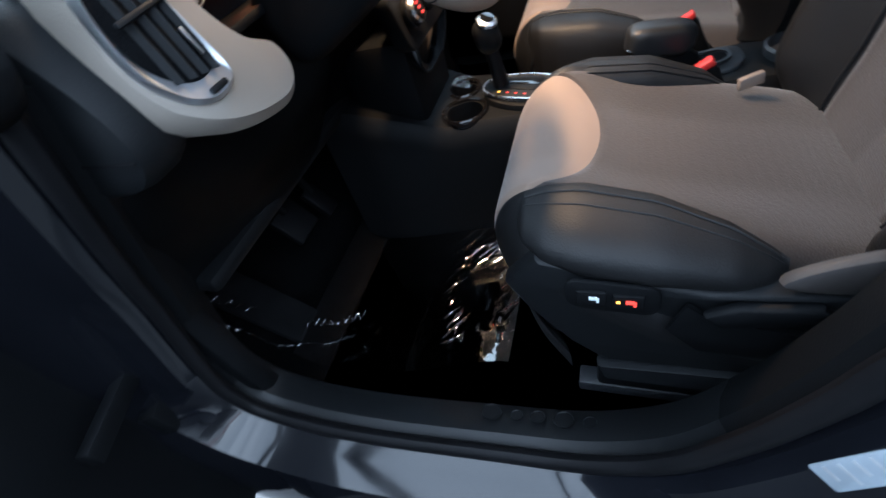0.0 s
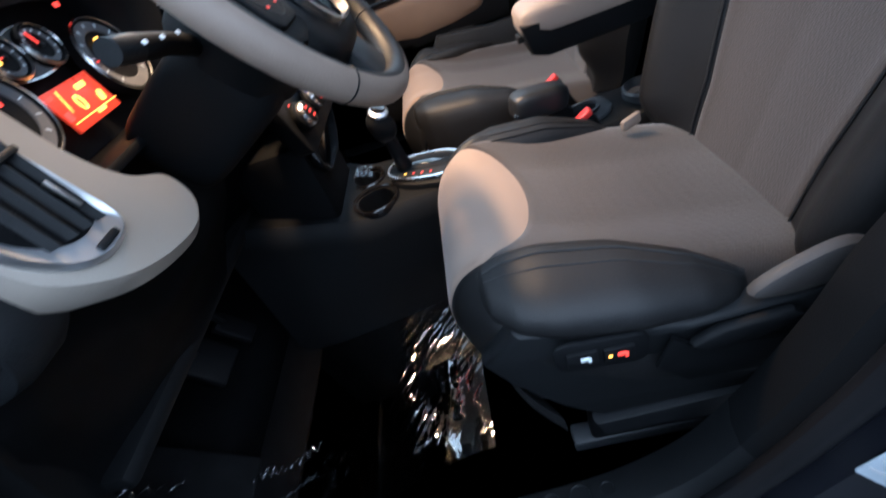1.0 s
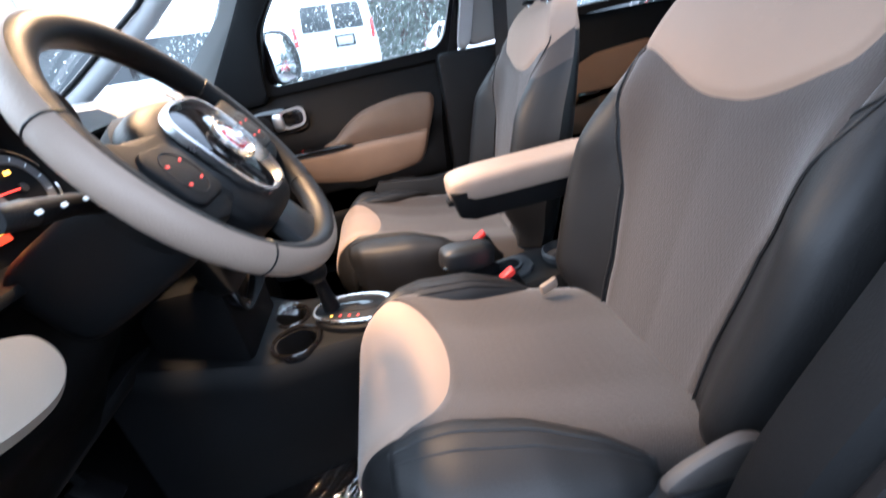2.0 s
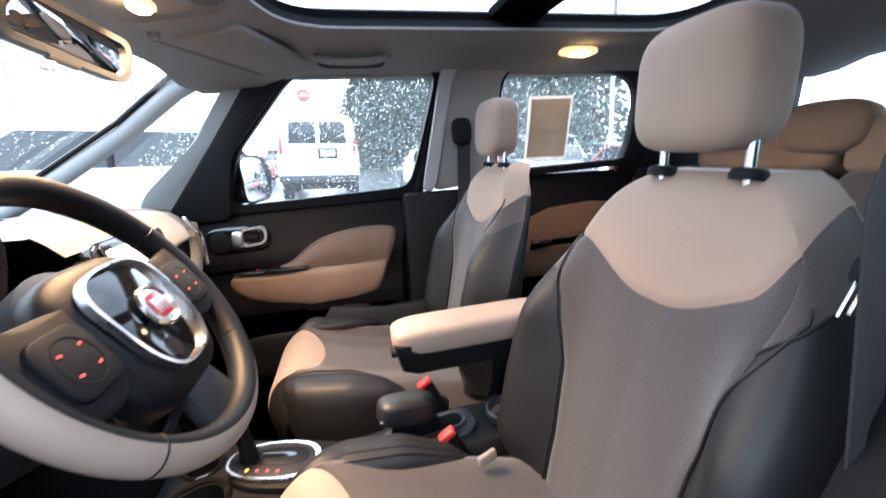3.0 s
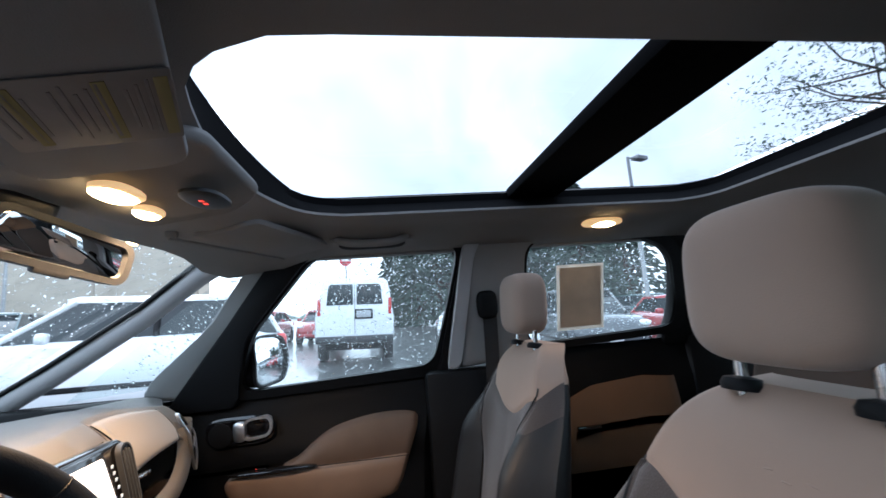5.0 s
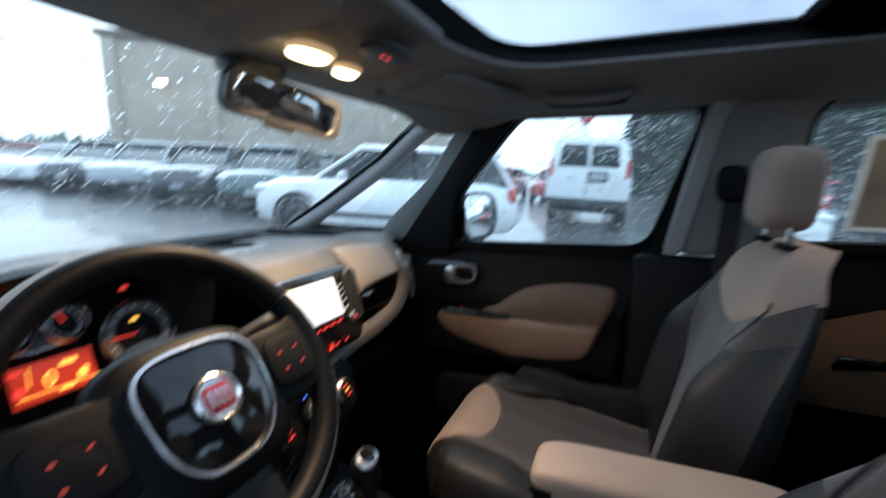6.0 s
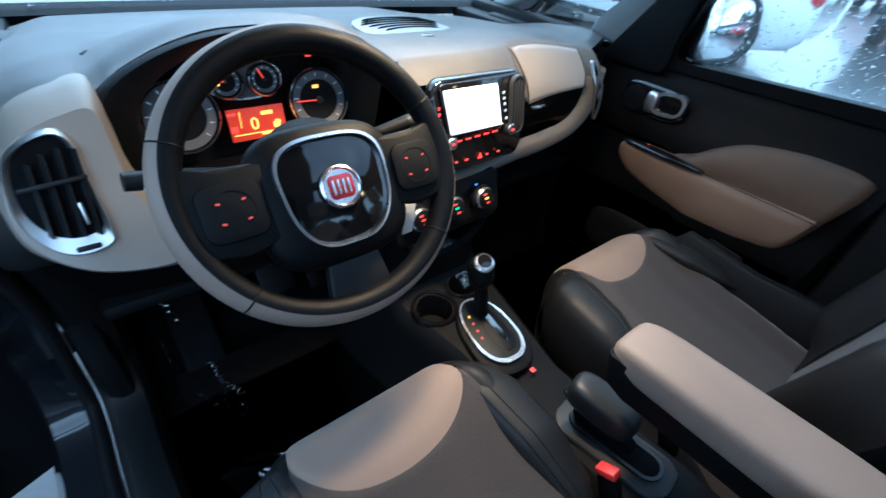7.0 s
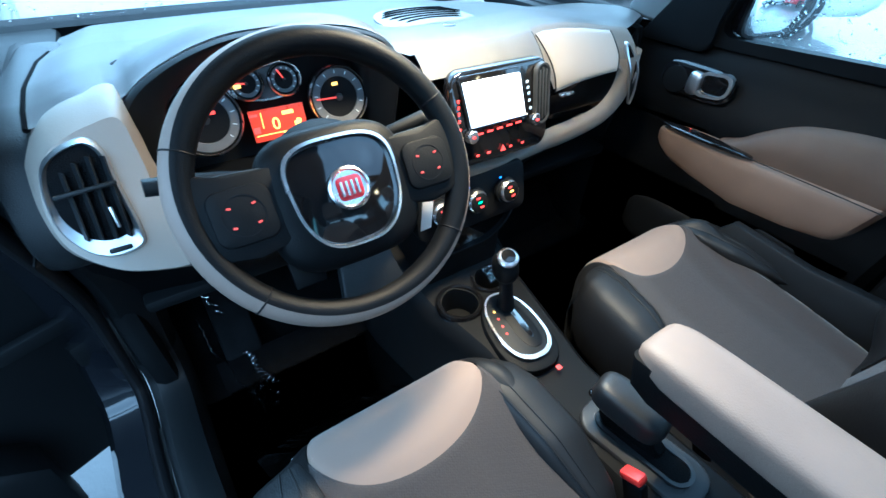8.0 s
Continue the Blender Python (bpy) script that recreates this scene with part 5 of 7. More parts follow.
    for k in range(4):
        y0, y1 = -0.6225 + 0.0140 * k, -0.6150 + 0.0140 * k
        lo, hi = 0.990 - 0.002 * k, (1.066, 1.074, 1.078, 1.076)[k]
        secs = []
        for j in range(9):
            z = lo + (hi - lo) * j / 8
            sh = 0.10 * (z - 1.03)
            secs.append([Vector(fx(y0 + sh + e, z, d)) for e, d in ((-0.0012, 0.005), (0.0012, 0.005), (0.0045, 0.0105), (0.0030, 0.0115))])
        part("vent_slat", rings(secs), M_HOOD, vp)
    part("vent_bar", box((0.006, 0.062, 0.0055), fx(-0.603, 1.046, 0.011), 0.002, Euler((radians(3), radians(-19), 0)).to_matrix()), M_HOOD, vp)
    part("vent_tab", box((0.004, 0.0032, 0.026), fx(-0.5885, 1.012, 0.014), 0.001, Euler((0, radians(-19), 0)).to_matrix()), M_CHROME, vp, "chrome vent tab")
    part("vent_dial", box((0.006, 0.024, 0.006), fx(-0.598, 0.9725, 0.008), 0.002, Euler((0, radians(-19), 0)).to_matrix()), M_HOOD, vp)

    # instrument binnacle: hood and its dark lining
    def arch(k, x, grow=0.0, drop=0.0):
        a = math.pi * k / 60
        sn = max(0.0, math.sin(a)) ** 0.30
        half = 0.195 + 0.012 * smooth(math.cos(a), 0.0, 0.6) + grow
        return Vector((x - 0.06 * (1 - sn), -0.343 - half * math.cos(a), 0.968 - drop + (0.210 + 0.4 * grow) * sn - 0.018 * smooth(-math.cos(a), -0.2, -1.0)))

    def arch_sheet(rows):
        bm = bmesh.new()
        got = [[bm.verts.new(arch(k, x, g, d)) for k in range(61)] for x, g, d in rows]
        for ra, rb in zip(got, got[1:]):
            for k in range(60):
                bm.faces.new((ra[k], ra[k + 1], rb[k + 1], rb[k]))
        return bm
    part("hood_top", arch_sheet([(-0.42, 0.004, 0.085), (-0.34, 0.005, 0.045), (-0.28, 0.005, 0.016), (-0.24, 0.005, 0.004), (-0.224, 0.003, 0.0)]), M_PAD, t, "dark grey soft-touch hood top, pale with painted sky glare")
    cl = part("instrument_hood", arch_sheet([(-0.224, 0.003, 0), (-0.220, 0.002, 0), (-0.215, -0.003, 0), (-0.217, -0.012, 0), (-0.236, -0.042, 0), (-0.242, -0.047, 0), (-0.30, -0.052, 0), (-0.345, -0.054, 0)]), M_HOOD, t, "dark instrument hood lip")
    part("cluster_face", box((0.02, 0.40, 0.20), (-0.325, -0.338, 1.035), 0.01, Euler((0, radians(-10), 0)).to_matrix()), M_DARK, cl, "black cluster face")
    part("cluster_shelf", box((0.12, 0.40, 0.012), (-0.265, -0.338, 0.975), 0.004, Euler((0, radians(-8), 0)).to_matrix()), M_DARK, cl)
    T = Euler((0, radians(90 - 14), 0)).to_matrix()

    def dial(y, z, r, start, needle, name):
        at = Vector((-0.290 - 0.25 * (z - 1.05), y, z))
        g = part(name, lathe([(r + 0.004, -0.012), (r + 0.004, 0.004), (r + 0.001, 0.006), (r, 0.001), (0.001, 0.0005)], 40, at, T), M_GAUGE, cl, "dark dial with chrome rim")
        part("rim", lathe([(r + 0.001, 0.004), (r + 0.003, 0.007), (r + 0.005, 0.004), (r + 0.003, 0.001)], 40, at, T, hole=True), M_CHROME, g)
        part("scale", lathe([(r * 0.70, 0.0010), (r * 0.72, 0.0022), (r * 0.98, 0.0022), (r * 0.98, 0.0010)], 40, at, T, hole=True), M_GAUGE_RING, g)
        for k in range(11):
            a = radians(225 - 27 * k)
            p = at + T @ Vector((-math.sin(a) * r * 0.85, -math.cos(a) * r * 0.85 * -1, 0.0024))
            part("tick", box((0.0006, 0.0012, r * 0.13), p, 0, Euler((a - radians(90), 0, 0)).to_matrix()), M_ICON, g)
        a = radians(needle)
        mid = at + T @ Vector((-math.sin(a) * r * 0.42, math.cos(a) * r * 0.42, 0.0042))
        part("needle", box((0.0010, r * 0.85, 0.0018), mid, 0, Euler((a, 0, 0)).to_matrix()), M_LED_RED, g, "red-lit needle")
        part("hub", lathe([(r * 0.13, 0.002), (r * 0.12, 0.006), (0.001, 0.007)], 18, at, T), M_GREY_PLASTIC, g)
        return g
    dial(-0.451, 1.052, 0.047, 0, 200, "speed_dial")
    dial(-0.243, 1.050, 0.046, 0, 178, "rev_dial")
    dial(-0.381, 1.091, 0.020, 0, 172, "fuel_dial")
    dial(-0.325, 1.089, 0.020, 0, 118, "temperature_dial")
    pl = [(-0.353 + 0.056 * math.cos(a), 1.090 + 0.027 * math.copysign(abs(math.sin(a)) ** 0.75, math.sin(a)) * (1 - 0.22 * math.exp(-(math.cos(a) / 0.3) ** 2) * (math.sin(a) > 0))) for a in (2 * math.pi * k / 64 for k in range(64))]
    pi2 = [(-0.353 + (a + 0.353) * 0.95, 1.090 + (b - 1.090) * 0.91) for a, b in pl]
    fp = lambda a, b, d: (-0.3085 - 0.25 * (b - 1.09) + d, a, b)
    sp = part("twin_plate", prism(pl, fp, 0.004, 0.001), M_GAUGE_RING, cl, "grey plate round the two small dials")
    part("plate_rim", ring_plate(pl, pi2, lambda a, b, d: fp(a, b, d + 0.003), 0.004), M_CHROME, sp)
    lcd = part("display", box((0.004, 0.086, 0.048), (-0.288, -0.348, 1.028), 0.001, Euler((0, radians(-14), 0)).to_matrix()), M_LCD, cl, "orange-red lit display")
    for y, z, w, h in ((-0.332, 1.042, 0.018, 0.006), (-0.385, 1.045, 0.012, 0.004), (-0.320, 1.022, 0.010, 0.011), (-0.338, 1.012, 0.016, 0.0035), (-0.385, 1.022, 0.010, 0.012)):
        part("display_mark", box((0.001, w, h), (-0.2855 - 0.25 * (z - 1.028), y, z), 0.0003), M_LCD_TEXT if y > -0.36 else M_LED_RED, lcd)
    for y, z, w, h in ((-0.345, 1.0145, 0.084, 0.0010), (-0.374, 1.028, 0.0010, 0.042)):
        part("display_line", box((0.001, w, h), (-0.2855 - 0.25 * (z - 1.028), y, z), 0), M_LCD_TEXT, lcd)
    number = bpy.data.curves.new("display_number", "FONT")
    number.body, number.size, number.extrude = "0", 0.026, 0.0004
    tx = bpy.data.objects.new("tmp_text", number)
    scene.collection.objects.link(tx)
    me = bpy.data.meshes.new_from_object(tx.evaluated_get(bpy.context.evaluated_depsgraph_get()))
    bpy.data.objects.remove(tx)
    bm = bmesh.new()
    bm.from_mesh(me)
    turn = Matrix(((0, 0, 1), (1, 0, 0), (0, 1, 0))).to_4x4()
    move(bm, Matrix.Translation((-0.2835, -0.360, 1.020)) @ Euler((0, radians(-14), 0)).to_matrix().to_4x4() @ turn)
    part("display_number", bm, M_LCD_TEXT, lcd)
    number.body, number.size = "P", 0.018
    tx = bpy.data.objects.new("tmp_text", number)
    scene.collection.objects.link(tx)
    me = bpy.data.meshes.new_from_object(tx.evaluated_get(bpy.context.evaluated_depsgraph_get()))
    bpy.data.objects.remove(tx)
    bm = bmesh.new()
    bm.from_mesh(me)
    move(bm, Matrix.Translation((-0.2835, -0.322, 1.018)) @ Euler((0, radians(-14), 0)).to_matrix().to_4x4() @ turn)
    part("display_letter", bm, M_LCD_TEXT, lcd)
    for y, z, mt in ((-0.440, 1.062, M_LED_RED), (-0.247, 1.072, M_LED_AMBER), (-0.395, 1.090, M_LED_AMBER), (-0.25, 1.118, M_LED_RED)):
        part("warning_light", box((0.001, 0.010, 0.005), (-0.2845 - 0.25 * (z - 1.046), y, z), 0.0003), mt, cl)

    # centre unit
    cu = part("centre_unit", prism(rounded(0.112, 0.078, 0.028, 6, 0.008, 1.022), lambda a, b, d: (-0.172 - 0.22 * (b - 1.02) - 0.25 * a * a + d, a, b), 0.022, 0.005), M_GLOSS, t, "gloss black centre unit")
    sx = lambda b, a=0.0: -0.149 - 0.22 * (b - 1.02) - 0.25 * a * a
    part("bezel", prism([(a - 0.2 * (b - 1.05), b) for a, b in rounded(0.069, 0.044, 0.008, 4, -0.013, 1.051)], lambda a, b, d: (sx(b, a) + d, a, b), 0.004, 0.002), M_GLOSS, cu, "gloss black screen bezel")
    part("screen", prism([(a - 0.2 * (b - 1.05), b) for a, b in rounded(0.062, 0.037, 0.003, 3, -0.014, 1.049)], lambda a, b, d: (sx(b, a) + 0.004 + d, a, b), 0.002, 0.0006), M_SCREEN, cu, "brightly lit touch screen")
    for y, z in ((-0.070, 0.998), (0.078, 0.999)):
        k = part("dial_knob", lathe([(0.011, 0), (0.011, 0.010), (0.009, 0.012), (0.002, 0.0125)], 24, (sx(z, y) + 0.002, y, z), T), M_CHROME, cu, "small chrome ringed knob")
        part("knob_light", box((0.001, 0.005, 0.004), (sx(z, y) + 0.0155, y, z + 0.003), 0), M_LED_RED, k)
    for k in range(5):
        part("key_light", box((0.0012, 0.013, 0.0035), (sx(0.996) + 0.0012, -0.048 + 0.022 * k, 0.998 + 0.0008 * k), 0.0003), M_LED_RED, cu)
    for z in (1.068, 1.058, 1.048, 1.036, 1.022):
        part("key_light", box((0.0012, 0.005, 0.005), (sx(z) + 0.0045, 0.062 - 0.2 * (z - 1.05), z), 0.0003), M_ICON if z > 1.02 else M_LED_RED, cu)
        part("key_light", box((0.0012, 0.004, 0.006), (sx(z) + 0.0025, -0.090, z - 0.01), 0.0003), M_LED_RED, cu)
    for y, w in ((-0.055, 0.006), (-0.030, 0.008), (0.004, 0.012), (0.022, 0.006), (0.052, 0.006)):
        bm = bmesh.new()
        if w > 0.01:
            prism([(y - w / 2, 0.957), (y + w / 2, 0.957), (y, 0.968)], lambda a, b, d: (sx(b) + d, a, b), 0.0015, 0.0003, bm)
        else:
            box((0.0014, w, 0.004), (sx(0.962) + 0.001, y, 0.961), 0.0003, bm=bm)
        part("key_light", bm, M_LED_RED, cu)
    # slim vent beside the screen
    part("side_vent", prism(rounded(0.016, 0.050, 0.015, 6, 0.097, 1.042), lambda a, b, d: (sx(b, a) + d, a, b), 0.007, 0.003), M_DARK, cu)
    part("side_vent_trim", ring_plate(rounded(0.018, 0.052, 0.017, 6, 0.097, 1.042), rounded(0.015, 0.049, 0.014, 6, 0.097, 1.042), lambda a, b, d: (sx(b, a) + d, a, b), 0.009), M_GREY_PLASTIC, cu)
    for k in range(3):
        part("vent_slat", prism(rounded(0.0012, 0.044 - 0.003 * abs(k - 1), 0.001, 2, 0.089 + 0.008 * k, 1.042), lambda a, b, d: (sx(b, a) + 0.006 + d, a, b), 0.0035, 0.0005), M_GREY_PLASTIC, cu)

    # passenger side: beige lid, open shelf, beige sill
    def band_at(y, d):
        xb = lerp(y, [-0.14, 0.05, 0.13, 0.184, 0.388, 0.43, 0.50, 0.56], [-0.150, -0.158, -0.175, -0.195, -0.200, -0.203, -0.211, -0.230])
        return Vector((xb - 0.078 + 0.078 * math.sin(math.pi * 0.5 * min(1.0, d / 0.11)) ** 0.75, y, pad_z(y) + 0.004 - d))

    def band(u, v):
        y = 0.146 + 0.345 * u
        return band_at(y, v * lerp(y, [-0.135, 0.10, 0.135, 0.175, 0.40, 0.435, 0.55], [0.034, 0.034, 0.05, 0.102, 0.075, 0.10, 0.10]))
    bm = grid(lambda u, v: band_at(-0.135 + 0.279 * u, v * lerp(u, [0, 0.84, 0.97, 1], [0.034, 0.034, 0.05, 0.07])), 50, 24)
    bmesh.ops.solidify(bm, geom=bm.faces[:], thickness=0.015)
    part("screen_brow", bm, M_PAD, t, "dark grey soft-touch brow over the screen, pale with painted sky glare")
    bm = grid(band, 60, 24)
    bmesh.ops.solidify(bm, geom=bm.faces[:], thickness=0.015)
    part("upper_band", bm, M_BEIGE_PLASTIC, t, "beige band under the dash top")

    def lid(u, v):
        d = 0.008 + (0.102 - 0.030 * u) * v
        y0, y1 = lerp(v, [0, 0.5, 1], [0.150, 0.172, 0.184]), lerp(v, [0, 0.6, 1], [0.405, 0.402, 0.388])
        e = 0.004 * min(1.0, 30 * min(u, 1 - u), 20 * min(v, 1.0001 - v))
        return band_at(y0 + (y1 - y0) * u, d) + Vector((e, 0, e * 0.5))
    part("upper_lid", grid(lid, 44, 28), M_BEIGE_PLASTIC, t, "beige upper glovebox lid")
    for u in (0.0, 1.0):
        part("lid_gap", tube([lid(u, k / 14) + Vector((0.001, 0, 0)) for k in range(15)], 0.0016, 6), M_RUBBER, t, "dark gap at the lid's edge")
    part("lid_latch", box((0.010, 0.040, 0.006), (-0.190, 0.214, 1.007), 0.002), M_CHROME, t, "chrome lid latch")
    # Dark gloss sheet stands in for the shaded hollow of the open shelf.
    part("shelf_back", box((0.02, 0.36, 0.13), (-0.285, 0.290, 0.970), 0.004, Euler((0, 0, radians(-9))).to_matrix()), M_GLOSS, t, "dark sheet standing in for the shelf's hollow")

    inner_edge = spline([(-0.12, 0.94), (0.06, 0.912), (0.194, 0.925), (0.30, 0.934), (0.358, 0.946), (0.390, 0.972), (0.402, 1.0), (0.402, 1.045)], 70)
    outer_edge = spline([(-0.12, 0.895), (0.067, 0.885), (0.20, 0.870), (0.284, 0.872), (0.39, 0.890), (0.462, 0.922), (0.494, 0.975), (0.490, 1.055)], 70)

    def sill(u, v):
        k = min(69, round(u * 69))
        (ya, za), (yb, zb) = inner_edge[k], outer_edge[k]
        y, z = ya + (yb - ya) * v, za + (zb - za) * v
        xb = lerp(y, [-0.14, 0.05, 0.13, 0.20, 0.388, 0.43, 0.50, 0.56], [-0.155, -0.165, -0.180, -0.195, -0.198, -0.202, -0.210, -0.228])
        return Vector((xb - 0.030 * (1 - math.sin(math.pi * (0.12 + 0.80 * v))) ** 1.5 - 0.012 * (v > 0.99), y, z))
    bm = grid(sill, 70, 14)
    bmesh.ops.solidify(bm, geom=bm.faces[:], thickness=0.018)
    part("lower_band", bm, M_BEIGE_PLASTIC, t, "beige band sweeping under the shelf")
    ev = spline([(0.414, 1.076, 0), (0.433, 1.064, 0), (0.461, 1.016, 0), (0.478, 0.964, 0), (0.470, 0.932, 0), (0.448, 0.971, 0), (0.420, 1.03, 0)], 48, True)
    eo = [(p.x, p.y) for p in ev]
    ec = np.mean(np.array(eo), axis=0)
    ei = [(ec[0] + (a - ec[0]) * 0.80, ec[1] + (b - ec[1]) * 0.94) for a, b in eo]
    fr = lambda a, b, d: (lerp(a, [0.388, 0.43, 0.50, 0.56], [-0.198, -0.202, -0.210, -0.228]) - 0.026 * smooth(b, 1.015, 1.085) + 0.0005 + d, a, b)
    part("end_vent", prism(ei, fr, 0.004, 0.001), M_CARPET, t, "dark end vent")
    part("end_vent_ring", ring_plate(eo, ei, fr, 0.007), M_SATIN, t, "chrome vent surround")
    part("vent_tab", box((0.004, 0.003, 0.030), fr(0.455, 1.0, 0.005), 0.001), M_CHROME, t)
    # grille on the top
    gr = part("speaker_grille", blob((0.112, 0.104, 0.006), (-0.385, 0.0, 1.1235), 0.4, 0.8, 44, 10, Euler((0, radians(1), 0)).to_matrix()), M_PAD, t, "raised speaker grille")
    for k in range(6):
        w = 0.092 - 0.009 * abs(k - 2)
        arc = [(-0.452 + 0.0155 * k - 0.016 * (1 - q * q), 0.004 + w * q, 1.1300 - 0.0003 * k) for q in (-1 + j / 7 for j in range(15))]
        part("grille_slot", tube(arc, [0.0012] + [0.0032] * 13 + [0.0012], 8), M_CARPET, gr)
    part("light_sensor", blob((0.010, 0.014, 0.003), (-0.325, 0.004, 1.1285), 0.6, 0.9, 18, 8), M_GLOSS, gr, "dark light sensor")
    cap = round_poly([(-0.30, 0.905), (-0.215, 0.915), (-0.184, 0.950), (-0.187, 1.0), (-0.232, 1.085), (-0.30, 1.102), (-0.82, 1.062), (-0.82, 0.905)], 0.030)
    part("end_cap", prism(cap, lambda a, b, d: (a, -0.618 - d, b), 0.074, 0.022), M_HOOD, t, "dark grey end of the dashboard")
    part("end_cap_seam", box((0.16, 0.002, 0.003), (-0.27, -0.6925, 0.955), 0.0005), M_RUBBER, t)
    part("sensor", box((0.018, 0.012, 0.004), (-0.436, -0.589, 1.086), 0.001), M_GLOSS, t)
    # climate panel
    cp = part("climate_panel", prism(rounded(0.135, 0.052, 0.02, 5, -0.040, 0.852), lambda a, b, d: (-0.182 - 0.25 * (b - 0.84) + d, a, b), 0.035, 0.006), M_DARK, t, "black climate panel")
    T2 = Euler((0, radians(90 - 16), 0)).to_matrix()
    for y, mt in ((-0.128, M_LED_RED), (-0.046, M_LED_GREEN), (0.034, M_LED_AMBER)):
        at = Vector((-0.146, y, 0.856))
        k = part("climate_knob", lathe([(0.027, 0), (0.027, 0.008), (0.022, 0.010), (0.020, 0.020), (0.017, 0.022), (0.001, 0.021)], 32, at, T2), M_DARK, cp, "round climate knob")
        part("knob_ring", lathe([(0.022, 0.009), (0.023, 0.016), (0.020, 0.021), (0.0195, 0.012)], 32, at, T2, hole=True), M_CHROME, k, "chrome knob ring")
        for j, dz in enumerate((0.010, 0.001, -0.009)):
            part("knob_icon", box((0.001, 0.009, 0.0045), at + T2 @ Vector((-dz, 0.004 * (j - 1), 0.0228)), 0.0003), mt if j == 1 else M_LED_RED, k)
        part("knob_mark", box((0.001, 0.006, 0.003), (-0.150, y - 0.012, 0.886), 0.0003), M_LED_BLUE if y > -0.05 else M_LED_RED, cp)
    return t


dashboard()


# ---- steering wheel and column ----
def steering():
    tilt = 27
    w = Matrix.Translation((-0.0145, -0.3585, 1.0685)) @ Euler((0, radians(-34), 0)).to_matrix().to_4x4()
    m = Matrix.Translation((-0.014, -0.357, 1.060)) @ Euler((0, radians(-tilt), 0)).to_matrix().to_4x4()
    # local: x towards the driver, y to the passenger side, z up in the wheel's plane
    t = thing("steering_wheel", "two-tone leather steering wheel, dark inside and beige outside", "steering wheel", at=w)
    n = 96

    def rim_pt(a, b):
        R = 0.1545 + 0.003 * math.cos(2 * a)
        r1, r2 = 0.0155, 0.0168
        rad = R + r1 * math.cos(b)
        return Vector((r2 * math.sin(b), rad * math.cos(a), rad * math.sin(a)))

    def split(a):
        """Where dark leather meets beige: wide beige low on the wheel, hardly any on top."""
        return radians(64 - 20 * math.sin(a) - 14 * math.cos(a))
    part("rim_inner", grid(lambda u, v: rim_pt(2 * math.pi * u, split(2 * math.pi * u) + (radians(238) - split(2 * math.pi * u)) * v), n, 14, wrap_u=True), M_RIM, t, "dark leather inner rim")
    part("rim_outer", grid(lambda u, v: rim_pt(2 * math.pi * u, radians(238) + (radians(122) + split(2 * math.pi * u)) * v), n, 14, wrap_u=True), M_BEIGE_LEATHER, t, "beige leather outer rim")
    for a in (radians(24), radians(156), radians(-40), radians(220)):
        p = [rim_pt(a, 2 * math.pi * k / 16) * 1.0 for k in range(16)]
        part("stitch", tube(p, 0.0011, 6, True), M_RUBBER, t)
    hub = part("hub", blob((0.027, 0.090, 0.080), (-0.010, 0, -0.018), 0.58, 0.66, 48, 24), M_RIM, t, "black airbag cover")
    sq = [(0.062 * math.copysign(abs(math.cos(a)) ** 0.62, math.cos(a)) * (1 + 0.17 * math.sin(a)), 0.061 * math.copysign(abs(math.sin(a)) ** 0.72, math.sin(a)) - 0.015) for a in (2 * math.pi * k / 64 for k in range(64))]
    sm = [(a * 0.948, b * 0.948 - 0.0010) for a, b in sq]
    dome = lambda a, b: 0.0235 - 1.5 * (a * a + (b + 0.011) ** 2)
    part("chrome_trim", ring_plate(sq, sm, lambda a, b, d: (dome(a, b) - 0.002 + d, a, b), 0.008), M_CHROME, hub, "chrome rounded-square trim")
    part("insert", prism(sm, lambda a, b, d: (dome(a, b) - 0.004 + d, a, b), 0.006, 0.001), M_GLOSS, hub, "piano black insert")
    F = Euler((0, radians(90), 0)).to_matrix()
    em = part("emblem", lathe([(0.0235, 0), (0.0235, 0.004), (0.021, 0.0055), (0.019, 0.003), (0.001, 0.0035)], 36, (0.0255, 0, -0.013), F), M_CHROME, hub, "round chrome emblem")
    part("emblem_field", prism(rounded(0.0145, 0.013, 0.006, 5, 0, -0.013), lambda a, b, d: (0.0288 + d, a, b), 0.0012, 0.0003), M_EMBLEM, em, "dark red enamel field")
    for y in (-0.009, -0.003, 0.003, 0.009):
        part("emblem_bar", box((0.0012, 0.0026, 0.016), (0.0304, y, -0.013), 0.0004), M_CHROME, em)
    # side spokes with key pads
    for sg in (-1, 1):
        out = [(sg * 0.066, 0.032), (sg * 0.110, 0.032), (sg * 0.157, 0.044), (sg * 0.159, -0.020), (sg * 0.146, -0.050), (sg * 0.105, -0.058), (sg * 0.066, -0.050)]
        sp = part("spoke", prism(out, lambda a, b, d: (-0.012 + d + 0.05 * abs(a) * 0.2, a, b), 0.022, 0.007), M_DARK, t, "black side spoke")
        part("spoke_trim", box((0.010, 0.075, 0.011), (0.004, sg * 0.112, 0.029), 0.0045, Euler((radians(3 * sg), 0, 0)).to_matrix()), M_HOOD, sp, "dark grey spoke trim")
        part("key_pad", prism(rounded(0.031, 0.029, 0.014, 6, sg * 0.108, -0.010), lambda a, b, d: (0.009 + d, a, b), 0.007, 0.003), M_DARK, sp, "black key pad")
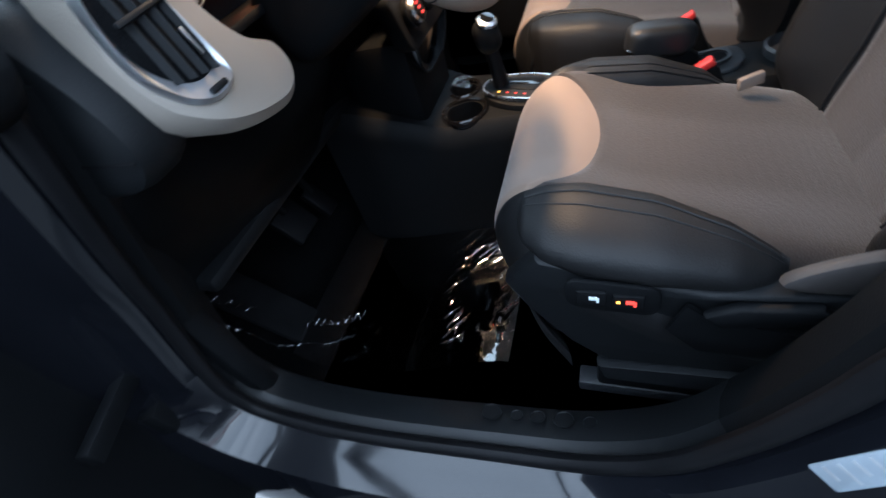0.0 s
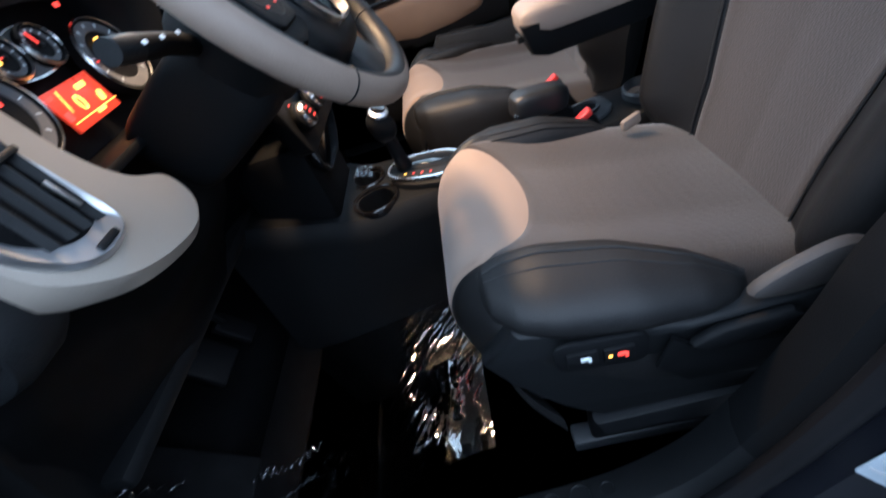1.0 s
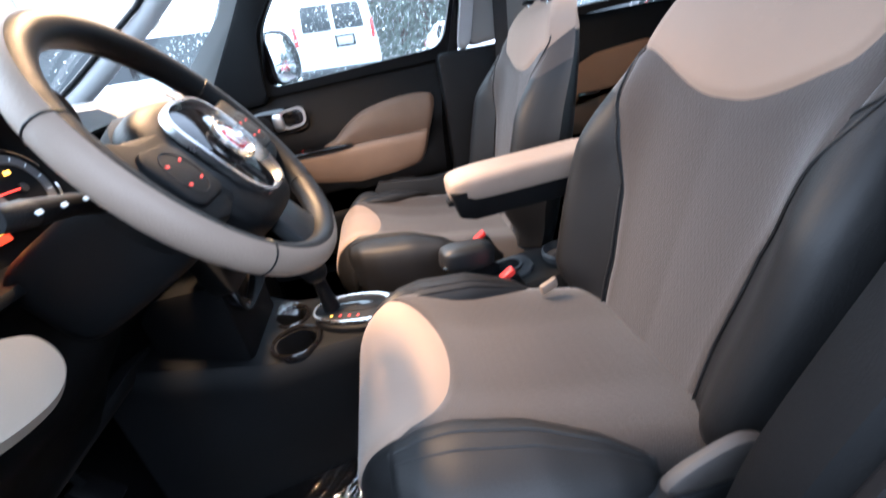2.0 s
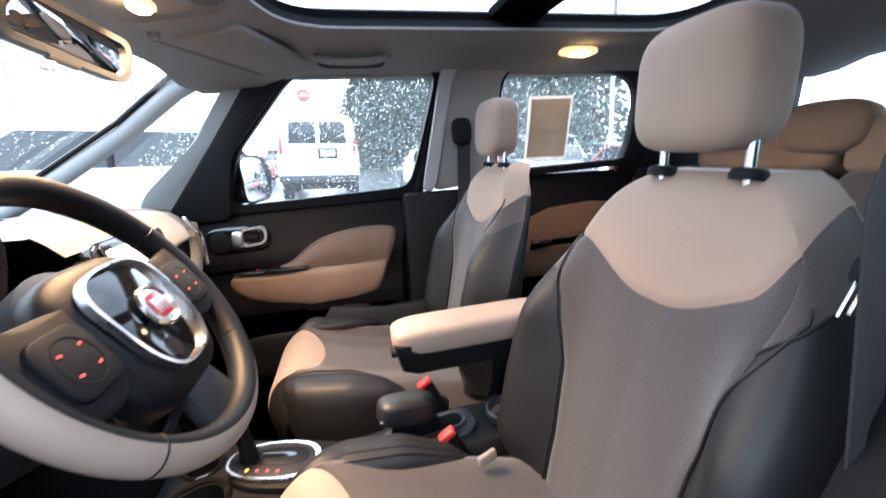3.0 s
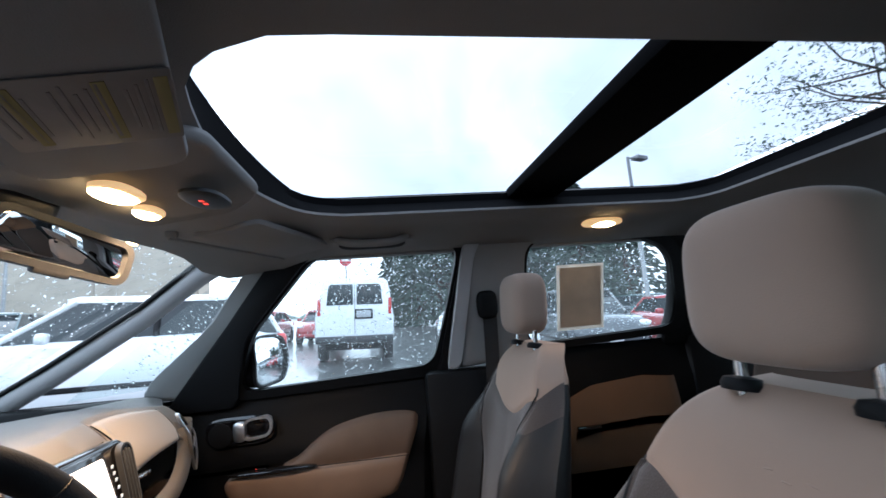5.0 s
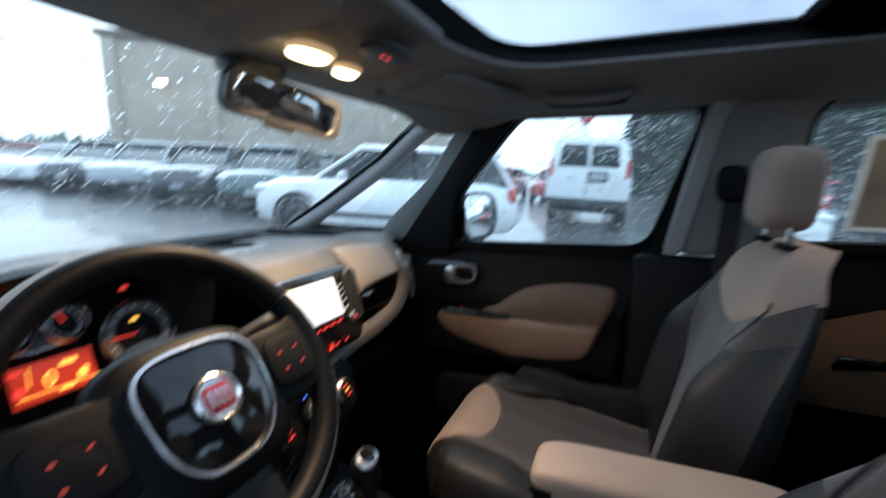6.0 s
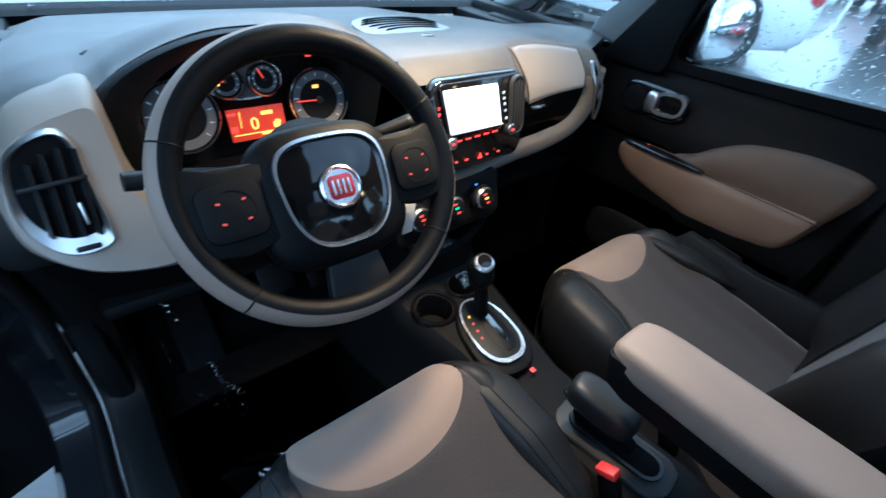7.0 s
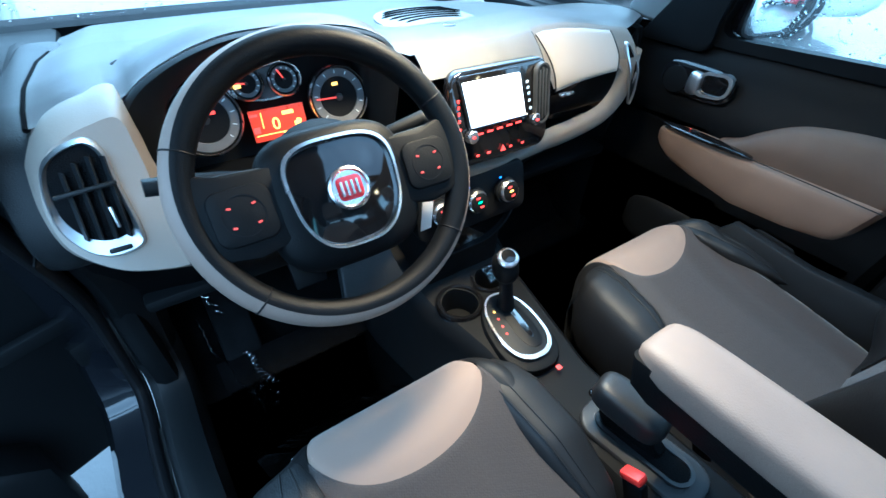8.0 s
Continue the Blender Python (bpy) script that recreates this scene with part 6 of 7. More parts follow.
        for dy in (-0.012, 0.012):
            for dz in (-0.010, 0.010):
                part("key_icon", box((0.001, 0.0042, 0.0022), (0.0165, sg * 0.108 + dy, -0.010 + dz), 0.0003, Euler((radians(12 * (1 if dy > 0 else -1)), 0, 0)).to_matrix()), M_LED_DIM, sp)
        part("key_ring", ring_plate([(sg * 0.108 + 0.0215 * math.cos(2 * math.pi * k / 32), -0.010 + 0.0215 * math.sin(2 * math.pi * k / 32)) for k in range(32)], [(sg * 0.108 + 0.0205 * math.cos(2 * math.pi * k / 32), -0.010 + 0.0205 * math.sin(2 * math.pi * k / 32)) for k in range(32)], lambda a, b, d: (0.0155 + d, a, b), 0.001), M_RUBBER, sp, "thin groove round the keys")
    low = [(-0.030, -0.075), (0.030, -0.075), (0.043, -0.155), (-0.043, -0.155)]
    part("lower_spoke", prism(low, lambda a, b, d: (-0.016 + d - 0.08 * (b + 0.075) * 0, a, b), 0.018, 0.006), M_HOOD, t, "dark lower spoke")
    part("boss", lathe([(0.07, -0.09), (0.075, -0.03), (0.06, -0.012)], 32, (0, 0, 0), F), M_DARK, t)
    c = thing("steering_column", "black steering column shroud with control stalks", "steering column", at=m)
    part("shroud", blob((0.095, 0.062, 0.058), (-0.150, 0, -0.012), 0.4, 0.45, 30, 16), M_DARK, c)
    for sg, z in ((1, 0.020), (-1, 0.012)):
        path = [(-0.075, sg * 0.055, z + 0.01), (-0.066, sg * 0.11, z + 0.024), (-0.060, sg * 0.160, z + 0.032)]
        st = part("stalk", tube(path, [0.010, 0.0095, 0.0105], 14), M_DARK, c, "black control stalk")
        part("stalk_tip", tube([(-0.060, sg * 0.155, z + 0.031), (-0.056, sg * 0.186, z + 0.035)], [0.0105, 0.0095], 16), M_HOOD, st)
        for k in range(3):
            part("stalk_mark", box((0.0015, 0.005, 0.003), (-0.042, sg * (0.125 + 0.022 * k), z + 0.018 + 0.003 * k), 0.0004), M_ICON, st)
    part("ignition", lathe([(0.016, 0), (0.016, 0.012), (0.012, 0.016), (0.001, 0.014)], 20, (-0.10, 0.062, -0.035), Euler((radians(-90), 0, 0)).to_matrix()), M_GREY_PLASTIC, c)
    k = thing("car_key", "car key in the ignition with a pale paper tag", "key", at=m)
    part("bow", blob((0.009, 0.030, 0.014), (-0.10, 0.110, -0.045), 0.5, 0.6, 18, 10), M_DARK, k)
    part("tag", box((0.0015, 0.022, 0.056), (-0.098, 0.147, -0.0905), 0.0005, Euler((0, radians(tilt), radians(8))).to_matrix()), M_WHITE, k, "pale lilac paper tag")
    return t


steering()


# ---- pedals, mats, film ----
def footwell():
    p = thing("pedal_set", "brake and accelerator pedals under the dashboard", "pedals")
    for y, w, z in ((-0.31, 0.045, 0.50), (-0.20, 0.026, 0.47)):
        pd = part("pedal", box((0.02, 2 * w, 0.09), (-0.52, y, z), 0.006, Euler((0, radians(-35), 0)).to_matrix()), M_RUBBER, p)
        part("pedal_arm", tube([(-0.53, y, z + 0.03), (-0.60, y, 0.78)], 0.010, 8), M_DARK, pd)
    part("footrest", box((0.02, 0.09, 0.22), (-0.50, -0.53, 0.46), 0.01, Euler((0, radians(-48), 0)).to_matrix()), M_CARPET, p, "black footrest")
    for name, y0, y1 in (("floor_mat", -0.600, -0.150), ("floor_mat", 0.13, 0.58)):
        mt = thing(name, "black floor mat lying in the footwell", "floor mat", "floor mats")

        def f(u, v):
            x = -0.42 + 0.50 * v
            return Vector((x, y0 + (y1 - y0) * u, 0.338 + 0.006 + 0.08 * smooth(-x, 0.36, 0.46)))
        bm = grid(f, 10, 16)
        bmesh.ops.solidify(bm, geom=bm.faces[:], thickness=0.008)
        part("mat", bm, M_CARPET, mt)
    f = thing("protective_film", "crinkled clear protective plastic film over the mat", "plastic film")

    def sheet(u, v):
        x = -0.352 + 0.382 * u
        y = -0.590 + 0.440 * v + 0.05 * smooth(x, -0.2, 0.03) * (1 - v)
        fold = math.exp(-((x + 0.062) / 0.078) ** 4 - ((y + 0.35) / 0.19) ** 4)
        h = 0.354 + 0.08 * smooth(-x, 0.36, 0.46) + 0.0015 * noise.noise(Vector((x * 5, y * 4, 0.3)))
        a, b = 0.80 * x - 0.60 * y, 0.60 * x + 0.80 * y
        crease = max(0.0, 1 - 3.2 * abs(noise.noise(Vector((a * 42, b * 9, 2.1))))) ** 2
        fine = max(0.0, 1 - 3.0 * abs(noise.noise(Vector((a * 85, b * 22, 5.0))))) ** 2
        h += fold * (0.0052 * crease + 0.0026 * fine) * smooth(noise.noise(Vector((a * 9, b * 6, 8.4))), -0.34, 0.12)
        edge = math.exp(-((x + 0.30) / 0.045) ** 4 - ((y + 0.515) / 0.036) ** 4)
        h += edge * (0.004 * max(0.0, 1 - 2.6 * abs(noise.noise(Vector((x * 26 + y * 10, y * 60, 9.0))))) + 0.002 * abs(noise.noise(Vector((x * 50, y * 80, 4.0)))))
        return Vector((x, y, h))
    part("sheet", grid(lambda u, v: sheet(0.62 * u, v), 100, 130), M_FILM, f, "smooth film over the mat", sharp=180)
    part("crumpled_end", grid(lambda u, v: sheet(0.62 + 0.38 * u, v), 70, 130), M_FILM, f, "crumpled end of the film", sharp=180)
    g = thing("protective_film", "crinkled clear plastic film bunched beside the footrest", "plastic film")

    def strip(k, y0, zig):
        """A pinched, wavy hem of the film running up the toe board."""
        x = -0.29 - 0.28 * k
        wob = zig * math.sin(118 * k) + 0.005 * math.sin(17 * k + 1.3)
        return Vector((x, y0 - 0.082 * k + wob, 0.392 + 0.24 * smooth(-x, 0.40, 0.66) + 0.5 * zig * math.cos(97 * k)))
    part("hem", tube([strip(k / 150, -0.492, 0.0065) for k in range(151)], [0.0009 + 0.0013 * abs(math.sin(k * 0.9)) for k in range(151)], 6), M_FILM, g, "pinched zigzag hem")
    part("hem", tube([strip(k / 80, -0.545, 0.0018) for k in range(81)], [0.0008 + 0.0012 * abs(math.sin(k * 0.31)) for k in range(81)], 6), M_FILM, g, "pinched straight hem")


footwell()


def tray_wrap():
    t = thing("protective_film", "crumpled clear plastic film lying in the console tray", "plastic film")

    def f(u, v):
        x, y = -0.158 + 0.045 * u, 0.004 + 0.055 * v
        h = 0.006 * abs(noise.noise(Vector((x * 60, y * 25, 1.7)))) + 0.004 * abs(noise.noise(Vector((x * 110 + y * 60, y * 90, 4.2))))
        return Vector((x, y, 0.634 - 0.25 * (x + 0.13) + h * math.sin(math.pi * u) ** 0.5))
    part("sheet", grid(f, 50, 50), M_FILM, t, sharp=180)


tray_wrap()


# ---- overhead: mirror, lamps, visors, handle, belts ----
def overhead():
    m = Matrix.Translation((-0.152, -0.064, 1.390)) @ Euler((0, radians(10), radians(-16))).to_matrix().to_4x4() @ Euler((radians(-9), 0, 0)).to_matrix().to_4x4()
    t = thing("rear_view_mirror", "interior mirror in a grey plastic housing", "mirror", at=m)
    o, i = rounded(0.102, 0.034, 0.022, 6), rounded(0.091, 0.025, 0.015, 6)
    part("housing", prism(o, lambda a, b, d: (-0.030 + d, a, b), 0.030, 0.010), M_GREY_PLASTIC, t)
    part("frame", ring_plate(o, i, lambda a, b, d: (-0.001 + d, a, b), 0.007), M_GREY_PLASTIC, t, "grey mirror frame")
    part("mirror_glass", prism(i, lambda a, b, d: (0.0 + d, a, b), 0.003, 0.0005), M_MIRROR, t, "mirror glass")
    part("tab", box((0.012, 0.05, 0.012), (0.0, -0.01, -0.035), 0.004), M_GREY_PLASTIC, t)
    part("stem", tube([(-0.03, 0, 0.0), (-0.07, 0, 0.055), (-0.10, 0, 0.085)], 0.012, 12), M_GREY_PLASTIC, t)
    part("sensor_pod", blob((0.045, 0.05, 0.03), (-0.085, -0.03, 0.055), 0.6, 0.6, 20, 12), M_GREY_PLASTIC, t, "grey sensor pod")

    c = thing("overhead_console", "greige overhead console with two lit map lights", "overhead light")
    part("body", prism([(x, y) for x, y in rounded(0.125, 0.155, 0.06, 8, -0.055, -0.060)], lambda a, b, d: (a, b, zh(a, b) - 0.016 + d + 0.05 * max(0, -0.03 - a)), 0.022, 0.010), M_HEADLINER, c)
    for x, y, r, mt in ((-0.064, -0.116, 0.046, M_LAMP), (-0.078, -0.012, 0.032, M_LAMP)):
        z = zh(x, y) - 0.018 + 0.05 * max(0, -0.03 - x)
        part("lens", blob((r * 0.45, r * 0.8, 0.007), (x, y, z), 0.7, 0.8, 26, 8), mt, c, "lit warm lamp lens")
        part("lens_rim", blob((r * 0.52, r * 0.90, 0.006), (x + 0.004, y, z + 0.004), 0.5, 0.8, 26, 8), M_LAMP_DIM, c)
    z = zh(0.0, 0.0) - 0.024
    part("switch_bowl", blob((0.030, 0.052, 0.006), (0.020, -0.045, z), 0.6, 0.8, 26, 8), M_GREY_PLASTIC, c, "grey roof switch")
    for y in (-0.057, -0.041):
        part("switch_icon", box((0.006, 0.008, 0.001), (0.018, y, z - 0.0062), 0.0003), M_LED_RED, c)

    d = thing("dome_light", "lit rear dome light on the roof rail", "dome light")
    z = zh(0.945, 0.49)
    part("body", blob((0.062, 0.032, 0.012), (0.945, 0.490, z - 0.004), 0.6, 0.7, 28, 10), M_LAMP_DIM, d, "frosted lamp body")
    part("lens", blob((0.036, 0.020, 0.011), (0.943, 0.478, z - 0.010), 0.7, 0.7, 24, 8), M_LAMP, d, "lit warm lens")

    for sgn, lab in ((-1, "greige driver's sun visor folded up with a printed label"), (1, "greige passenger sun visor folded up")):
        v = thing("sun_visor", lab, "sun visor", "sun visors")
        y0, y1 = (0.20, 0.555)
        vx = -0.026 if sgn < 0 else -0.060
        fn = lambda a, b, dd: (a + 0.34 * (b - 0.18), sgn * b, (1.448 + 0.10 * a if sgn < 0 else zh(a + 0.34 * (b - 0.18), b) - 0.010) + dd)
        part("panel", prism(rounded(0.082 if sgn < 0 else 0.062, (y1 - y0) / 2, 0.03, 6, vx, (y0 + y1) / 2), fn, 0.013, 0.005), M_HEADLINER, v)
        part("pivot", tube([(vx - 0.078, sgn * 0.185, 1.449), (vx - 0.078 + 0.34 * 0.39, sgn * 0.57, 1.449)], 0.0035, 8), M_HEADLINER, v)
        part("bracket", box((0.022, 0.016, 0.026), (vx - 0.075, sgn * 0.19, 1.462), 0.005), M_HEADLINER, v)
        if sgn < 0:
            fl = lambda a, b, dd: (a + 0.34 * (-b - 0.18), b, 1.4468 + 0.10 * a - dd)
            part("label_sheet", prism(rounded(0.070, 0.058, 0.004, 3, -0.012, -0.342), fl, 0.001, 0.0003), M_VISOR_LABEL, v, "paper warning label toned grey for shade")
            for x in (0.050, 0.008, -0.054):
                part("label_head", prism(rounded(0.005, 0.048, 0.001, 2, x, -0.342), lambda a, b, dd: fl(a, b, dd + 0.001), 0.0006, 0.0002), M_YELLOW, v, "yellow label heading")
            for k in range(12):
                x = 0.040 - 0.0080 * k - (0.010 if k > 2 else 0) - (0.012 if k > 7 else 0)
                part("print_bar", prism(rounded(0.0014, 0.044 - 0.006 * (k % 3), 0.0005, 1, x, -0.344), lambda a, b, dd: fl(a, b, dd + 0.001), 0.0006, 0.0002), M_VISOR_PRINT, v)

    h = thing("grab_handle", "greige folding grab handle above the passenger door", "grab handle")
    z0 = 1.488
    path = spline([(0.150, 0.535, z0 + 0.012), (0.160, 0.508, z0 - 0.004), (0.190, 0.498, z0 - 0.014), (0.250, 0.495, z0 - 0.017), (0.310, 0.498, z0 - 0.014), (0.340, 0.508, z0 - 0.004), (0.350, 0.535, z0 + 0.012)], 26)
    part("bar", tube(path, 0.0115, 12), M_HEADLINER, h)
    # Dark grey blob paints in the shade behind the bar; nothing is hollowed.
    part("recess", blob((0.098, 0.012, 0.024), (0.250, 0.540, z0 - 0.004), 0.5, 0.5, 26, 8, Euler((radians(35), 0, 0)).to_matrix()), M_GREY_PLASTIC, h, "shaded recess behind the bar")
    for x in (0.150, 0.350):
        part("mount", blob((0.020, 0.018, 0.014), (x, 0.532, z0 + 0.006), 0.6, 0.6, 18, 10), M_HEADLINER, h)


overhead()


def belts():
    t = thing("seat_belt", "black passenger seat belt hanging from its pillar loop", "seat belt", "seat belts")
    part("webbing", prism([(0.585, 1.27), (0.63, 1.27), (0.62, 0.60), (0.575, 0.60)], lambda a, b, d: (a, 0.640 + 0.05 * smooth(b, 1.2, 0.8) + d, b), 0.002, 0.0005), M_BELT, t)
    part("loop", blob((0.034, 0.014, 0.045), (0.598, 0.632, 1.275), 0.6, 0.6, 20, 12), M_DARK, t, "black pillar loop cover")
    d = thing("seat_belt", "black driver's belt with steel tongue on its pillar", "seat belt", "seat belts")
    part("webbing", prism([(0.530, 1.34), (0.473, 1.17), (0.496, 0.95), (0.566, 0.55), (0.592, 0.55), (0.520, 0.95), (0.497, 1.17), (0.556, 1.34)], lambda a, b, dd: (a, -0.640 - 0.02 * smooth(-b, -1.0, -0.7) - dd, b), 0.002, 0.0005), M_BELT, d)
    part("loop", blob((0.034, 0.014, 0.045), (0.543, -0.645, 1.365), 0.6, 0.6, 20, 12), M_DARK, d, "black pillar loop cover")
    tg = part("tongue", prism(rounded(0.010, 0.007, 0.003, 4, 0.513, 1.127), lambda a, b, dd: (a + 0.3 * (b - 1.127), -0.618 - dd, b + 0.35 * (a - 0.513)), 0.006, 0.002), M_DARK, d, "black belt tongue grip")
    for k in (0, 1):
        part("tongue_blade", box((0.0045, 0.0025, 0.026), (0.503 + 0.009 * k, -0.621, 1.106), 0.001, Euler((0, radians(28), 0)).to_matrix()), M_STEEL, tg, "steel tongue blade")


belts()


def window_sheet():
    t = thing("window_notice", "tan printed notice in a white border stuck inside the rear window", "notice")
    fn = lambda a, b, d: (a, yw(b) - 0.004 + 0.006 + d, b)
    part("paper", prism([(0.862, 1.165), (1.034, 1.165), (1.034, 1.388), (0.862, 1.388)], fn, 0.002, 0.0005), M_NOTICE, t)
    part("print_field", prism([(0.872, 1.175), (1.024, 1.175), (1.024, 1.378), (0.872, 1.378)], lambda a, b, d: fn(a, b, d - 0.0022), 0.001, 0.0003), M_TAN_PAPER, t, "tan printed field")
    part("print_bar", prism([(0.885, 1.262), (0.99, 1.262), (0.99, 1.275), (0.885, 1.275)], lambda a, b, d: fn(a, b, d - 0.0034), 0.001, 0.0003), M_TAN_PAPER, t)


window_sheet()


def door_mirror():
    t = thing("door_mirror", "black passenger door mirror outside the window", "door mirror")
    at = Matrix.Translation((-0.108, 0.822, 1.152)) @ Euler((0, radians(-4), radians(-20))).to_matrix().to_4x4()
    # straight towards the car, round towards the outside
    shape = spline_flat([(-0.082, -0.070), (-0.086, 0.0), (-0.080, 0.066), (0.0, 0.074), (0.060, 0.062), (0.084, 0.020), (0.080, -0.030), (0.050, -0.066), (0.0, -0.074)], 40)
    edge = grow(shape, 0.008)
    fn = lambda a, b, d: tuple(at @ Vector((d, a, b)))
    part("housing", prism(edge, lambda a, b, d: fn(a * (1 - 2.2 * max(0.0, 0.10 - d)), b * (1 - 2.2 * max(0.0, 0.10 - d)), d - 0.105), 0.10, 0.012), M_PAINT_BLACK, t, "glossy black housing")
    part("rim", ring_plate(edge, shape, lambda a, b, d: fn(a, b, d - 0.006), 0.010), M_RUBBER, t, "black mirror rim")
    part("mirror_glass", prism(shape, lambda a, b, d: fn(a, b, d - 0.005), 0.004, 0.001), M_MIRROR, t, "rain-spotted mirror glass")
    part("arm", box((0.06, 0.06, 0.03), (-0.19, 0.79, 1.075), 0.01), M_PAINT_BLACK, t)


door_mirror()


# ---- outside: cars, signs, trees ----
M_TYRE = material("tyre_rubber", (0.015, 0.015, 0.016), 0.7, var=0.2, scale=10)
M_ALLOY = material("alloy_wheel", (0.45, 0.46, 0.47), 0.35, metal=0.8, var=0.1, scale=10)
M_CAR_GLASS = material("dark_car_glass", (0.02, 0.026, 0.03), 0.08, var=0.1, scale=3, spec=0.3)
M_HEADLIGHT = material("headlight_lens", (0.7, 0.72, 0.74), 0.1, var=0.1, scale=30, coat=0.8)
M_TAIL = material("tail_light_red", (0.45, 0.02, 0.02), 0.2, var=0.1, scale=20, coat=0.6)
PAINTS = {k: material("car_paint_" + k, c, 0.22, var=0.05, scale=2, coat=0.9) for k, c in
          (("silver", (0.30, 0.32, 0.34)), ("dark", (0.03, 0.035, 0.045)), ("red", (0.30, 0.02, 0.025)), ("teal", (0.05, 0.085, 0.09)), ("white", (0.72, 0.73, 0.75)))}


def wheel(parent, x, y, r, w, sgn):
    T = Euler((radians(90), 0, 0)).to_matrix()
    prof = [(r * 0.62, -w / 2), (r * 0.93, -w / 2), (r, -w * 0.35), (r, w * 0.35), (r * 0.93, w / 2), (r * 0.62, w / 2)]
    wh = part("wheel", lathe(prof, 28, (x, y, r), T), M_TYRE, parent, "black tyre")
    part("rim", lathe([(r * 0.64, -w * 0.40), (r * 0.60, -w * 0.30), (r * 0.2, -w * 0.34), (r * 0.12, -w * 0.46), (0.001, -w * 0.46)] if sgn < 0 else
                      [(r * 0.64, w * 0.40), (r * 0.60, w * 0.30), (r * 0.2, w * 0.34), (r * 0.12, w * 0.46), (0.001, w * 0.46)], 20, (x, y, r), Euler((radians(-90) * -1, 0, 0)).to_matrix()), M_ALLOY, wh)
    for k in range(5):
        a = 2 * math.pi * k / 5
        part("spoke", box((r * 0.14, 0.02, r * 0.5), (x + 0.33 * r * math.sin(a), y + sgn * -w * 0.0 - sgn * (-w * 0.42), r + 0.33 * r * math.cos(a)), 0.005, Euler((0, a, 0)).to_matrix()), M_ALLOY, wh)
    return wh


def car(label, paint, L, W, H, hood, at, group="parked cars", suv=False):
    """A parked car; it faces -x. hood: height of the bonnet."""
    t = thing("car", label, "car", group, at=LOT @ at)
    h2 = L / 2
    r = 0.36 if suv else 0.32
    belt = hood + 0.02
    # body sides: length stations with half width, low and high edges
    st = [(-h2, 0.72, 0.42, hood * 0.72), (-h2 + 0.10, 0.86, 0.30, hood * 0.86), (-h2 + 0.45, 0.95, 0.24, hood * 0.95), (-h2 + 1.1, 1.0, 0.22, hood), (-h2 + 1.6, 1.0, 0.22, belt),
          (h2 - 1.2, 1.0, 0.22, belt + 0.03), (h2 - 0.5, 0.97, 0.24, belt + 0.03), (h2 - 0.10, 0.90, 0.32, belt), (h2, 0.82, 0.42, belt - 0.12)]
    secs = []
    for x, k, lo, hi in st:
        w = W / 2 * k
        secs.append([Vector((x, y, z)) for y, z in ((-w * 0.92, lo), (-w, lo + 0.12), (-w, (lo + hi) / 2), (-w * 0.97, hi - 0.08), (-w * 0.86, hi), (0, hi + 0.035), (w * 0.86, hi), (w * 0.97, hi - 0.08), (w, (lo + hi) / 2), (w, lo + 0.12), (w * 0.92, lo))])
    body = part("body", rings(secs), paint, t, sharp=50)
    # cabin: glass house and roof
    c0, c1 = -h2 + 1.15, h2 - (0.12 if suv else 0.55)
    f0, f1 = c0 + 0.75, c1 - (0.30 if suv else 0.65)
    low = [Vector((x, y, belt - 0.01)) for x, y in ((c0, -W * 0.40), (c0, W * 0.40), (c1, W * 0.42), (c1, -W * 0.42))]
    mid = [Vector((x, y, H - 0.07)) for x, y in ((f0, -W * 0.345), (f0, W * 0.345), (f1, W * 0.35), (f1, -W * 0.35))]
    part("glasshouse", rings([low, mid]), M_CAR_GLASS, t, "dark car windows")
    roof = [[Vector((x, y, z)) for x, y in ((f0 - 0.10 + e, -W * (0.355 - e)), (f0 - 0.10 + e, W * (0.355 - e)), (f1 + 0.12 - e, W * (0.36 - e)), (f1 + 0.12 - e, -W * (0.36 - e)))] for z, e in ((H - 0.09, 0.0), (H - 0.04, 0.01), (H, 0.08))]
    part("roof", rings(roof), paint, t, sharp=50)
    for sg in (-1, 1):
        for a, b in (((c0, 0.40), (f0, 0.347)), ((c1, 0.42), (f1, 0.352))):
            part("roof_pillar", tube([(a[0], sg * W * a[1], belt), (b[0], sg * W * b[1], H - 0.07)], 0.035, 8), paint, t)
        xm = (c0 + c1) / 2 + 0.05
        part("roof_pillar", tube([(xm, sg * W * 0.415, belt), (xm, sg * W * 0.352, H - 0.07)], 0.04, 8), M_RUBBER, t)
        part("headlight", blob((0.16, 0.14, 0.075), (-h2 + 0.17, sg * W * 0.37, hood * 0.80), 0.7, 0.7, 18, 10), M_HEADLIGHT, t)
        part("tail_light", blob((0.08, 0.10, 0.12), (h2 - 0.09, sg * W * 0.40, belt - 0.14), 0.6, 0.6, 16, 10), M_TAIL, t)
        part("mirror", blob((0.06, 0.10, 0.07), (c0 + 0.55, sg * (W * 0.5 + 0.08), belt + 0.06), 0.6, 0.6, 16, 10), paint, t)
        part("side_strip", box((L * 0.52, 0.02, 0.07), (0.05, sg * W * 0.5, 0.46), 0.008), M_RUBBER, t)
        part("sill", box((L * 0.55, 0.03, 0.12), (0.0, sg * W * 0.475, 0.26), 0.01), M_RUBBER, t)
        for k in (-1, 1):
            x = k * L * 0.305
            part("wheel_arch", lathe([(r * 1.22, -0.01), (r * 1.22, 0.012), (r * 1.05, 0.012)], 26, (x, sg * W * 0.492, r), Euler((radians(90), 0, 0)).to_matrix(), hole=True), M_RUBBER, t)
            wheel(t, x, sg * (W * 0.5 - 0.10), r, 0.21, sg)
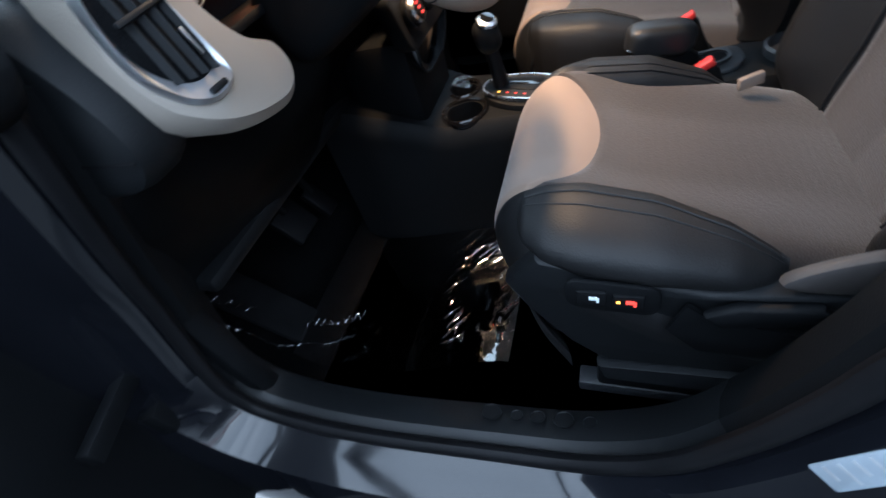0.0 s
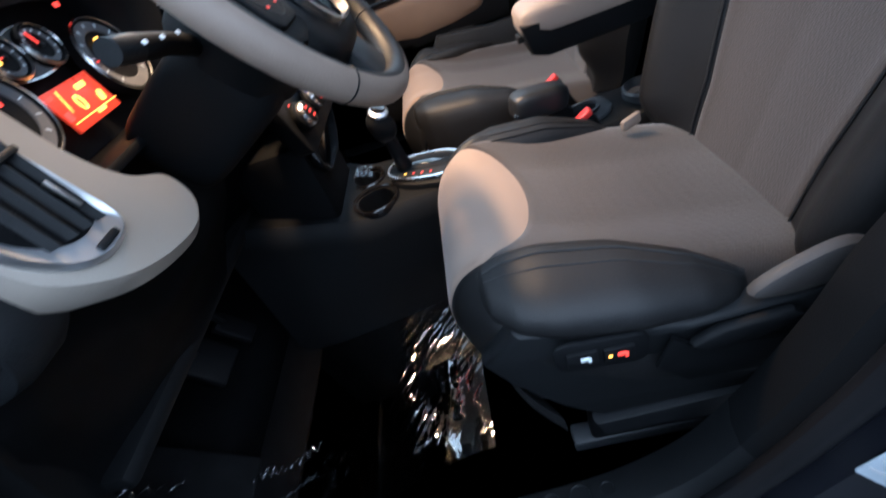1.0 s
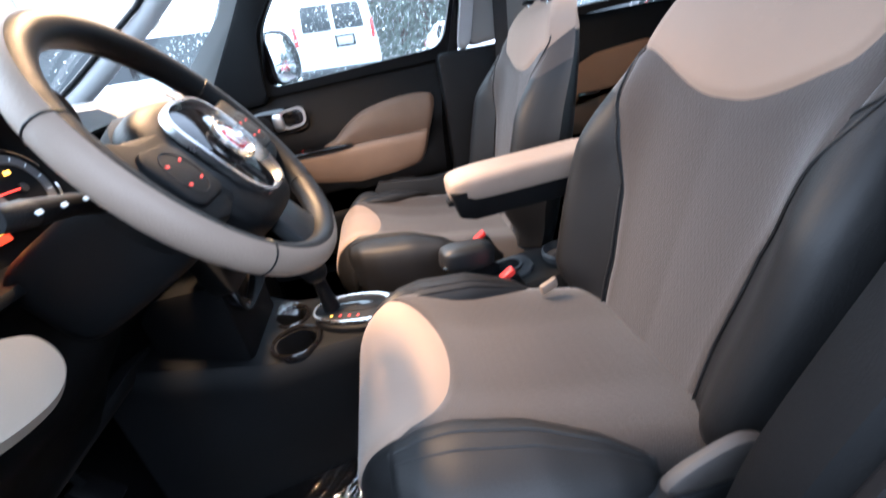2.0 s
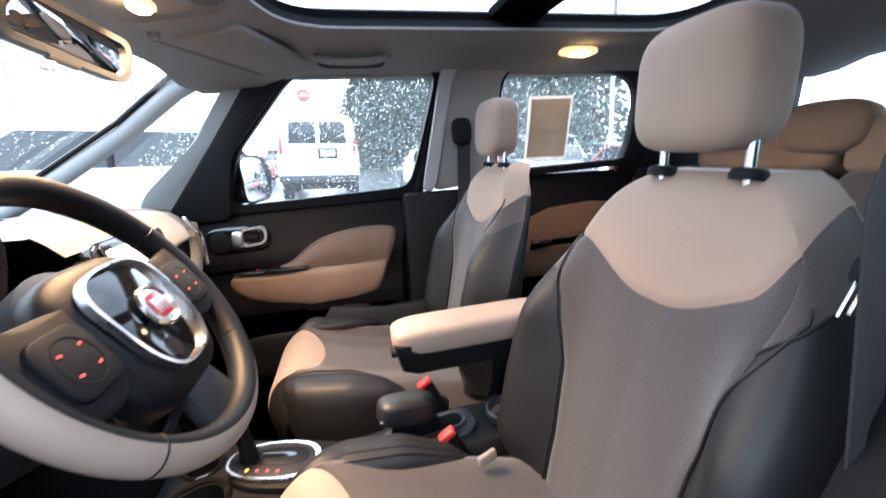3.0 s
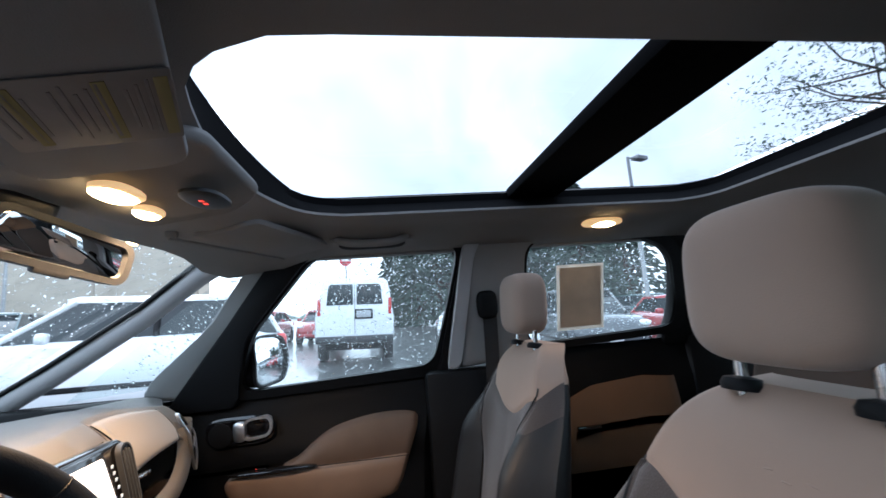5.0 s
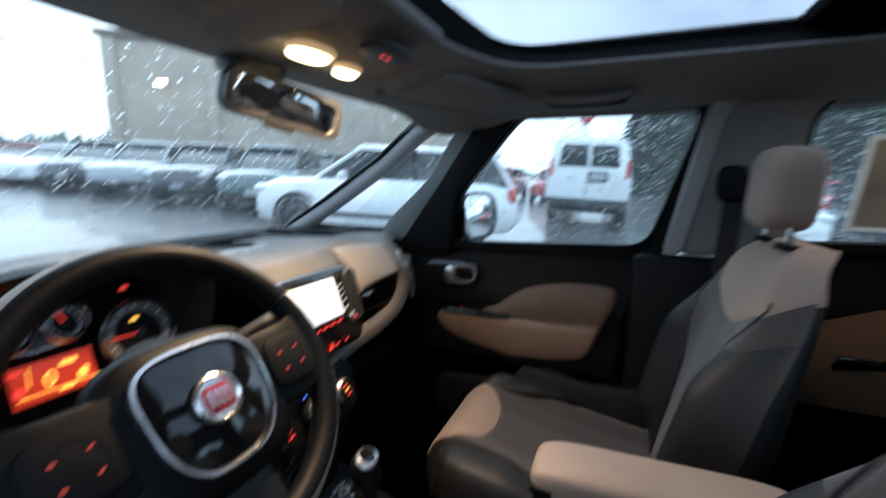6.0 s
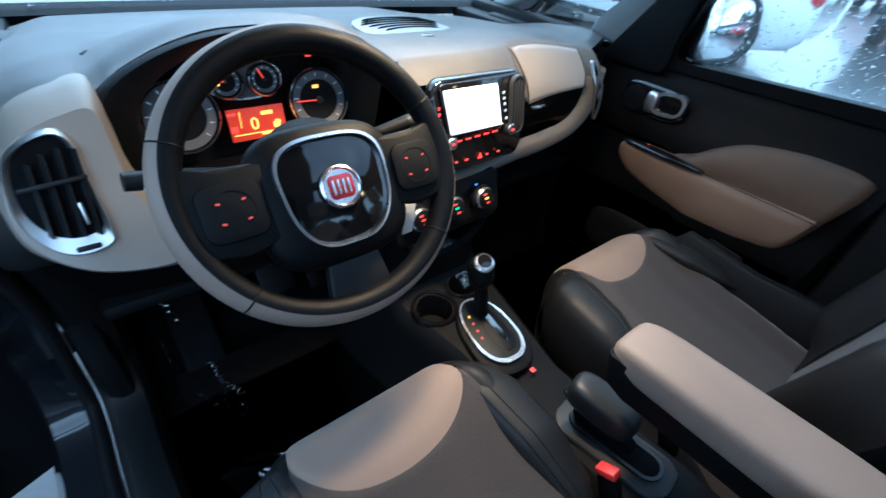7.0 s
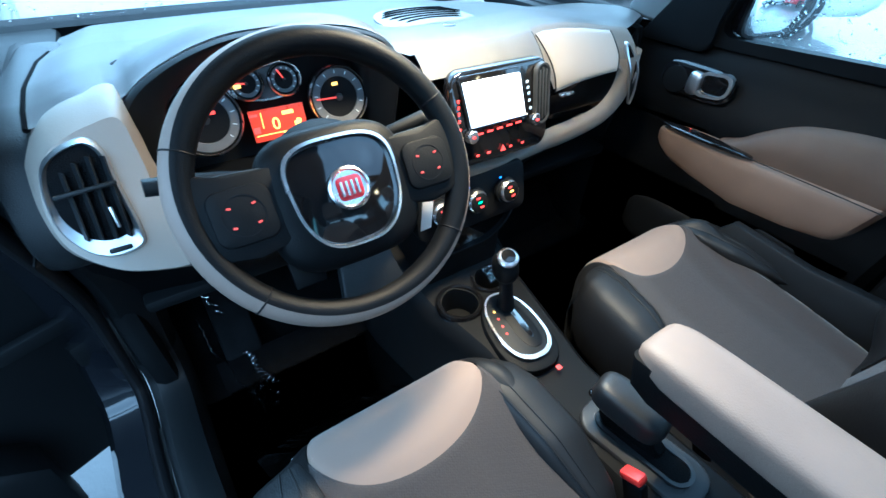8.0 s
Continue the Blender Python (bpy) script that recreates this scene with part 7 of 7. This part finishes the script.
    part("grille", box((0.05, W * 0.42, 0.14), (-h2 + 0.06, 0, hood * 0.66), 0.02), M_RUBBER, t, "black grille")
    part("bumper", box((0.10, W * 0.80, 0.16), (-h2 + 0.03, 0, 0.40), 0.04), M_RUBBER if suv else paint, t)
    part("plate", box((0.012, 0.30, 0.14), (-h2 - 0.028, 0, 0.50), 0.004), M_PLATE, t)
    return t


def van():
    t = thing("van", "white windowed cargo van seen from behind on wet asphalt", "van", at=LOT @ pose(-0.62, 12.85, 0, 0, 0, 90 + 2))
    # local: rear at -x side turned to the viewer
    L, W, H = 5.0, 1.96, 2.14
    secs = []
    for x, kw, lo, hi in ((-2.5, 0.96, 0.66, H - 0.06), (-2.44, 1.0, 0.62, H), (1.2, 1.0, 0.55, H), (1.7, 0.99, 0.50, H - 0.4), (2.4, 0.95, 0.48, 1.2), (2.5, 0.9, 0.5, 1.1)):
        w = W / 2 * kw
        secs.append([Vector((x, y, z)) for y, z in ((-w * 0.95, lo), (-w, lo + 0.08), (-w, 1.15), (-w * 0.86, hi - 0.10), (-w * 0.76, hi), (w * 0.76, hi), (w * 0.86, hi - 0.10), (w, 1.15), (w, lo + 0.08), (w * 0.95, lo))])
    part("body", rings(secs), M_PAINT_WHITE, t, "white painted body", sharp=45)
    for sg in (-1, 1):
        out = [(sg * 0.045, 1.47), (sg * 0.70, 1.47), (sg * 0.655, 1.93), (sg * 0.60, 1.99), (sg * 0.045, 1.99)]
        part("rear_window", prism(out, lambda a, b, d: (-2.50 - d, a, b), 0.02, 0.012), M_CAR_GLASS, t, "dark rear door window")
        part("tail_light", box((0.05, 0.09, 0.42), (-2.49, sg * 0.88, 1.42), 0.02), M_TAIL, t, "tall red tail light")
        part("side_window", box((1.3, 0.02, 0.5), (-1.3, sg * 0.90, 1.68), 0.01, Euler((radians(-6 * sg), 0, 0)).to_matrix()), M_CAR_GLASS, t)
        wheel(t, -1.45, sg * 0.86, 0.37, 0.24, sg)
        wheel(t, 1.65, sg * 0.86, 0.37, 0.24, sg)
    part("door_gap", box((0.012, 0.012, 1.25), (-2.502, 0, 1.36), 0), M_RUBBER, t)
    part("plate", box((0.02, 0.36, 0.17), (-2.512, -0.22, 1.235), 0.006), M_PLATE, t, "recessed grey plate panel")
    part("plate_recess", box((0.02, 0.46, 0.25), (-2.504, -0.22, 1.235), 0.02), M_RUBBER, t)
    part("bumper", box((0.22, 1.90, 0.17), (-2.56, 0, 0.62), 0.04), M_GREY_PLASTIC, t, "dark grey step bumper")
    part("underbody", box((4.4, 1.5, 0.22), (0, 0, 0.44), 0.03), M_RUBBER, t)
    part("axle", tube([(-1.45, -0.8, 0.37), (-1.45, 0.8, 0.37)], 0.06, 10), M_RUBBER, t)
    return t


van()
car("pale silver-white crossover car parked on wet asphalt", PAINTS["white"], 4.5, 1.82, 1.62, 1.02, pose(-3.60, 6.22, 0, 0, 0, 15), suv=True)
car("white sedan parked beside the van", PAINTS["white"], 4.6, 1.8, 1.35, 0.98, pose(2.55, 9.9, 0, 0, 0, 90))
lot = [("teal", -8.90, 9.00, 118), ("dark", -11.52, 9.02, 118), ("silver", -14.14, 9.04, 118), ("dark", -16.76, 9.06, 118), ("white", -19.38, 9.08, 118), ("red", -22.00, 9.10, 118), ("dark", -24.62, 9.12, 118), ("teal", -27.24, 9.14, 118),
       ("silver", -29.86, 9.16, 118), ("dark", -32.48, 9.18, 118), ("white", -35.10, 9.20, 118), ("dark", -37.72, 9.22, 118), ("silver", -40.34, 9.24, 118), ("dark", -9.60, 15.20, 112), ("teal", -12.30, 15.18, 112), ("silver", -15.00, 15.16, 112),
       ("dark", -17.70, 15.14, 112), ("white", -20.40, 15.12, 112), ("dark", -23.10, 15.10, 112), ("red", -25.80, 15.08, 112), ("silver", -28.50, 15.06, 112), ("dark", -31.20, 15.04, 112), ("teal", -33.90, 15.02, 112),
       ("dark", -12.5, 20.0, 85), ("dark", -9.6, 19.6, 88), ("red", -5.2, 19.5, 88), ("red", -2.6, 20.0, 90), ("dark", -8.0, 24.0, 90), ("silver", 4.6, 21.0, 90), ("red", 7.6, 20.5, 90),
       # Last dark car is unseen, added to shade the driver's doorway from low sky.
       ("white", 10.6, 20.0, 92), ("teal", 13.6, 19.6, 95), ("dark", 5.4, 10.2, 82), ("red", 8.3, 9.9, 80), ("silver", 11.2, 9.6, 78), ("teal", 14.6, 9.4, 76), ("dark", -7.5, -2.6, 4), ("dark", 0.55, -2.78, 1)]
NAMED = {"dark": "dark car parked in a row on wet asphalt", "silver": "silver car parked in a row on wet asphalt", "white": "white car parked in a row on wet asphalt",
         "red": "dark red car parked in a row on wet asphalt", "teal": "grey-green car parked in a row on wet asphalt"}
first = {}
for k, (kind, x, y, a) in enumerate(lot):
    m = pose(x, y, 0, 0, 0, a)
    if kind in first:
        copy_thing(first[kind], LOT @ m)
    else:
        suv = kind in ("dark", "silver", "teal")
        first[kind] = car(NAMED[kind], PAINTS[kind], 4.6, 1.84, 1.68 if suv else 1.45, 1.04 if suv else 0.95, m, suv=suv)


# ---- light poles, sign, trees ----
M_POLE = material("grey_pole", (0.30, 0.31, 0.32), 0.5, metal=0.3, var=0.1, scale=4)
M_BARK = material("conifer_bark", (0.09, 0.065, 0.05), 0.9, var=0.3, scale=6, bump=0.8, bscale=20)
M_NEEDLE = material("conifer_needles", (0.080, 0.112, 0.090), 0.8, var=0.35, scale=0.8)
M_SIGN = material("red_sign", (0.55, 0.05, 0.06), 0.5, var=0.1, scale=3)


def light_pole(x, y, h, a):
    t = thing("street_lamp", "grey car park light pole with a shoebox head", "street lamp", "light poles", at=pose(x, y, 0, 0, 0, a))
    part("pole", tube([(0, 0, 0), (0, 0, h)], [0.10, 0.06], 12), M_POLE, t)
    part("arm", tube([(0, 0, h - 0.05), (0.5, 0, h + 0.02)], 0.035, 8), M_POLE, t)
    part("head", box((0.65, 0.38, 0.16), (0.75, 0, h + 0.03), 0.03), M_POLE, t)
    part("base", lathe([(0.28, 0), (0.28, 0.7), (0.25, 0.75), (0.001, 0.75)], 20), M_TRIM, t, "concrete base")


light_pole(10.65, 15.0, 7.0, 20)
light_pole(26.0, 34.0, 8.0, 200)
light_pole(-19.0, 24.0, 8.0, 0)


def building():
    """A long plain building behind the rows of cars."""
    m_wall = material("beige_stucco", (0.42, 0.37, 0.30), 0.9, var=0.12, scale=0.4, bump=0.3, bscale=12)
    m_band = material("brown_base_band", (0.20, 0.17, 0.14), 0.85, var=0.15, scale=0.6)
    a, b = Vector((-31.5, 17.5, 0)), Vector((-12.5, 33.0, 0))
    along = (b - a).normalized()
    turn = math.degrees(math.atan2(along.y, along.x))
    L = (b - a).length
    t = thing("building", "long plain beige stucco building behind the car park", "building", at=pose(a.x, a.y, 0, 0, 0, turn))
    part("wall", box((L, 12.0, 10.2), (L / 2, 6.0, 5.1), 0.05), m_wall, t)
    part("base_band", box((L + 0.1, 0.12, 1.1), (L / 2, -0.03, 1.2), 0.02), m_band, t, "brown base band")
    part("parapet", box((L + 0.5, 12.5, 0.45), (L / 2, 6.0, 10.3), 0.05), m_band, t, "brown parapet cap")
    for k in range(5):
        part("pilaster", box((0.7, 0.35, 9.9), (0.5 + (L - 1.0) * k / 4, -0.12, 5.0), 0.04), m_wall, t)
    for x in (3.4, 19.6):
        lamp = part("wall_lamp", box((0.7, 0.35, 0.45), (x, -0.2, 7.4), 0.05), M_POLE, t, "wall lamp with a lit lens")
        part("lens", box((0.6, 0.06, 0.34), (x, -0.40, 7.36), 0.02), M_LAMP, lamp)


building()


def sign():
    t = thing("road_sign", "red eight-sided sign on a steel post", "road sign", at=pose(-1.45, 20.0, 0))
    part("post", tube([(0, 0.03, 0), (0, 0.03, 4.2)], 0.04, 8), M_POLE, t)
    part("plate", prism([(0.30 * math.cos(radians(22.5 + 45 * k)), 4.05 + 0.30 * math.sin(radians(22.5 + 45 * k))) for k in range(8)], lambda a, b, d: (a, -d, b), 0.02, 0.005), M_SIGN, t)
    part("print_bar", box((0.36, 0.008, 0.10), (0, -0.024, 4.05), 0.002), M_WHITE, t)


sign()


def conifer(x, y, h, r, seed, label="tall dark green conifer", n=1500, low=0.12):
    rnd = random.Random(seed)
    t = thing("tree", label, "tree", "conifers", at=pose(x, y, 0, 0, 0, rnd.uniform(0, 360)))
    part("trunk", tube([(0, 0, 0), (0.1, 0, h * 0.5), (0, 0.05, h)], [0.028 * h, 0.018 * h, 0.01], 10), M_BARK, t)
    bm = bmesh.new()
    limbs = bmesh.new()
    for k in range(n):
        f = low + (1 - low) * rnd.random() ** 0.85
        z = h * f
        reach = r * (1 - f) ** 0.75 * rnd.uniform(0.25, 1.0) + 0.15
        a = rnd.uniform(0, 2 * math.pi) + 0.6 * math.sin(9 * f)
        c = Vector((reach * math.cos(a), reach * math.sin(a), z - 0.28 * reach + rnd.uniform(-0.2, 0.2)))
        s = rnd.uniform(0.18, 0.42) * (0.5 + 0.05 * h)
        d = Vector((math.cos(a), math.sin(a), -0.35))
        side_v = Vector((-math.sin(a), math.cos(a), rnd.uniform(-0.4, 0.4)))
        up = d.cross(side_v)
        for q in range(3):
            w = side_v * math.cos(q * 1.05) + up * math.sin(q * 1.05)
            v = [bm.verts.new(c + p) for p in (-0.5 * s * d, 0.32 * s * w, 0.9 * s * d - Vector((0, 0, 0.15 * s)), -0.32 * s * w)]
            bm.faces.new(v)
        if k % 22 == 0:
            tube([(0, 0, z), tuple(c)], [0.05, 0.015], 5, bm=limbs)
    part("limbs", limbs, M_BARK, t)
    part("crown", bm, M_NEEDLE, t, sharp=180)
    return t


base = conifer(3.0, 34.0, 7.0, 3.0, 3, n=1800)
rnd = random.Random(11)
for k in range(22):
    x = 1.6 + 1.35 * k + rnd.uniform(-0.8, 0.8)
    s = rnd.uniform(0.85, 1.35) if k < 14 else rnd.uniform(0.6, 0.95)
    c = copy_thing(base, pose(x, 35 - 0.25 * k + rnd.uniform(-3, 3), 0, 0, 0, rnd.uniform(0, 360)) @ Matrix.Diagonal((s, s, s, 1)))
    c.scale = (s, s, s)
conifer(12.5, 24.0, 8.5, 3.2, 8, "tall dark green conifer overhanging the car park", 2600, 0.30)


def broadleaf(x, y, h, r, seed):
    rnd = random.Random(seed)
    t = thing("tree", "tall sparse-leaved tree behind the car park", "tree", at=pose(x, y, 0))
    part("trunk", tube([(0, 0, 0), (0.15, 0.1, h * 0.35), (0.0, 0.3, h * 0.7), (0.2, 0.2, h)], [0.26, 0.2, 0.12, 0.03], 10), M_BARK, t)
    leaves, limbs = bmesh.new(), bmesh.new()
    for k in range(46):
        a, f = rnd.uniform(0, 6.283), rnd.uniform(0.42, 1.0)
        reach = r * rnd.uniform(0.45, 1.0) * math.sin(math.pi * (0.18 + 0.72 * (f - 0.42) / 0.58)) ** 0.6
        z0 = h * (f - 0.12)
        p = [Vector((0.1, 0.2, z0)), Vector((0.5 * reach * math.cos(a), 0.5 * reach * math.sin(a), z0 + 0.5)), Vector((reach * math.cos(a + 0.2), reach * math.sin(a + 0.2), h * f - 0.4))]
        tube(p, [0.06, 0.035, 0.01], 5, bm=limbs)
        for q in range(140):
            g = rnd.uniform(0.35, 1.1)
            c = p[1].lerp(p[2], g) + Vector((rnd.gauss(0, 0.42), rnd.gauss(0, 0.42), rnd.gauss(0, 0.34)))
            s = rnd.uniform(0.05, 0.12)
            u = Vector((rnd.gauss(0, 1), rnd.gauss(0, 1), rnd.gauss(0, 1))).normalized()
            w = u.orthogonal().normalized()
            leaves.faces.new([leaves.verts.new(c + e) for e in (-s * u, 0.6 * s * w, s * u, -0.6 * s * w)])
    part("limbs", limbs, M_BARK, t)
    part("crown", leaves, M_NEEDLE, t, sharp=180)


broadleaf(19.2, 11.0, 13.0, 5.4, 21)


def far_woods():
    rnd = random.Random(4)
    bm = bmesh.new()
    for k in range(1500):
        a = rnd.uniform(radians(60), radians(300))
        d = rnd.uniform(95, 150)
        c = Vector((d * math.cos(a), d * math.sin(a) * 0.9 + 40 * (a < radians(180)), 0))
        h = rnd.uniform(6, 15) * (0.6 + 0.4 * math.sin(3 * a))
        n = 5
        b0 = rnd.uniform(0, 6)
        ring0 = [bm.verts.new(c + Vector((2.6 * math.cos(b0 + 6.283 * q / n), 2.6 * math.sin(b0 + 6.283 * q / n), 0))) for q in range(n)]
        ring1 = [bm.verts.new(c + Vector((2.1 * math.cos(b0 + 0.6 + 6.283 * q / n), 2.1 * math.sin(b0 + 0.6 + 6.283 * q / n), h * rnd.uniform(0.5, 0.7)))) for q in range(n)]
        tip = bm.verts.new(c + Vector((rnd.uniform(-1, 1), rnd.uniform(-1, 1), h)))
        for q in range(n):
            bm.faces.new((ring0[q], ring0[(q + 1) % n], ring1[(q + 1) % n], ring1[q]))
            bm.faces.new((ring1[q], ring1[(q + 1) % n], tip))
    tagged(part("far_woods", bm, M_NEEDLE, sharp=180), "far dark line of trees behind the car park", "trees", kind="stuff")


far_woods()


# ---- rain on the glass ----
def drops(name, place, count, seed, label, small=0.0012, big=0.0042):
    rnd = random.Random(seed)
    verts, faces = [], []
    for _ in range(count):
        p, n, t = place(rnd.random(), rnd.random())
        r = small + (big - small) * rnd.random() ** 3
        b = n.cross(t)
        k = len(verts)
        st = rnd.uniform(0.8, 1.6)
        for rr, hh in ((1.0, 0.0), (0.7, 0.38)):
            for q in range(6):
                a = q * math.pi / 3
                verts.append(p + r * (rr * math.cos(a) * t + st * rr * math.sin(a) * b) + n * r * hh)
        verts.append(p + n * r * 0.55)
        for q in range(6):
            w = (q + 1) % 6
            faces += [(k + q, k + w, k + 6 + w, k + 6 + q), (k + 6 + q, k + 6 + w, k + 12)]
        faces.append(tuple(k + q for q in range(5, -1, -1)))
    me = bpy.data.meshes.new(name)
    me.from_pydata(verts, [], faces)
    me.materials.append(M_DROP)
    me.polygons.foreach_set("use_smooth", [True] * len(me.polygons))
    return tagged(new(name, me), label, "raindrops", kind="stuff")


def on_side(x0, x1, z0, z1):
    def f(u, v):
        x, z = x0(v) + (x1(v) - x0(v)) * u, z0 + (z1 - z0) * v
        n = Vector((0, 1, Y_SLOPE)).normalized()
        return Vector((x, yw(z) + 0.0235, z)), n, Vector((1, 0, 0))
    return f


drops("raindrops", on_side(lambda v: -0.17 + 0.22 * smooth(v, 0.4, 1), lambda v: 0.42 + 0.09 * v, 1.06, 1.455), 2600, 1, "clear raindrops on the front side window", 0.0009, 0.0032)
drops("raindrops", on_side(lambda v: 0.76, lambda v: 1.25, 1.115, 1.45), 1700, 2, "clear raindrops on the rear side window", 0.0009, 0.0032)
drops("raindrops", on_side(lambda v: -0.62 + 0.46 * v, lambda v: -0.43 + 0.31 * v, 1.09, 1.45), 300, 3, "clear raindrops on the quarter window")


def on_screen(u, v):
    y = -1 + 2 * u
    p = Vector((-0.175 - 0.815 * (1 - v) - 0.05 * (1 - y * y) - 0.02, y * (0.62 + 0.20 * (1 - v)), 1.478 - 0.433 * (1 - v) + 0.03 * math.sin(math.pi * v)))
    n = Vector((-0.47, 0, 0.88)).normalized()
    return p + n * 0.007, n, Vector((0, 1, 0))


drops("raindrops", on_screen, 2600, 5, "clear raindrops on the windscreen", 0.0012, 0.0045)
